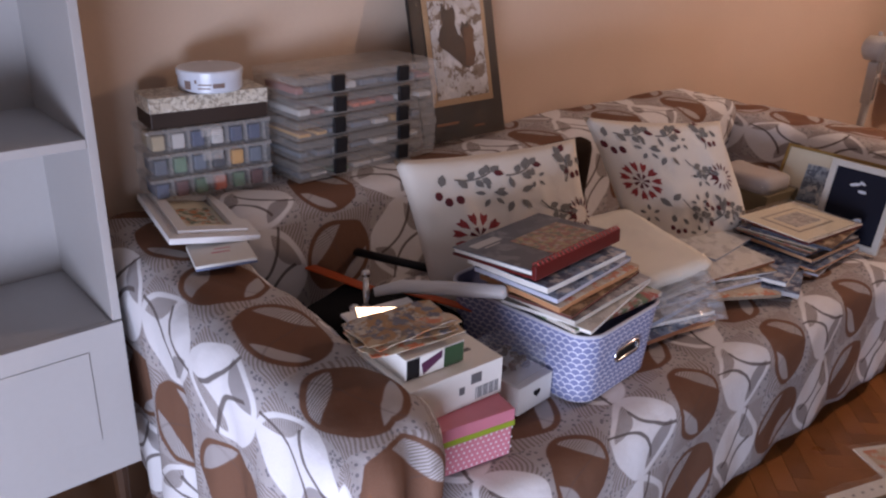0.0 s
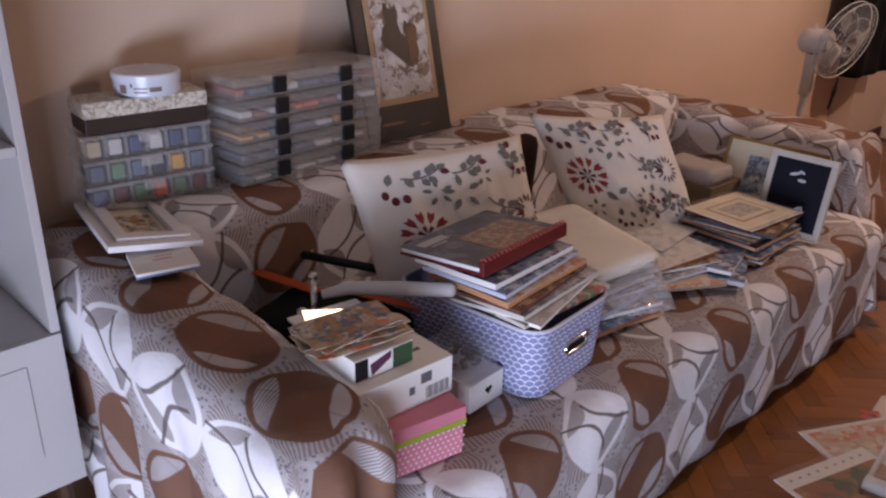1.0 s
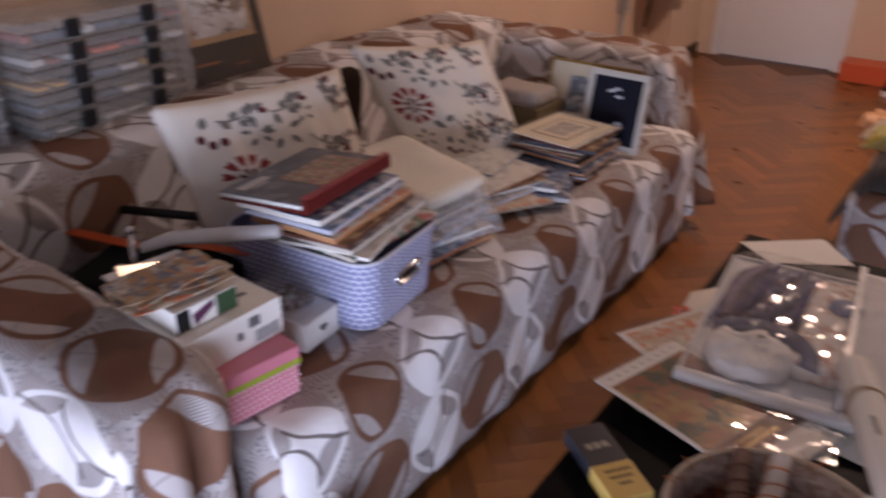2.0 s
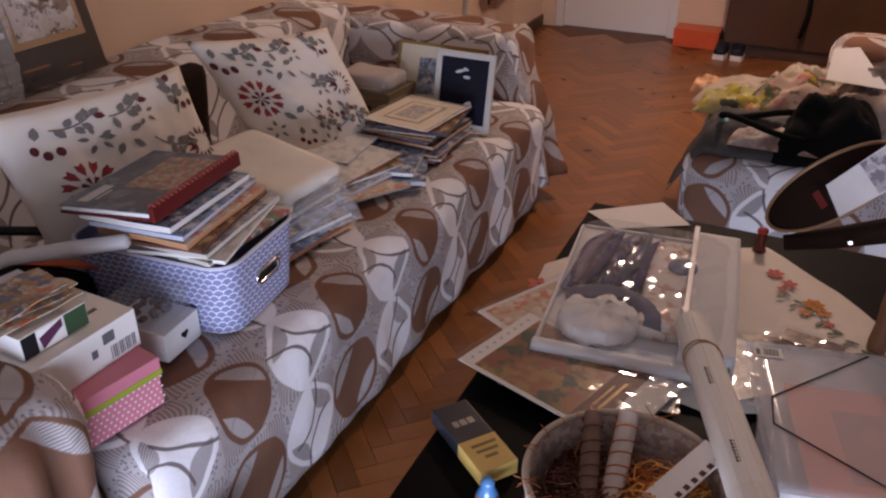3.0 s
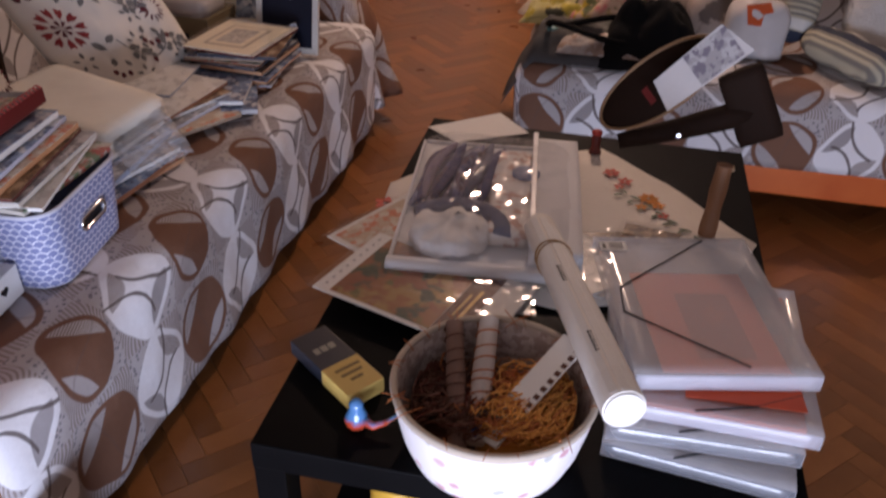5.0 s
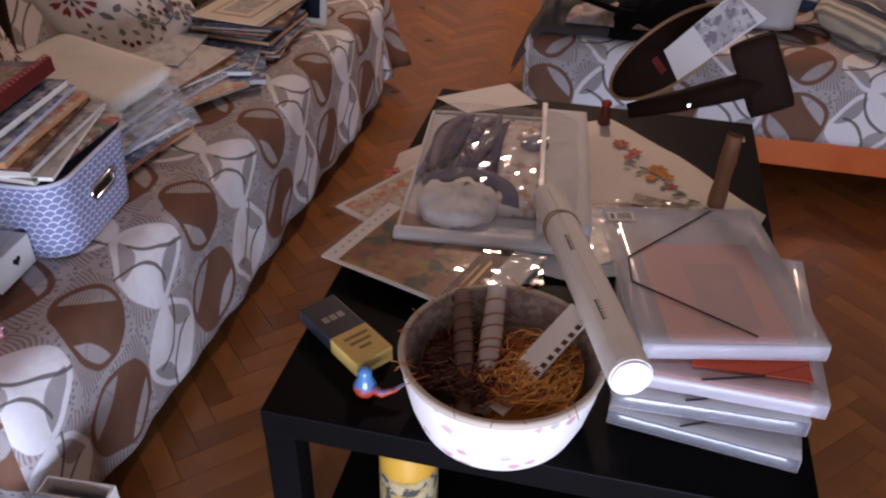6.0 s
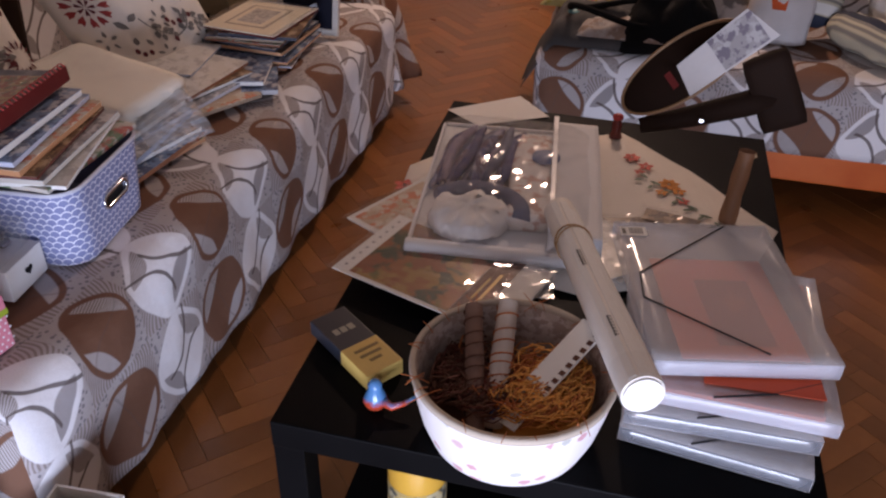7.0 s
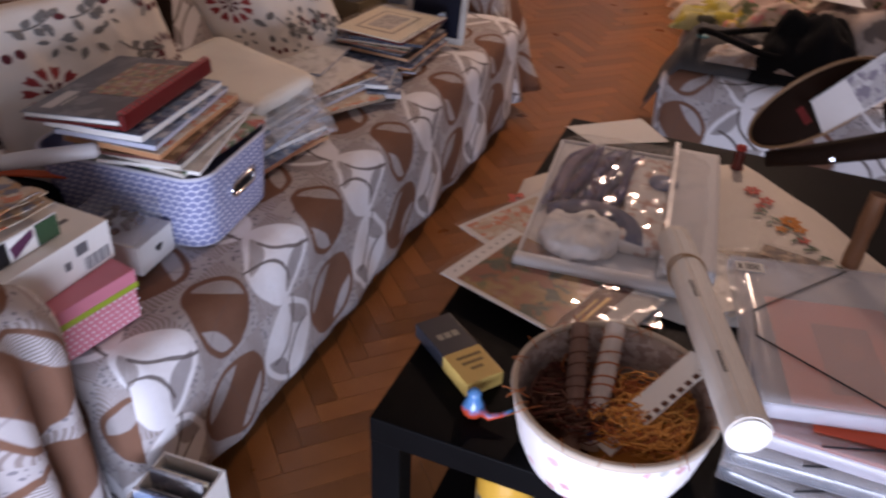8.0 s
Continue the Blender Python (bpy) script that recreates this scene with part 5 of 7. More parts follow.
part("title_bars", put(box(0.262, 0.268, 0.05, 0.15, 0.0038, 0.0041), box(0.250, 0.254, 0.06, 0.13, 0.0038, 0.0041)), GOLD, chart, "unreadable gold title")
bm = bmesh.new()
for k in range(9):
    put(bm, box(0.013, 0.0175, 0.020 + k * 0.021, 0.026 + k * 0.021, 0.0031, 0.0035))
part("edge_marks", bm, plain("chart_ink", (0.32, 0.32, 0.32), 0.6), chart, "row of small symbols")
part("sleeve", sheet(0.356, 0.231, 0.0005, 26, 20, lambda u, v: 0.0058 + 0.006 * abs(noise.noise(Vector((u * 2.2 + v, v * 2.6 - u, 4)))) + 0.003 * abs(noise.noise(Vector((u * 6, v * 5 + u * 3, 4))))), FILM, chart, "wrinkled glossy sleeve").matrix_basis = pose(0.17, 0.108, 0)
single("paper_sheet", outline([(0.0, 1.112), (0.09, 1.045), (0.255, 1.145), (0.165, 1.25)], Z_TABLE + 0.0005, Z_TABLE + 0.0018), PAPER, "white printed paper sheet jutting over the table edge", "paper")

# zipped clear bag with thread and a white felt edge
zb = at(axes((0.080, 0.440, Z_TABLE + 0.022), (0.345, 0.036, 0), (0, 0, 1)), "zip_bag", "clear zipped bag with white felt edges full of blue thread", "bag")
ZW, ZD = 0.355, 0.545


def puff(u, v):
    return 0.052 * max(0.0, (1 - u ** 4) * (1 - v ** 4)) ** 0.5 + 0.006 * noise.noise(Vector((u * 1.7, v * 1.7, 5)))


part("bag_back", sheet(ZW, ZD, 0.001, 8, 8), FELT, zb).matrix_basis = pose(ZW / 2, ZD / 2, 0.0)
part("bag_front", sheet(ZW - 0.01, ZD - 0.01, 0.0006, 34, 40, lambda u, v: 0.010 + puff(u, v) + 0.009 * abs(noise.noise(Vector((u * 2.6 + v * 1.5, v * 3.4 - u, 2)))) + 0.0035 * abs(noise.noise(Vector((u * 6 - v * 3, v * 5 + u * 4, 8))))), clear_plastic("bag_film", (0.95, 0.95, 0.96), 0.03, 0.06, 0.12, 0.035, 0.08), zb, "puffed glossy clear front").matrix_basis = pose(ZW / 2, ZD / 2, 0.0)
for nm, x0, x1, y0, y1 in (("felt_edge", -0.004, ZW + 0.004, -0.006, 0.022), ("felt_edge", -0.003, 0.005, 0.022, ZD), ("felt_edge", 0.005, ZW, ZD - 0.006, ZD + 0.003), ("felt_panel", ZW - 0.095, ZW + 0.006, 0.036, ZD - 0.016)):
    part(nm, soft_box(x0, x1, y0, y1, 0.002, (0.020 if x1 > 0.1 and y0 < 0 else 0.008) if nm == "felt_edge" else 0.040, 0.004, 0.014, 0.002, 6.0), FELT, zb, "white felt", smooth=True)
part("zip", box(ZW - 0.098, ZW - 0.086, 0.04, ZD - 0.02, 0.048, 0.056, 0.002), WHITE, zb)
THREAD = printed("blue_thread_print", [(0.17, 0.17, 0.30), (0.04, 0.045, 0.15), (0.30, 0.29, 0.38), (0.11, 0.07, 0.11)], 18, 0.8)
SKEINS = [THREAD, plain("indigo_thread", (0.055, 0.055, 0.15), 0.8), plain("mauve_thread", (0.24, 0.20, 0.28), 0.8), plain("slate_thread", (0.11, 0.12, 0.19), 0.8)]
for k in range(14):
    # strands lie slanting across the bag's far half
    x, rise = 0.012 + 0.0105 * k, 0.012 + 0.008 * (k % 3)
    part("thread_skein", rod([(x + 0.006 * q + 0.006 * math.sin(q * 0.9 + k), 0.225 + 0.036 * q + 0.004 * (k % 4), rise + 0.014 * math.sin(q * 0.42)) for q in range(8)], [0.006, 0.010, 0.012, 0.0115, 0.012, 0.011, 0.010, 0.006], 8), SKEINS[(k * 5) % 4], zb, smooth=True)
bm = lathe([(0.004, 0), (0.06, 0.004), (0.080, 0.012), (0.072, 0.034), (0.04, 0.046), (0.004, 0.048)], 40)
bmesh.ops.subdivide_edges(bm, edges=list(bm.edges), cuts=1)
bmesh.ops.subdivide_edges(bm, edges=list(bm.edges), cuts=1, use_grid_fill=True)
for v in bm.verts:
    v.co += Vector((v.co.x * 0.6, v.co.y * 0.6, 0.05)) * 0.22 * noise.noise(Vector((v.co.x * 22, v.co.y * 22, 3)))
    v.co.z += min(1.0, v.co.z / 0.012) * (0.012 * abs(noise.noise(Vector((v.co.x * 34, v.co.y * 34, 6)))) - 0.006 + 0.005 * noise.noise(Vector((v.co.x * 80, v.co.y * 80, 1))))
part("white_ball", bm, plain("white_yarn", (0.84, 0.82, 0.81), 0.6, bump=0.3, spread=0.2, scale=30), zb, "white wound yarn", smooth=True).matrix_basis = pose(0.105, 0.115, 0.003)
part("blue_loop", rod([(0.115 + 0.092 * math.cos(a), 0.12 + 0.088 * math.sin(a), 0.026) for a in (math.radians(d) for d in range(-10, 150, 12))], 0.019, 10), SKEINS[3], zb, "curved slate blue yarn", smooth=True)
part("folded_cloth", soft_box(0.175, 0.262, 0.10, 0.47, 0.004, 0.036, 0.014, 0.012, 0.008, 7.0), printed("faint_rose_cloth", [(0.70, 0.66, 0.62), (0.74, 0.70, 0.67), (0.55, 0.36, 0.30), (0.72, 0.69, 0.66)], 20, 0.8), zb, "white cloth with faint stitching", smooth=True)
part("blue_disc", lathe([(0.001, 0), (0.03, 0.0), (0.03, 0.006), (0.001, 0.007)], 20), BLUE_PALE, zb, smooth=True).matrix_basis = pose(0.245, 0.34, 0.04)

# paper roll
roll = at(axes((0.508, 0.020, 0.618), (-0.160, 0.482, -0.046), (0, 0, 1)), "paper_roll", "roll of cream canvas tied with string lying across the table", "roll")
ln = 0.51
bm = rod([(0, 0, 0), (0.02, 0, 0), (ln * 0.5, 0.0, 0), (ln - 0.03, 0, 0), (ln, 0, 0)], [0.0285, 0.029, 0.0285, 0.028, 0.027], 28)
part("rolled_canvas", bm, material("roll_paper", (0.80, 0.76, 0.70), 0.85, scale=10, bump=0.1, spread=0.07), roll, angle=40)
part("inner_layer", lathe([(0.0255, 0), (0.0255, 0.003), (0.001, 0.0034)], 26), PAPER, roll).matrix_basis = pose(-0.0034, 0, 0, 0, 90, 0)
for turn_r, long_r in ((0, 0.02), (24, 0.05), (-32, 0.012), (62, 0.03)):
    bm = box(0.004, ln - long_r, -0.006, 0.006, 0.0268, 0.0292, 0.001)
    bmesh.ops.transform(bm, matrix=Matrix.Rotation(radians(turn_r), 4, "X"), verts=bm.verts)
    part("overlap_flap", bm, PAPER, roll)
part("string", rod([(0.40 + 0.004 * math.sin(a * 2), 0.0300 * math.cos(a), 0.0300 * math.sin(a)) for a in (2 * math.pi * k / 20 for k in range(21))], 0.0016, 6), PALE_WOOD, roll)
part("string", rod([(0.385 + 0.010 * math.sin(a), 0.0305 * math.cos(a), 0.0305 * math.sin(a)) for a in (2 * math.pi * k / 20 for k in range(21))], 0.0014, 6), PALE_WOOD, roll)
bm = bmesh.new()
for x in (0.09, 0.275):
    for k in range(7):
        put(bm, box(x + 0.007 * k, x + 0.007 * k + 0.0045, 0.008, 0.0145, 0.0262, 0.0274))
part("print_bars", bm, plain("roll_ink", (0.03, 0.03, 0.03), 0.6), roll, "black unreadable print")
part("film_end", rod([(-0.012, 0, 0), (0.02, 0, 0), (0.05, 0.0, 0)], [0.030, 0.0315, 0.031], 24, False), FILM, roll, "clear wrap over the roll's end")

# thread basket
BX, BY = 0.338, 0.078
basket = at(pose(BX, BY, Z_TABLE) @ Matrix.Diagonal((1.045, 1.045, 1.0, 1.0)), "thread_basket", "round pale floral fabric basket full of orange and brown threads", "basket")


def sprigged():
    """White cloth with small rose sprigs."""
    mat = bpy.data.materials.new("sprigged_cloth")
    mat.use_nodes = True
    tree = mat.node_tree
    Sum.tree = tree
    bsdf = tree.nodes["Principled BSDF"]
    cell = tree.nodes.new("ShaderNodeTexVoronoi")
    cell.inputs["Scale"].default_value = 34.0
    tree.links.new(coords(tree), cell.inputs["Vector"])
    split = tree.nodes.new("ShaderNodeSeparateColor")
    tree.links.new(cell.outputs["Color"], split.inputs[0])
    pick = Sum(split.outputs[0])
    near_mid = (Sum(cell.outputs["Distance"]) + (Sum(noise_node(tree, coords(tree), 150.0)) - 0.5) * 0.35)
    colour = ramp_mix(tree, (0.74, 0.72, 0.73), (0.56, 0.27, 0.31), near_mid.below(0.27, 0.08) * pick.below(0.42, 0.02) * 0.9)
    colour = ramp_mix(tree, colour, (0.26, 0.29, 0.24), near_mid.below(0.24, 0.06) * (1.0 - pick.below(0.78, 0.02)) * 0.6)
    tree.links.new(colour, bsdf.inputs["Base Color"])
    bsdf.inputs["Roughness"].default_value = 0.8
    return mat


part("basket_wall", lathe([(0.100, 0.0), (0.110, 0.010), (0.122, 0.045), (0.131, 0.090), (0.1355, 0.122), (0.1345, 0.1235), (0.1325, 0.122), (0.1285, 0.090), (0.119, 0.045), (0.107, 0.012), (0.02, 0.006)], 56), sprigged(), basket, "white cloth with faint rose sprigs", smooth=True)
part("lining", lathe([(0.1318, 0.1225), (0.1278, 0.090), (0.1180, 0.045), (0.106, 0.013), (0.02, 0.010), (0.02, 0.0115), (0.105, 0.0145), (0.1165, 0.046), (0.1262, 0.090), (0.130, 0.1225)], 56, True), printed("lining_cloth", [(0.46, 0.37, 0.32), (0.54, 0.45, 0.40), (0.34, 0.25, 0.21)], 60, 0.85), basket, "greyish brown lining", smooth=True)
part("rim_binding", lathe([(0.1362, 0.118), (0.1375, 0.123), (0.1362, 0.1275), (0.1325, 0.1285), (0.1290, 0.1275), (0.1285, 0.121)], 56, True), plain("beige_binding", (0.50, 0.42, 0.34), 0.8), basket, smooth=True)


def threads(count, cx, cy, r, colours, z0, loops, seed):
    rnd = random.Random(seed)
    for c, mat in enumerate(colours):
        bm = bmesh.new()
        for k in range(count):
            x0, y0 = cx + rnd.uniform(-r, r), cy + rnd.uniform(-r, r)
            rr, ph, tilt = rnd.uniform(0.012, 0.034), rnd.uniform(0, 6.3), rnd.uniform(-1, 1)
            pts = []
            for q in range(9):
                a = ph + q * 0.55 * loops
                x, y = x0 + rr * math.cos(a), y0 + rr * math.sin(a)
                d = math.hypot(x, y)
                if d > 0.108:
                    x, y = x * 0.108 / d, y * 0.108 / d
                pts.append((x, y, z0 + 0.012 * math.sin(a * 1.4 + tilt) + rnd.uniform(0, 0.012)))
            put(bm, rod(pts, rnd.uniform(0.0007, 0.0014), 4, False))
        part("loose_threads", bm, mat, basket)


AMBER, RUST, UMBER = plain("amber_thread", (0.80, 0.38, 0.09), 0.8), plain("rust_thread", (0.42, 0.12, 0.03), 0.8), plain("umber_thread", (0.10, 0.035, 0.018), 0.8)
for nm, cx, cy, mat, r in (("yarn_nest", 0.045, -0.01, AMBER, 0.062), ("yarn_nest", -0.055, 0.015, UMBER, 0.058), ("yarn_nest", 0.0, 0.062, RUST, 0.05)):
    bm = lathe([(r, 0.0), (r * 1.02, 0.02), (r * 0.8, 0.040), (r * 0.4, 0.050), (0.004, 0.052)], 24)
    for v in bm.verts:
        v.co += Vector((1, 1, 1)) * 0.008 * noise.noise(v.co * 45)
    part(nm, bm, mat, basket, smooth=True).matrix_basis = pose(cx, cy, 0.011)
threads(130, 0.054, 0.006, 0.052, (AMBER, RUST, AMBER), 0.084, 1.0, 3)
MAROON = plain("maroon_thread", (0.13, 0.022, 0.012), 0.6)
threads(110, -0.060, 0.010, 0.046, (UMBER, MAROON, UMBER), 0.074, 1.0, 5)
threads(16, -0.010, 0.010, 0.05, (RUST,), 0.080, 1.3, 9)


def spool(name, p, q, r, mat, band, label):
    ob = part(name, rod([p, [(a + b) / 2 for a, b in zip(p, q)], q], [r * 0.9, r, r * 0.92], 14), mat, basket, label, angle=40)
    bm = bmesh.new()
    m = axes(p, [b - a for a, b in zip(p, q)], (0.1, 0.3, 1))
    length = math.dist(p, q)
    pts = []
    for k in range(110):
        a, f = k * 0.52, k / 109
        pts.append(m @ Vector((length * (0.06 + 0.88 * f) + 0.010 * noise.noise(Vector((f * 9, r * 90, 0))), r * 1.05 * math.cos(a), r * 1.05 * math.sin(a))))
    put(bm, rod(pts, 0.0012, 4, False))
    part("wound_thread", bm, band, ob)
    return ob


spool("thread_card_tube", (-0.034, -0.069, 0.058), (-0.074, 0.096, 0.133), 0.0135, plain("brown_tube", (0.20, 0.11, 0.08), 0.6), UMBER, "brown wound tube")
spool("thread_card_tube", (-0.014, -0.055, 0.058), (-0.027, 0.112, 0.136), 0.0150, plain("ivory_tube", (0.60, 0.52, 0.46), 0.6), RUST, "ivory tube with rust thread")
strip_m = axes((0.001, -0.062, 0.072), (0.098, 0.150, 0.072), (-0.25, -0.1, 1))
holes = part("thread_organiser", box(0, 0.190, -0.020, 0.022, 0, 0.0035, 0.001), PAPER, basket, "white punched thread card")
holes.matrix_basis = strip_m
bm = bmesh.new()
for k in range(12):
    put(bm, box(0.012 + 0.0145 * k, 0.0195 + 0.0145 * k, -0.0185, -0.0105, 0.0036, 0.0042))
part("punched_holes", bm, UMBER, holes)
part("blue_clip", box(-0.004, 0.014, 0.014, 0.024, -0.002, 0.008, 0.002), BLUE, holes, "small blue clip")
bm = bmesh.new()
rnd = random.Random(8)
for k in range(26):
    a = rnd.uniform(0, 6.28)
    p = Vector((0.131 * math.cos(a), 0.131 * math.sin(a), 0.127))
    o = Vector((math.cos(a + rnd.uniform(-0.8, 0.8)), math.sin(a + rnd.uniform(-0.8, 0.8)), rnd.uniform(-0.3, 0.5))) * rnd.uniform(0.008, 0.03)
    put(bm, rod([p - o * 0.8, p + Vector((0, 0, 0.003)), p + o], 0.0006, 4, False))
tagged(part("stray_threads", bm, RUST, basket), kind="stuff")

# thread colour box
skein_m = axes((-0.012, 0.200, Z_TABLE), (0.130, -0.100, 0), (0, 0, 1))
skein = at(skein_m, "thread_carton", "slate and yellow thread carton lying on the table corner", "box")
part("carton_body", box(0, 0.166, -0.002, 0.064, 0, 0.027, 0.002), plain("carton_slate", (0.022, 0.026, 0.038), 0.4), skein)
part("yellow_sleeve", box(0.093, 0.1668, -0.0028, 0.0648, -0.0004, 0.0278, 0.002), YELLOW, skein, "yellow sleeve")
PALE_INK = plain("pale_blue_ink", (0.30, 0.29, 0.24), 0.5)
part("logo_shape", put(put(box(0.044, 0.058, 0.012, 0.022, 0.0272, 0.0276), box(0.044, 0.058, 0.025, 0.036, 0.0272, 0.0276)), box(0.044, 0.058, 0.039, 0.050, 0.0272, 0.0276)), PALE_INK, skein, "pale plain emblem")
for k, (y0, y1) in enumerate(((0.012, 0.056), (0.014, 0.052), (0.022, 0.044))):
    part("title_bar", box(0.108 + 0.014 * k, 0.114 + 0.014 * k, y0, y1, 0.0280, 0.0284), plain("brown_ink", (0.20, 0.13, 0.04), 0.6), skein)

bm = lathe([(0.002, 0.0), (0.016, 0.004), (0.019, 0.014), (0.014, 0.026), (0.010, 0.036), (0.011, 0.043), (0.006, 0.050), (0.001, 0.052)], 18)
put(bm, rod([(0.010, -0.004, 0.016), (0.028, -0.008, 0.012), (0.045, 0.0, 0.016), (0.058, 0.012, 0.022)], [0.008, 0.006, 0.004, 0.002], 8))


def two_tone():
    mat = bpy.data.materials.new("blue_red_glaze")
    mat.use_nodes = True
    tree = mat.node_tree
    Sum.tree = tree
    split = tree.nodes.new("ShaderNodeSeparateXYZ")
    tree.links.new(coords(tree), split.inputs[0])
    f = Sum(split.outputs[2]) + (Sum(noise_node(tree, coords(tree), 60.0)) - 0.5) * 0.02
    tree.links.new(ramp_mix(tree, (0.06, 0.20, 0.42), (0.42, 0.05, 0.02), f.below(0.018, 0.006)), tree.nodes["Principled BSDF"].inputs["Base Color"])
    tree.nodes["Principled BSDF"].inputs["Roughness"].default_value = 0.12
    return mat


single("glass_ornament", bm, two_tone(), "small glossy blue and red glass ornament beside the basket", "ornament", pose(0.140, 0.070, Z_TABLE), smooth=True)


# clear elastic folders
def bowed_strip(x0, x1, h, out, n=8):
    """A flap of thin plastic that bows outwards between a folder's covers."""
    bm = bmesh.new()
    rows_f = []
    for i in range(15):
        x = x0 + (x1 - x0) * i / 14
        swell = out * (1 + 0.25 * noise.noise(Vector((x * 11, h * 90, 1))))
        rows_f.append([bm.verts.new((x, -swell * math.sin(math.pi * k / n) ** 0.7, 0.0008 + (h - 0.0016) * k / n)) for k in range(n + 1)])
    for p, q in zip(rows_f, rows_f[1:]):
        for k in range(n):
            bm.faces.new((p[k], q[k], q[k + 1], p[k + 1]))
    bmesh.ops.solidify(bm, geom=list(bm.faces), thickness=-0.0009)
    return bm


def folder(m, w, d, h, paper, label, cords, edge):
    ob = at(m, "document_folder", label, "folder", "clear document folders")
    part("top_cover", sheet(w, d, 0.0010, 10, 12, lambda u, v: h - 0.0012 + 0.0012 * noise.noise(Vector((u * 1.6 + h * 99, v * 1.6, 4)))), FOLDER, ob, smooth=True).matrix_basis = pose(w / 2, d / 2, 0)
    part("bottom_cover", box(0, w, 0, d, 0, 0.0012, 0.0004), FOLDER, ob)
    part("spine", box(w - 0.0012, w, 0.0005, d - 0.0005, 0.0014, h - 0.0024), FOLDER, ob)
    part("front_flap", bowed_strip(0.001, w - 0.002, h, 0.0032), edge, ob, "glossy clear flap", smooth=True)
    part("side_flap", box(0.001, w - 0.003, d - 0.0012, d, 0.0014, h - 0.0028), FOLDER, ob)
    if paper:
        part("paper_inside", box(0.016, w - 0.02, 0.012, d - 0.02, h * 0.5, h * 0.82, 0.001), paper, ob)
    for line in cords:
        part("elastic", rod([(x, y, h + 0.0024) for x, y in line], 0.0015, 6), BLACK_PLASTIC, ob, "black elastic cord")
    return ob


FOLDER = clear_plastic("folder_plastic", (0.90, 0.90, 0.93), 0.26, 0.16, 0.12)
# the upper flaps' cloudy blue-white puts the window's glow into the plastic
FOLDER_LIT = clear_plastic("lit_edge_plastic", (0.86, 0.88, 1.0), 0.40, 0.42, 0.5, 0.10)
# a clearer, duller copy for the lower flaps, without that glow
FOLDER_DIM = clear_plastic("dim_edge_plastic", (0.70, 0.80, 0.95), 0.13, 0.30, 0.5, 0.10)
LOW_CORD = [((0.10, 0.004), (0.185, 0.035), (0.25, 0.075))]
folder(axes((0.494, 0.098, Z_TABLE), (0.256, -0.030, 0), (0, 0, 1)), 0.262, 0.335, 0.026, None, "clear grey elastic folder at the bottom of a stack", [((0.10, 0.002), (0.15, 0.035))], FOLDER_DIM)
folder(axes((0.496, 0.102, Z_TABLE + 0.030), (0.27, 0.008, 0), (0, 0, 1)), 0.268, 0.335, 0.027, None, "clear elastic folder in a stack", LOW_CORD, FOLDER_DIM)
folder(axes((0.512, 0.122, Z_TABLE + 0.060), (0.27, -0.004, 0), (0, 0, 1)), 0.270, 0.345, 0.026, plain("vivid_orange_paper", (0.72, 0.10, 0.03), 0.6), "clear elastic folder with orange papers in a stack", LOW_CORD, FOLDER_LIT)
single("orange_card", outline([(0.600, 0.150), (0.765, 0.158), (0.752, 0.33), (0.60, 0.33)], Z_TABLE + 0.0885, Z_TABLE + 0.0896), plain("orange_card_stock", (0.70, 0.09, 0.025), 0.6), "vivid orange card slipped between two clear folders", "card")
top_f = folder(axes((0.526, 0.144, Z_TABLE + 0.091), (0.260, 0.060, 0), (0, 0, 1)), 0.268, 0.362, 0.028, None, "cloudy elastic folder with an orange print inside, on top",
               [((0.190, 0.350), (0.018, 0.206), (0.012, 0.142), (0.168, 0.016))], FOLDER_LIT)
part("orange_print", box(0.045, 0.228, 0.016, 0.262, 0.0185, 0.0195), plain("salmon_print", (0.88, 0.19, 0.08), 0.6), top_f, "salmon orange print showing through")
part("grey_print", box(0.105, 0.19, 0.045, 0.205, 0.0197, 0.0203), plain("taupe_print", (0.52, 0.13, 0.07), 0.6), top_f)
part("inner_shape", outline([(0.145, 0.12), (0.165, 0.13), (0.178, 0.165), (0.162, 0.155), (0.158, 0.19), (0.148, 0.16), (0.135, 0.155)], 0.0205, 0.0209), ORANGE_PAPER, top_f)
part("barcode_sticker", box(0.006, 0.052, 0.315, 0.342, 0.0296, 0.0300), PAPER, top_f, "white barcode sticker")
bm = bmesh.new()
for k in range(8):
    put(bm, box(0.022 + 0.003 * k, 0.0234 + 0.003 * k + 0.0006 * (k % 2), 0.320, 0.338, 0.0302, 0.0305))
put(bm, box(0.010, 0.016, 0.320, 0.336, 0.0302, 0.0305))
part("barcode", bm, plain("barcode_ink", (0.06, 0.06, 0.06), 0.6), top_f)

# small packets between the bag and the folders
for k, (x, y, a, w, h, c, lab) in enumerate(((0.485, 0.66, 20, 0.10, 0.06, COVERS[4], "small dark packet in clear plastic"), (0.56, 0.70, -10, 0.11, 0.045, COVERS[4], "small brown packet in clear plastic"), (0.455, 0.52, 40, 0.12, 0.10, COVERS[2], "white packet with handwriting in plastic"))):
    ob = at(pose(x, y, Z_TABLE + 0.013 + 0.003 * k, 0, 0, a), "craft_packet", lab, "packet", "small craft packets")
    part("card", box(-w / 2, w / 2, -h / 2, h / 2, 0, 0.004, 0.001), c, ob)
    part("sleeve", sheet(w + 0.02, h + 0.02, 0.0005, 14, 10, lambda u, v: 0.0055 + 0.003 * noise.noise(Vector((u * 4, v * 4, k + 20)))), FILM, ob, "crinkled clear sleeve")

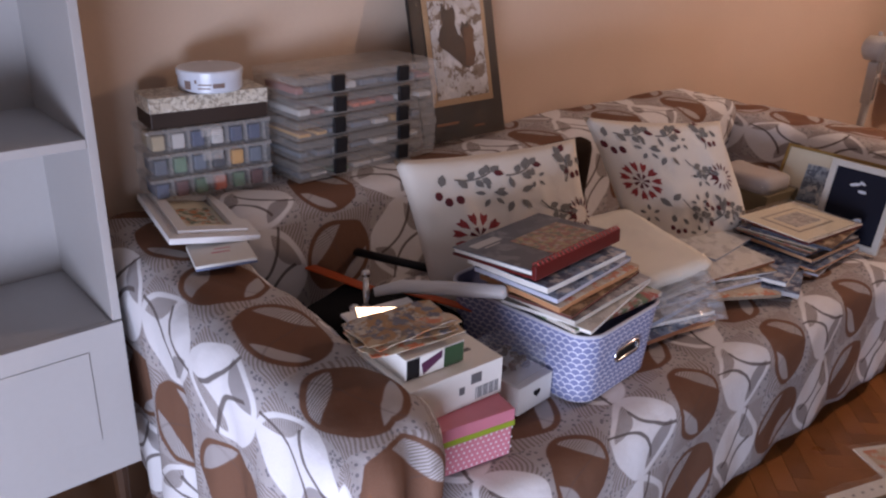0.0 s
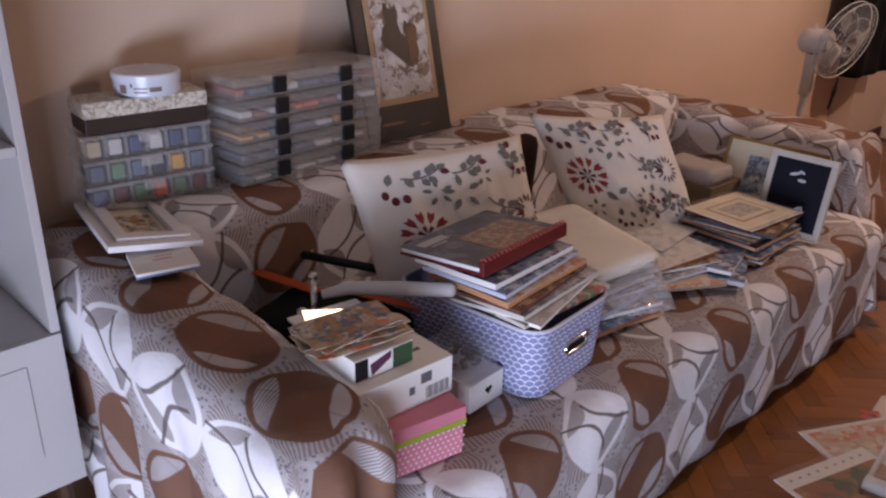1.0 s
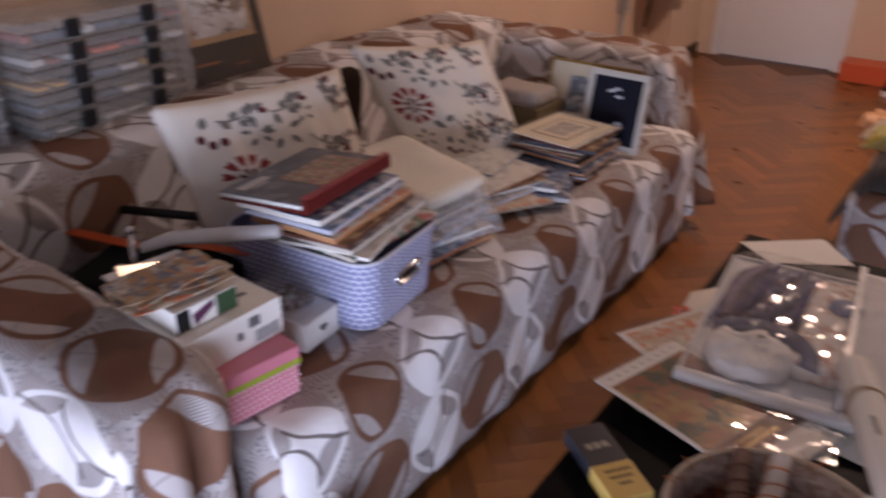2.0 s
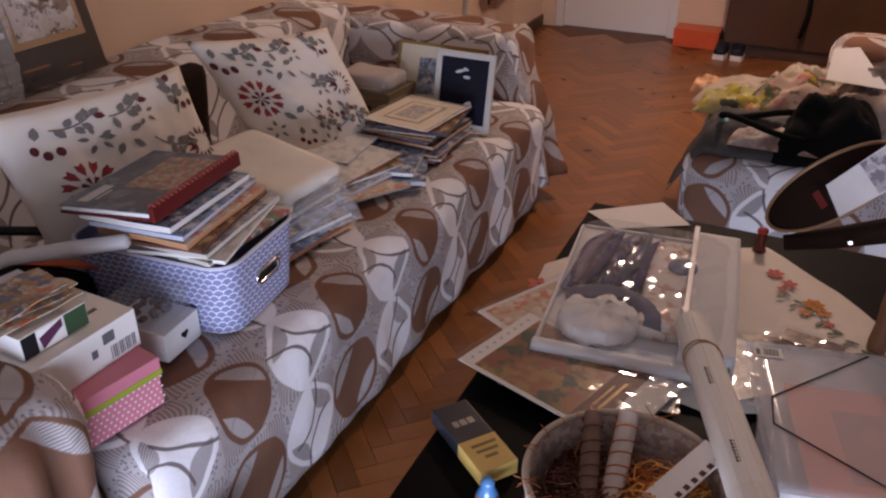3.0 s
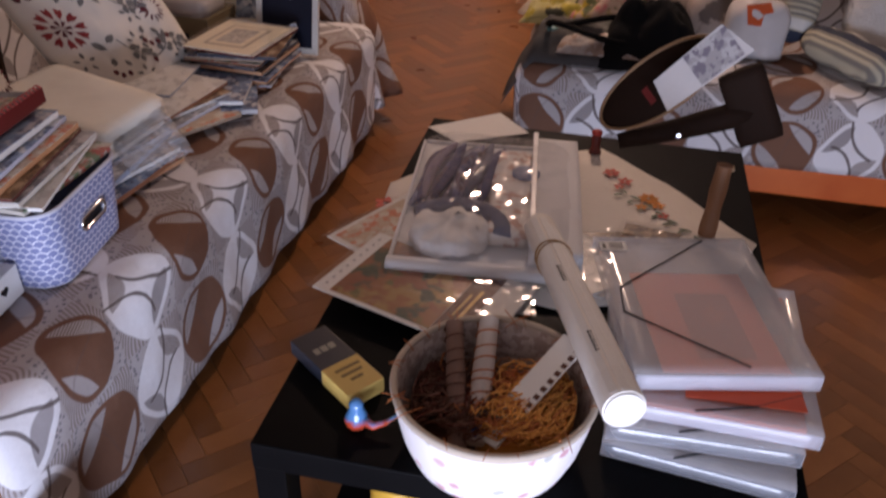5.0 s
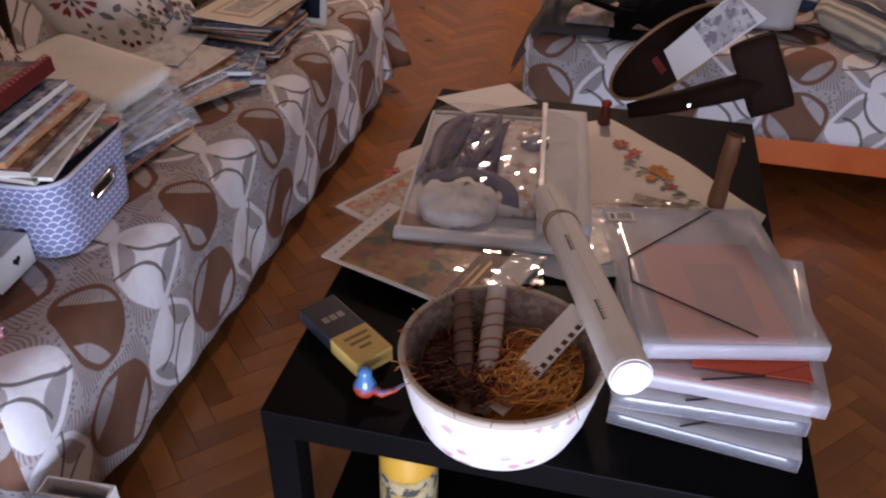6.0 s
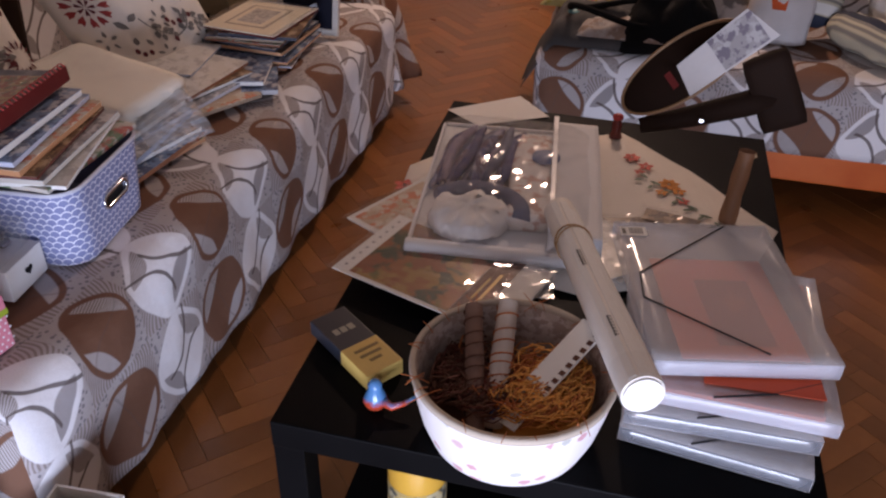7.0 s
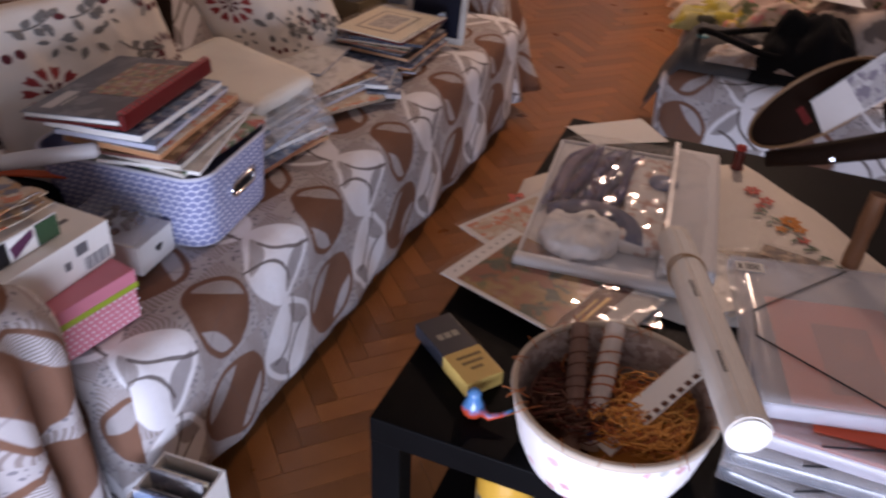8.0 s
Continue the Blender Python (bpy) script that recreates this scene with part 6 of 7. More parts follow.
# hoop stand
stand = at(pose(0.672, 0.745, Z_TABLE + 0.008), "hoop_stand", "wooden stand holding a dark hoop with a white tag", "embroidery stand")
part("post", rod([(0, 0, 0), (0.0005, 0.001, 0.02), (0.002, 0.004, 0.06), (0.004, 0.009, 0.10), (0.006, 0.014, 0.135), (0.007, 0.016, 0.152)], [0.0175, 0.0185, 0.0150, 0.0175, 0.0155, 0.0160], 16), plain("worn_wood", (0.25, 0.115, 0.055), 0.6), stand, "turned brown wooden post", angle=50)
part("peg", rod([(0.006, 0.016, 0.140), (0.026, 0.016, 0.146)], 0.006, 10), PALE_WOOD, stand)


def in_stand(bm):
    bmesh.ops.transform(bm, matrix=Matrix.Translation((-0.672, -0.745, -Z_TABLE - 0.008)), verts=bm.verts)
    return bm


hoop_m = axes((0.535, 0.86, 0.725), (0.235, 0.02, 0.215), (-0.42, -0.80, 0.50))
hoop = part("hoop_cloth", in_stand(put(bmesh.new(), lathe([(0.13, -0.012), (0.135, 0.0), (0.127, 0.004), (0.01, -0.008)], 40), hoop_m @ Matrix.Diagonal((1, 0.44, 1, 1)))), DARK_BROWN, stand, "dark brown cloth stretched in a hoop", smooth=True)
ring = [hoop_m @ Vector((0.137 * math.cos(a), 0.061 * math.sin(a), 0.004)) for a in (2 * math.pi * k / 40 for k in range(41))]
part("hoop_rim", in_stand(rod(ring, 0.0035, 8)), plain("tan_hoop", (0.24, 0.13, 0.06), 0.5), hoop, "tan wooden rim", smooth=True)
part("dark_arm", in_stand(rod([(0.47, 0.83, 0.605), (0.56, 0.84, 0.632), (0.66, 0.85, 0.668), (0.72, 0.86, 0.69)], [0.016, 0.022, 0.026, 0.028], 12)), DARK_BROWN, stand, smooth=True)
part("dark_flap", in_stand(put(bmesh.new(), soft_box(-0.040, 0.050, -0.095, 0.060, -0.014, 0.014, 0.010, 0.02, 0.004, 2.0), axes((0.702, 0.85, 0.715), (0.8, 0.0, 0.42), (0.1, -1, 0.2)))), DARK_BROWN, stand, "dark brown padded flap", smooth=True)
part("screw", in_stand(rod([(0.585, 0.815, 0.643), (0.585, 0.800, 0.645)], 0.004, 10)), CHROME, stand)
tag = part("tag", in_stand(outline([(-0.085, -0.030), (-0.075, 0.034), (0.085, 0.042), (0.105, -0.034)], 0, 0.0012)), plain("greyish_card", (0.50, 0.47, 0.46), 0.5), stand, "white tag in a clear bag")
bmesh_fix = Matrix.Translation((0.672, 0.745, Z_TABLE + 0.008))
tag.matrix_basis = bmesh_fix.inverted() @ axes((0.592, 0.795, 0.782), (0.62, 0.0, 0.66), (-0.30, -0.85, 0.35)) @ bmesh_fix
part("tag_print", in_stand(box(-0.005, 0.088, -0.029, 0.036, 0.0014, 0.002)), printed("tag_print", [(0.30, 0.28, 0.28), (0.40, 0.38, 0.38), (0.16, 0.14, 0.17)], 45), tag, "grey blue print").matrix_basis = Matrix()
part("red_label", in_stand(box(-0.006, 0.008, -0.018, 0.018, 0, 0.002)), RED, stand).matrix_basis = bmesh_fix.inverted() @ axes((0.515, 0.815, 0.715), (0.6, 0.0, 0.75), (-0.42, -0.8, 0.5)) @ bmesh_fix

peg = at(pose(0.425, 1.075, Z_TABLE), "thread_bobbin", "dark red turned wooden bobbin by the zipped bag", "bobbin")
part("bobbin_body", lathe([(0.014, 0), (0.016, 0.006), (0.010, 0.02), (0.012, 0.04), (0.008, 0.055)], 16), DARK_RED, peg, smooth=True)
part("red_top", lathe([(0.006, 0.048), (0.013, 0.052), (0.012, 0.060), (0.004, 0.064)], 16), plain("bright_red", (0.45, 0.04, 0.03), 0.4), peg, smooth=True)

# candle jar on the lower shelf
jar = at(pose(0.190, 0.130, 0.131), "candle_jar", "yellow jar candle with a printed label on the lower shelf", "candle")
part("jar_body", lathe([(0.046, 0), (0.050, 0.004), (0.050, 0.155), (0.044, 0.166), (0.044, 0.172)], 32), plain("amber_wax", (0.62, 0.34, 0.05), 0.25), jar, angle=40)
part("label_band", lathe([(0.0506, 0.03), (0.0506, 0.118), (0.0503, 0.118), (0.0503, 0.03)], 32, True), printed("winter_label", [(0.40, 0.27, 0.09), (0.05, 0.06, 0.06), (0.42, 0.36, 0.22)], 38), jar, "printed grey green label", angle=40)
part("lid", lathe([(0.046, 0.168), (0.047, 0.185), (0.004, 0.187)], 32), plain("jar_lid", (0.30, 0.18, 0.05), 0.35), jar, angle=40)

# open box with papers on the floor before the sofa
fb = at(pose(-0.318, -0.098, 0.0, 0, 0, 4), "open_box", "open cardboard box with upright papers on the floor", "box")
part("box_bottom", box(-0.0555, 0.0555, -0.0595, 0.0595, 0, 0.004), PAPER, fb)
for x0, x1, y0, y1 in ((-0.060, -0.056, -0.064, 0.064), (0.056, 0.060, -0.064, 0.064), (-0.0558, 0.0558, -0.064, -0.060), (-0.0558, 0.0558, 0.060, 0.064)):
    part("box_wall", box(x0, x1, y0, y1, 0, 0.238), PAPER, fb)
for k in range(7):
    part("upright_paper", box(-0.05, 0.05, -0.052 + 0.015 * k, -0.046 + 0.015 * k, 0.004, 0.222 + 0.018 * ((k * 5) % 3)), (PAPER, COVERS[1], GREY_CLOTH, PAPER, COVERS[5], CREAM, NAVY_GREY)[k], fb)

# ---- things on the second sofa ----
Z_SEAT_B = 0.437


def heap(x0, x1, y0, y1, z0, h, seed, n=26, lumps=3.0):
    """A soft heap of cloth with a drooping edge."""
    bm = bmesh.new()
    grid = {}
    for i in range(n + 1):
        for j in range(n + 1):
            u, v = 2 * i / n - 1, 2 * j / n - 1
            body = max(0.0, (1 - abs(u) ** 3) * (1 - abs(v) ** 3)) ** 0.6
            wob = 1 + 0.10 * noise.noise(Vector((u * 2 + seed, v * 2, 0)))
            z = h * body * (0.75 + 0.45 * noise.noise(Vector((u * lumps + seed, v * lumps, seed)))) + 0.012 * body * noise.noise(Vector((u * 9 + seed, v * 9, 2)))
            grid[i, j] = bm.verts.new(((x0 + x1) / 2 + u * (x1 - x0) / 2 * wob, (y0 + y1) / 2 + v * (y1 - y0) / 2 * wob, z0 + max(0.0, z)))
    for i in range(n):
        for j in range(n):
            bm.faces.new((grid[i, j], grid[i + 1, j], grid[i + 1, j + 1], grid[i, j + 1]))
    edge = [e for e in bm.edges if e.is_boundary]
    low = bmesh.ops.extrude_edge_only(bm, edges=edge)
    for v in low["geom"]:
        if isinstance(v, bmesh.types.BMVert):
            v.co.z = z0 - 0.002
    bmesh.ops.recalc_face_normals(bm, faces=bm.faces)
    return bm


BLOOM = printed("bright_floral_cloth", [(0.44, 0.34, 0.28), (0.46, 0.32, 0.02), (0.44, 0.15, 0.15), (0.07, 0.085, 0.03), (0.46, 0.34, 0.28)], 9, 0.85, 0.4)
ROSE = printed("grey_rose_cloth", [(0.20, 0.155, 0.14), (0.32, 0.26, 0.23), (0.11, 0.085, 0.075)], 11, 0.85, 0.4)
LIME = printed("lime_print_cloth", [(0.34, 0.28, 0.03), (0.05, 0.05, 0.03), (0.44, 0.40, 0.18)], 16, 0.85, 0.4)
OAT = plain("oatmeal_cloth", (0.44, 0.37, 0.30), 0.9, bump=0.3)
pile = thing("crumpled_fabric", "crumpled cream, yellow and pink floral cloths on the sofa end", "fabric", (0.36, 2.24, Z_SEAT_B))
for x0, x1, y0, y1, z0, h, seed, mat, lab in ((-0.27, 0.20, -0.06, 0.22, 0.0, 0.085, 3.0, OAT, "cream cloth"), (-0.26, 0.06, -0.15, 0.08, 0.0, 0.075, 6.5, LIME, "lime printed cloth"),
                                             (-0.10, 0.22, -0.16, 0.15, 0.010, 0.125, 4.2, BLOOM, "yellow and pink floral cloth"), (-0.04, 0.30, 0.02, 0.22, 0.03, 0.115, 9.0, OAT, "cream cloth"),
                                             (-0.31, -0.18, 0.08, 0.20, 0.0, 0.05, 2.0, PEACH, "peach cloth tail")):
    part("fold", heap(x0, x1, y0, y1, z0, h, seed, 24, 2.6), mat, pile, lab, smooth=True)
single("crumpled_fabric", heap(0.52, 0.86, 2.03, 2.40, Z_SEAT_B, 0.20, 8.0, 26, 1.8), ROSE, "heap of grey brown rose patterned fabric", "fabric", smooth=True)
single("crumpled_fabric", heap(0.68, 0.90, 2.22, 2.40, Z_SEAT_B + 0.12, 0.13, 5.0), printed("red_floral_cloth", [(0.46, 0.32, 0.28), (0.46, 0.10, 0.08), (0.08, 0.10, 0.04)], 14, 0.85), "red and pink floral cloth tossed on top", "fabric", smooth=True)
single("paper_sheet", outline([(0.0, 0.0), (0.19, -0.02), (0.10, 0.17), (0.02, 0.15)], 0, 0.002), PAPER, "white folded paper lying on floral fabric", "paper", pose(0.50, 2.16, Z_SEAT_B + 0.145, 28, 0, 6))

purse = thing("shoulder_bag", "grey cloth bag with a looped black strap on the sofa", "bag", (0.35, 1.86, Z_SEAT_B))
limp = heap(-0.28, 0.20, -0.15, 0.18, 0.0, 0.090, 12.0, 30, 2.2)
for v in limp.verts:
    # the bag's end slips over the seat's edge
    over = max(0.0, -0.16 - v.co.x)
    v.co.z -= over * 1.3
    v.co.x += over * 0.25
part("bag_body", limp, GREY_CLOTH, purse, smooth=True)
part("scarf", heap(-0.09, 0.17, -0.145, -0.02, 0.035, 0.05, 4.0, 18, 3.0), printed("pale_scarf", [(0.42, 0.36, 0.33), (0.30, 0.22, 0.18), (0.46, 0.43, 0.42)], 18, 0.9), purse, "pale patterned scarf tucked in the loop", smooth=True)
loop = [(0.02 + 0.145 * math.cos(a), -0.06 + 0.085 * math.sin(a), 0.095 + 0.02 * math.sin(2 * a)) for a in (2 * math.pi * k / 26 for k in range(27))]
part("strap", rod(loop, 0.010, 8), BLACK_CLOTH, purse, "black strap", smooth=True)
part("teal_badge", lathe([(0.001, 0), (0.022, 0.0), (0.020, 0.006), (0.001, 0.008)], 16), plain("teal_plastic", (0.08, 0.28, 0.32), 0.4), purse, smooth=True).matrix_basis = pose(-0.11, -0.05, 0.075)
single("fur_cushion", put(bmesh.new(), heap(-0.15, 0.15, -0.15, 0.15, 0.0, 0.215, 21.0, 30, 2.0)), BLACK_CLOTH, "black furry cushion lying on a grey bag", "cushion", pose(0.545, 1.86, Z_SEAT_B), smooth=True)

carrier = thing("carrier_bag", "white plastic carrier bag with an orange mark", "bag", (0.885, 2.0, Z_SEAT_B))
part("bag_body", soft_box(-0.095, 0.09, -0.085, 0.10, 0.0, 0.175, 0.065, 0.014, 0.030, 17.0), plain("carrier_film", (0.58, 0.57, 0.58), 0.35), carrier, smooth=True)
part("orange_mark", put(bmesh.new(), outline([(-0.035, -0.03), (0.005, -0.036), (0.012, 0.0), (0.04, 0.006), (0.03, 0.036), (-0.04, 0.03)], 0, 0.002), pose(-0.02, -0.082, 0.145, 62, -6, 0)), ORANGE, carrier, "plain orange emblem")


def striped_cloth(name, lengthwise):
    mat = bpy.data.materials.new(name)
    mat.use_nodes = True
    tree = mat.node_tree
    Sum.tree = tree
    split = tree.nodes.new("ShaderNodeSeparateXYZ")
    where = coords(tree)
    tree.links.new(where, split.inputs[0])
    x = Sum(split.outputs[1 if lengthwise else 0]) + 3.0
    fine = (x * 330.0).sin().below(0.0, 1.2)
    bands = (x / 0.23).fract()
    navy = bands.below(0.17, 0.01)
    colour = ramp_mix(tree, (0.44, 0.40, 0.30), (0.18, 0.17, 0.15), fine)
    colour = ramp_mix(tree, colour, (0.66, 0.65, 0.62), bands.below(0.42, 0.02) * (1.0 - (x * 120.0).sin().below(-0.4, 0.5)))
    colour = ramp_mix(tree, colour, (0.022, 0.030, 0.055), navy)
    tree.links.new(colour, tree.nodes["Principled BSDF"].inputs["Base Color"])
    tree.nodes["Principled BSDF"].inputs["Roughness"].default_value = 0.9
    return mat


STRIPE, STRIPE_LONG = striped_cloth("striped_canvas", False), striped_cloth("lengthwise_striped_canvas", True)


def bolster(p, q, r, label, flat=1.0, cloth=STRIPE):
    p, q = Vector(p), Vector(q)
    length = (q - p).length
    bm = rod([(0, 0, 0), (0.02, 0, 0), (0.06, 0, 0), (length * 0.5, 0, 0), (length - 0.06, 0, 0), (length - 0.02, 0, 0), (length, 0, 0)], [r * 0.25, r * 0.72, r * 0.96, r, r * 0.96, r * 0.72, r * 0.25], 24)
    bmesh.ops.subdivide_edges(bm, edges=[e for e in bm.edges if abs(e.verts[0].co.x - e.verts[1].co.x) > 0.05], cuts=8)
    for v in bm.verts:
        v.co.z *= flat
        v.co += Vector((0, 1, 1)) * 0.006 * noise.noise(v.co * 14)
    return single("striped_cushion", bm, cloth, label, "cushion", axes(p, q - p, (0, -0.5, 1)), "striped cushions", smooth=True)


bolster((0.985, 2.02, 0.475), (1.075, 2.30, 0.98), 0.066, "navy and cream striped cushion standing on the sofa against the wall", 0.8)
bolster((1.04, 2.02, 0.500), (1.25, 1.74, 0.487), 0.064, "navy and cream striped cushion lying on the sofa", 0.85, STRIPE_LONG)
bm = lathe([(0.005, 0), (0.12, 0.012), (0.17, 0.05), (0.165, 0.09), (0.11, 0.125), (0.005, 0.135)], 36)
bmesh.ops.subdivide_edges(bm, edges=list(bm.edges), cuts=2)
for v in bm.verts:
    v.co += v.co.normalized() * 0.010 * noise.noise(v.co * 60)
single("fluffy_cushion", bm, material("fluffy_wool", (0.54, 0.51, 0.48), 0.95, scale=30, fine=160, bump=0.9, depth=0.006), "round fluffy off-white cushion on the sofa", "cushion", axes((1.29, 2.10, 0.53), (1, 0.2, 0), (0.1, -0.8, 0.5)), smooth=True)
single("dark_bag", heap(1.30, 1.56, 2.20, 2.42, 0.60, 0.12, 33.0), BLACK_CLOTH, "black bag on top of the sofa backrest", "bag", smooth=True)

# ---- beyond the sofas ----
robe = thing("wardrobe", "dark brown wooden wardrobe with plain doors at the room's end", "wardrobe", (0.35, 4.75, 0))
part("carcass", box(-0.44, 0.50, -0.12, 0.145, 0.0, 2.1, 0.004), DARK_WOOD, robe)
for x0, x1 in ((-0.435, 0.02), (0.03, 0.495)):
    d = part("wardrobe_door", box(x0, x1, -0.14, -0.122, 0.08, 2.08, 0.003), DARK_WOOD, robe)
    part("handle", rod([((x1 - 0.03) if x0 < 0 else x0 + 0.03, -0.158, 1.0), ((x1 - 0.03) if x0 < 0 else x0 + 0.03, -0.158, 1.15)], 0.006), CHROME, d)
part("plinth", box(-0.43, 0.49, -0.118, -0.112, 0.001, 0.078), DARK_WOOD, robe)
strap = single("hanging_strap", rod([(0.36, 4.585, 1.2), (0.35, 4.58, 0.7), (0.37, 4.57, 0.3), (0.345, 4.56, 0.16)], [0.012, 0.014, 0.014, 0.010], 8), BLACK_CLOTH, "black strap hanging down the wardrobe front", "strap", smooth=True)
crate = thing("shoe_box", "bright orange cardboard shoe box on the floor by the door", "box", (-0.268, 4.79, 0))
part("box_base", box(-0.14, 0.14, -0.09, 0.09, 0, 0.085, 0.002), ORANGE, crate)
part("lid", box(-0.143, 0.143, -0.093, 0.093, 0.070, 0.112, 0.002), ORANGE, crate)


def shoe(x, y, turn):
    ob = thing("shoe", "navy cloth shoe with a white sole on the floor", "shoe", (x, y, 0), turn, "pair of shoes")
    sole = [(-0.038, -0.12), (0.03, -0.125), (0.045, -0.06), (0.036, 0.02), (0.042, 0.09), (0.0, 0.135), (-0.042, 0.09), (-0.036, 0.0)]
    part("sole", outline(sole, 0, 0.028), WHITE, ob, "white rubber sole")
    bm = soft_box(-0.040, 0.040, -0.11, 0.12, 0.028, 0.085, 0.03, 0.015, 0.004, x)
    for v in bm.verts:
        v.co.z = 0.028 + (v.co.z - 0.028) * (1.0 if v.co.y > -0.02 else 0.75)
    part("upper", bm, NAVY, ob, "navy cloth upper", smooth=True)


shoe(-0.085, 4.60, 0)
shoe(0.010, 4.615, 4)

cool = thing("pedestal_fan", "white pedestal fan turned aside behind the sofa", "fan", (-1.10, 2.86, 0))
GREY_WHITE = plain("fan_plastic", (0.46, 0.45, 0.44), 0.4)
part("base", lathe([(0.18, 0), (0.18, 0.018), (0.05, 0.035), (0.02, 0.05)], 28), GREY_WHITE, cool, smooth=True)
part("pole", rod([(0, 0, 0.04), (0.0, 0, 0.50), (0.01, 0, 0.76)], [0.014, 0.016, 0.020], 14), GREY_WHITE, cool, smooth=True)
part("neck", put(box(-0.018, 0.025, -0.02, 0.02, 0.60, 0.78, 0.005), box(0.024, 0.032, -0.008, 0.008, 0.62, 0.72, 0.002)), GREY_WHITE, cool)
head_m = axes((0.02, 0, 0.835), (0.95, -0.10, 0.02), (0, 0.1, 1))
motor = put(bmesh.new(), rod([(-0.075, 0, 0), (-0.06, 0, 0), (0.03, 0, 0), (0.055, 0, 0)], [0.035, 0.052, 0.055, 0.045], 20), head_m)
put(motor, box(-0.03, -0.018, -0.01, 0.01, 0.05, 0.07, 0.003), head_m)
part("motor_housing", motor, GREY_WHITE, cool, angle=50)
cage_m = axes((0.125, -0.02, 0.86), (0.93, -0.20, -0.28), (0.25, 0.0, 1))
for rr, dx in ((0.165, 0.0), (0.165, 0.028), (0.11, 0.040), (0.11, -0.018), (0.055, 0.047)):
    part("cage_ring", rod([cage_m @ Vector((dx, rr * math.cos(a), rr * math.sin(a))) for a in (2 * math.pi * k / 36 for k in range(37))], 0.0026 if rr > 0.16 else 0.0014, 6, False), GREY_WHITE, cool, smooth=True)
bm = bmesh.new()
for k in range(40):
    a = 2 * math.pi * k / 40
    for s in (1, -1):
        put(bm, rod([cage_m @ Vector((0.014 + s * w, q * math.cos(a), q * math.sin(a))) for q, w in ((0.03, 0.034), (0.09, 0.030), (0.14, 0.020), (0.165, 0.004))], 0.0008, 4, False))
part("cage_wires", bm, GREY_WHITE, cool)
for k in range(3):
    a0 = k * 2 * math.pi / 3
    bm = bmesh.new()
    rows_b = []
    for q in range(6):
        rr = 0.03 + 0.11 * q / 5
        rows_b.append([bm.verts.new(cage_m @ Vector((0.012 + 0.014 * w, rr * math.cos(a0 + w * 0.55), rr * math.sin(a0 + w * 0.55)))) for w in (-0.8, -0.3, 0.3, 0.8)])
    for a, b in zip(rows_b, rows_b[1:]):
        for w in range(3):
            bm.faces.new((a[w], a[w + 1], b[w + 1], b[w]))
    bmesh.ops.solidify(bm, geom=list(bm.faces), thickness=0.002)
    part("blade", bm, plain("blade_plastic", (0.34, 0.33, 0.32), 0.3), cool, smooth=True)
part("cord_switch", rod([(0.14, -0.02, 0.70), (0.135, -0.02, 0.64), (0.125, -0.02, 0.56)], [0.004, 0.010, 0.006], 8), BLACK_PLASTIC, cool)

coat = thing("coat", "black coat hanging on the wall by the door", "coat", (-1.31, 4.12, 0))
bm = soft_box(-0.068, 0.06, -0.22, 0.24, 0.52, 1.60, 0.05, 0.04, 0.02, 40.0, 0.012)
part("coat_body", bm, BLACK_CLOTH, coat, smooth=True)
part("hook", rod([(-0.074, 0, 1.62), (-0.02, 0, 1.63), (-0.01, 0, 1.58)], 0.006), CHROME, coat)

# ---- parquet: oak blocks in herringbone ----
BW, BL = 0.056, 0.28


def block_mesh():
    bm = box(-BL / 2 + 0.0002, BL / 2 - 0.0002, -BW / 2 + 0.0002, BW / 2 - 0.0002, -0.008, 0.0, 0.0004, 1)
    me = bpy.data.meshes.new("parquet_block")
    bm.to_mesh(me)
    bm.free()
    me.materials.append(OAK)
    return me


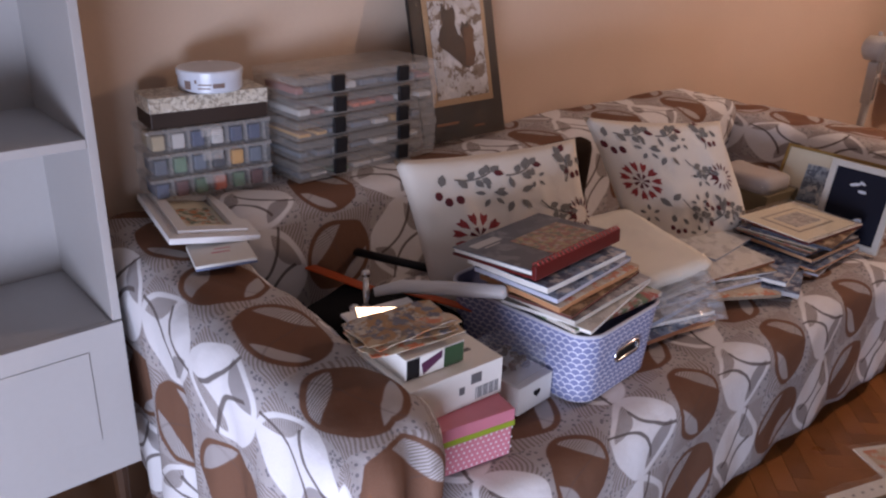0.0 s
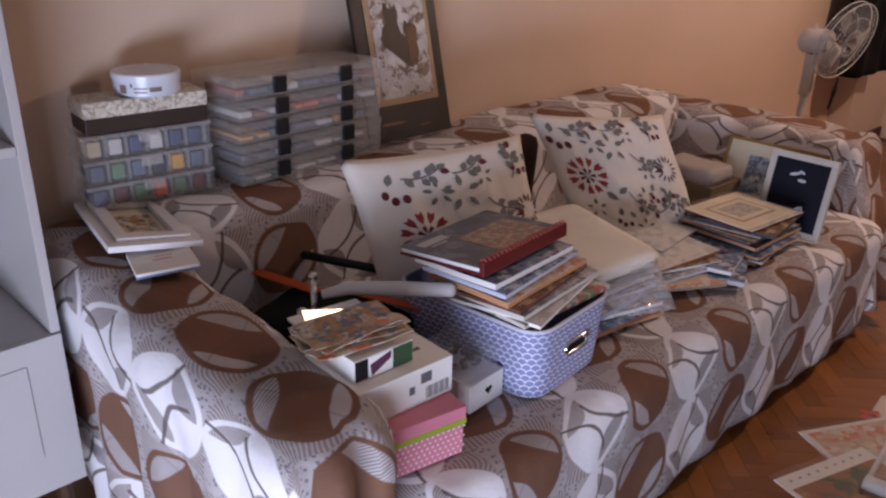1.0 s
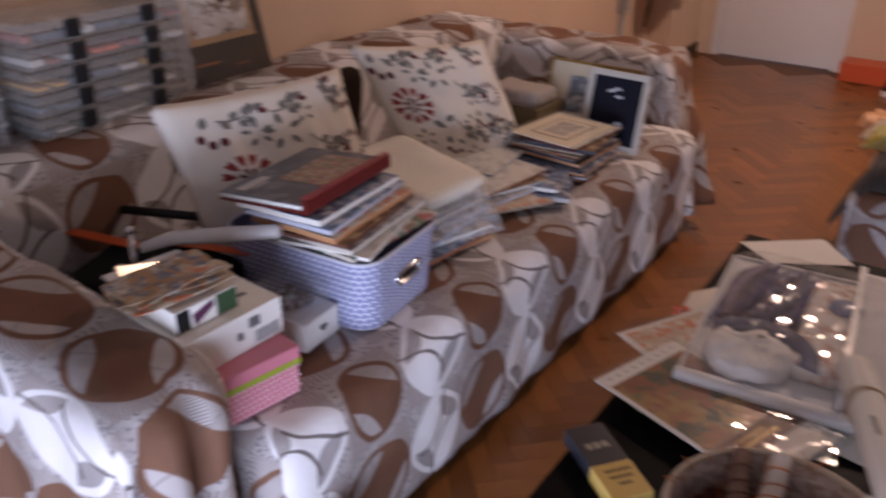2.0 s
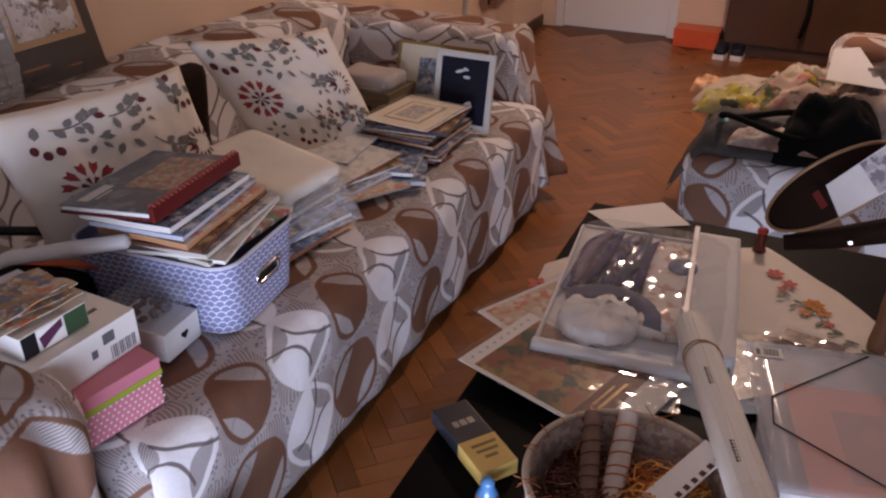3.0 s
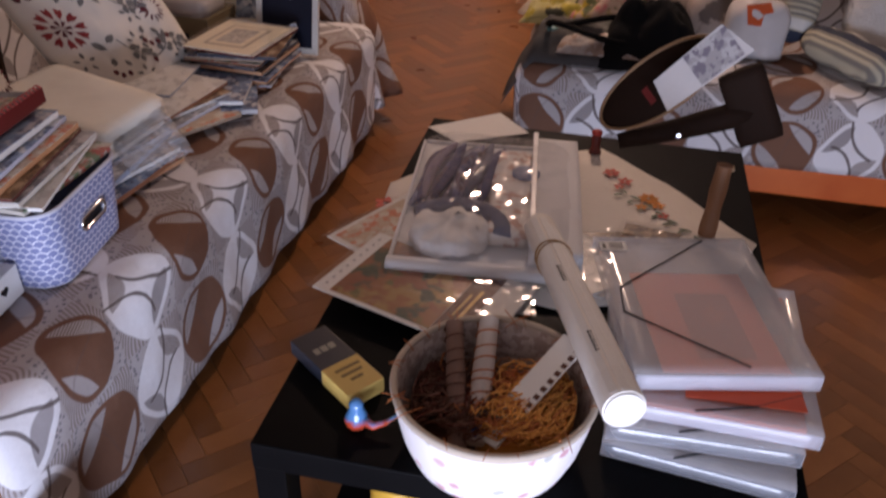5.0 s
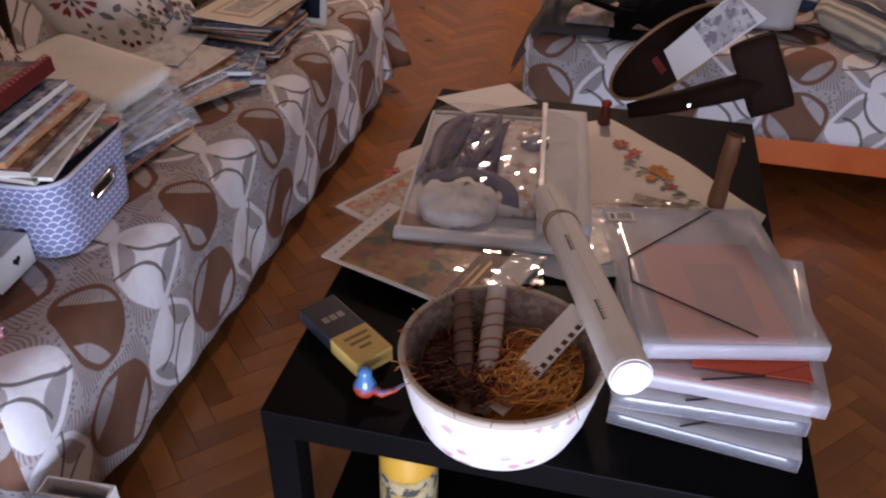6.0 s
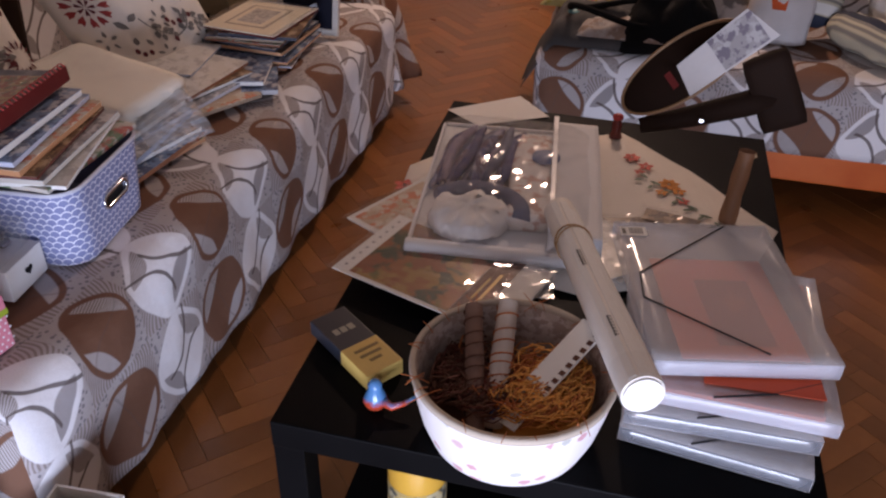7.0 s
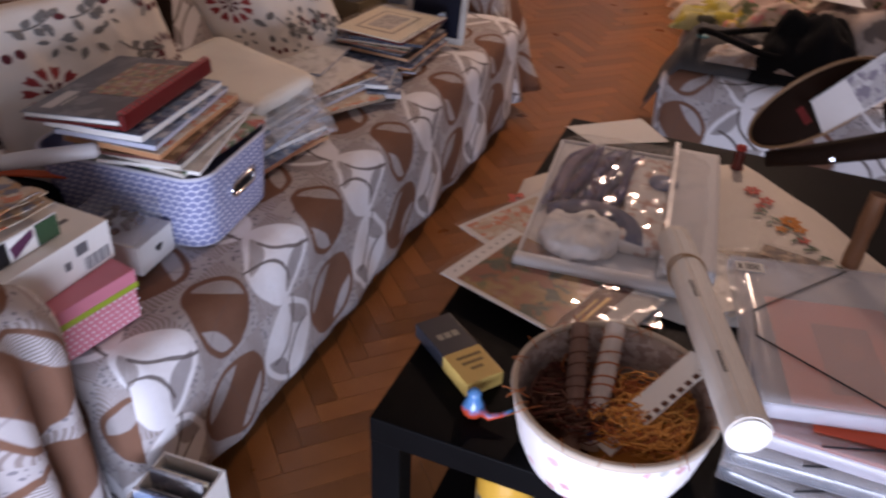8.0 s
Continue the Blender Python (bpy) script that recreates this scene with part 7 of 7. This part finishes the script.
BLOCK = block_mesh()
rest = bmesh.new()
places = []
turned = math.radians(45)
for a in range(-70, 90):
    for b in range(-30, 30):
        for lying in (True, False):
            # steps of the herringbone: each pair shifts by one block width along the diagonal
            ox, oy = a * BW + b * BL * 1.0, a * BW - b * BL * 1.0
            px, py = (ox + BL / 2, oy + BW / 2) if lying else (ox + BW / 2 + 0.0, oy + BW + BL / 2)
            x = px * math.cos(turned) - py * math.sin(turned) + 0.5
            y = px * math.sin(turned) + py * math.cos(turned) + 1.2
            if WX + 0.25 < x < EX - 0.25 and SY + 0.25 < y < NY - 0.2:
                places.append((x, y, 45 if lying else 135))
near = [p for p in places if -0.36 < p[0] < 0.42 and 0.1 < p[1] < 3.0 or 0.6 < p[0] < 1.5 and 0.2 < p[1] < 1.5]
near = near[:300]
chosen = set(near)
for x, y, a in near:
    ob = new("parquet_block", BLOCK)
    ob.matrix_world = pose(x, y, random.uniform(-0.0003, 0.0003), 0, 0, a)
    ob.parent = floor
verts, faces = [], []
for x, y, a in places:
    if (x, y, a) in chosen:
        continue
    m = pose(x, y, random.uniform(-0.0003, 0.0003), 0, 0, a)
    k = len(verts)
    for dz, inset in ((-0.008, 0.0003), (-0.0006, 0.0003), (0.0, 0.0007)):
        for sx, sy in ((-1, -1), (1, -1), (1, 1), (-1, 1)):
            verts.append(m @ Vector((sx * (BL / 2 - inset), sy * (BW / 2 - inset), dz)))
    for r in (0, 4):
        for j in range(4):
            faces.append((k + r + j, k + r + (j + 1) % 4, k + r + 4 + (j + 1) % 4, k + r + 4 + j))
    faces.append((k + 8, k + 9, k + 10, k + 11))
me = bpy.data.meshes.new("parquet_field")
me.from_pydata(verts, [], faces)


def field_oak():
    """The same oak, with its tone varied block by block."""
    mat = OAK.copy()
    mat.name = "parquet_oak_field"
    tree = mat.node_tree
    for node in list(tree.nodes):
        if node.type == "OBJECT_INFO":
            geo = tree.nodes.new("ShaderNodeNewGeometry")
            for link in list(node.outputs["Random"].links):
                tree.links.new(geo.outputs["Random Per Island"], link.to_socket)
    return mat


me.materials.append(field_oak())
field = new("parquet_field", me)
field.parent = floor
tagged(field, kind="stuff")
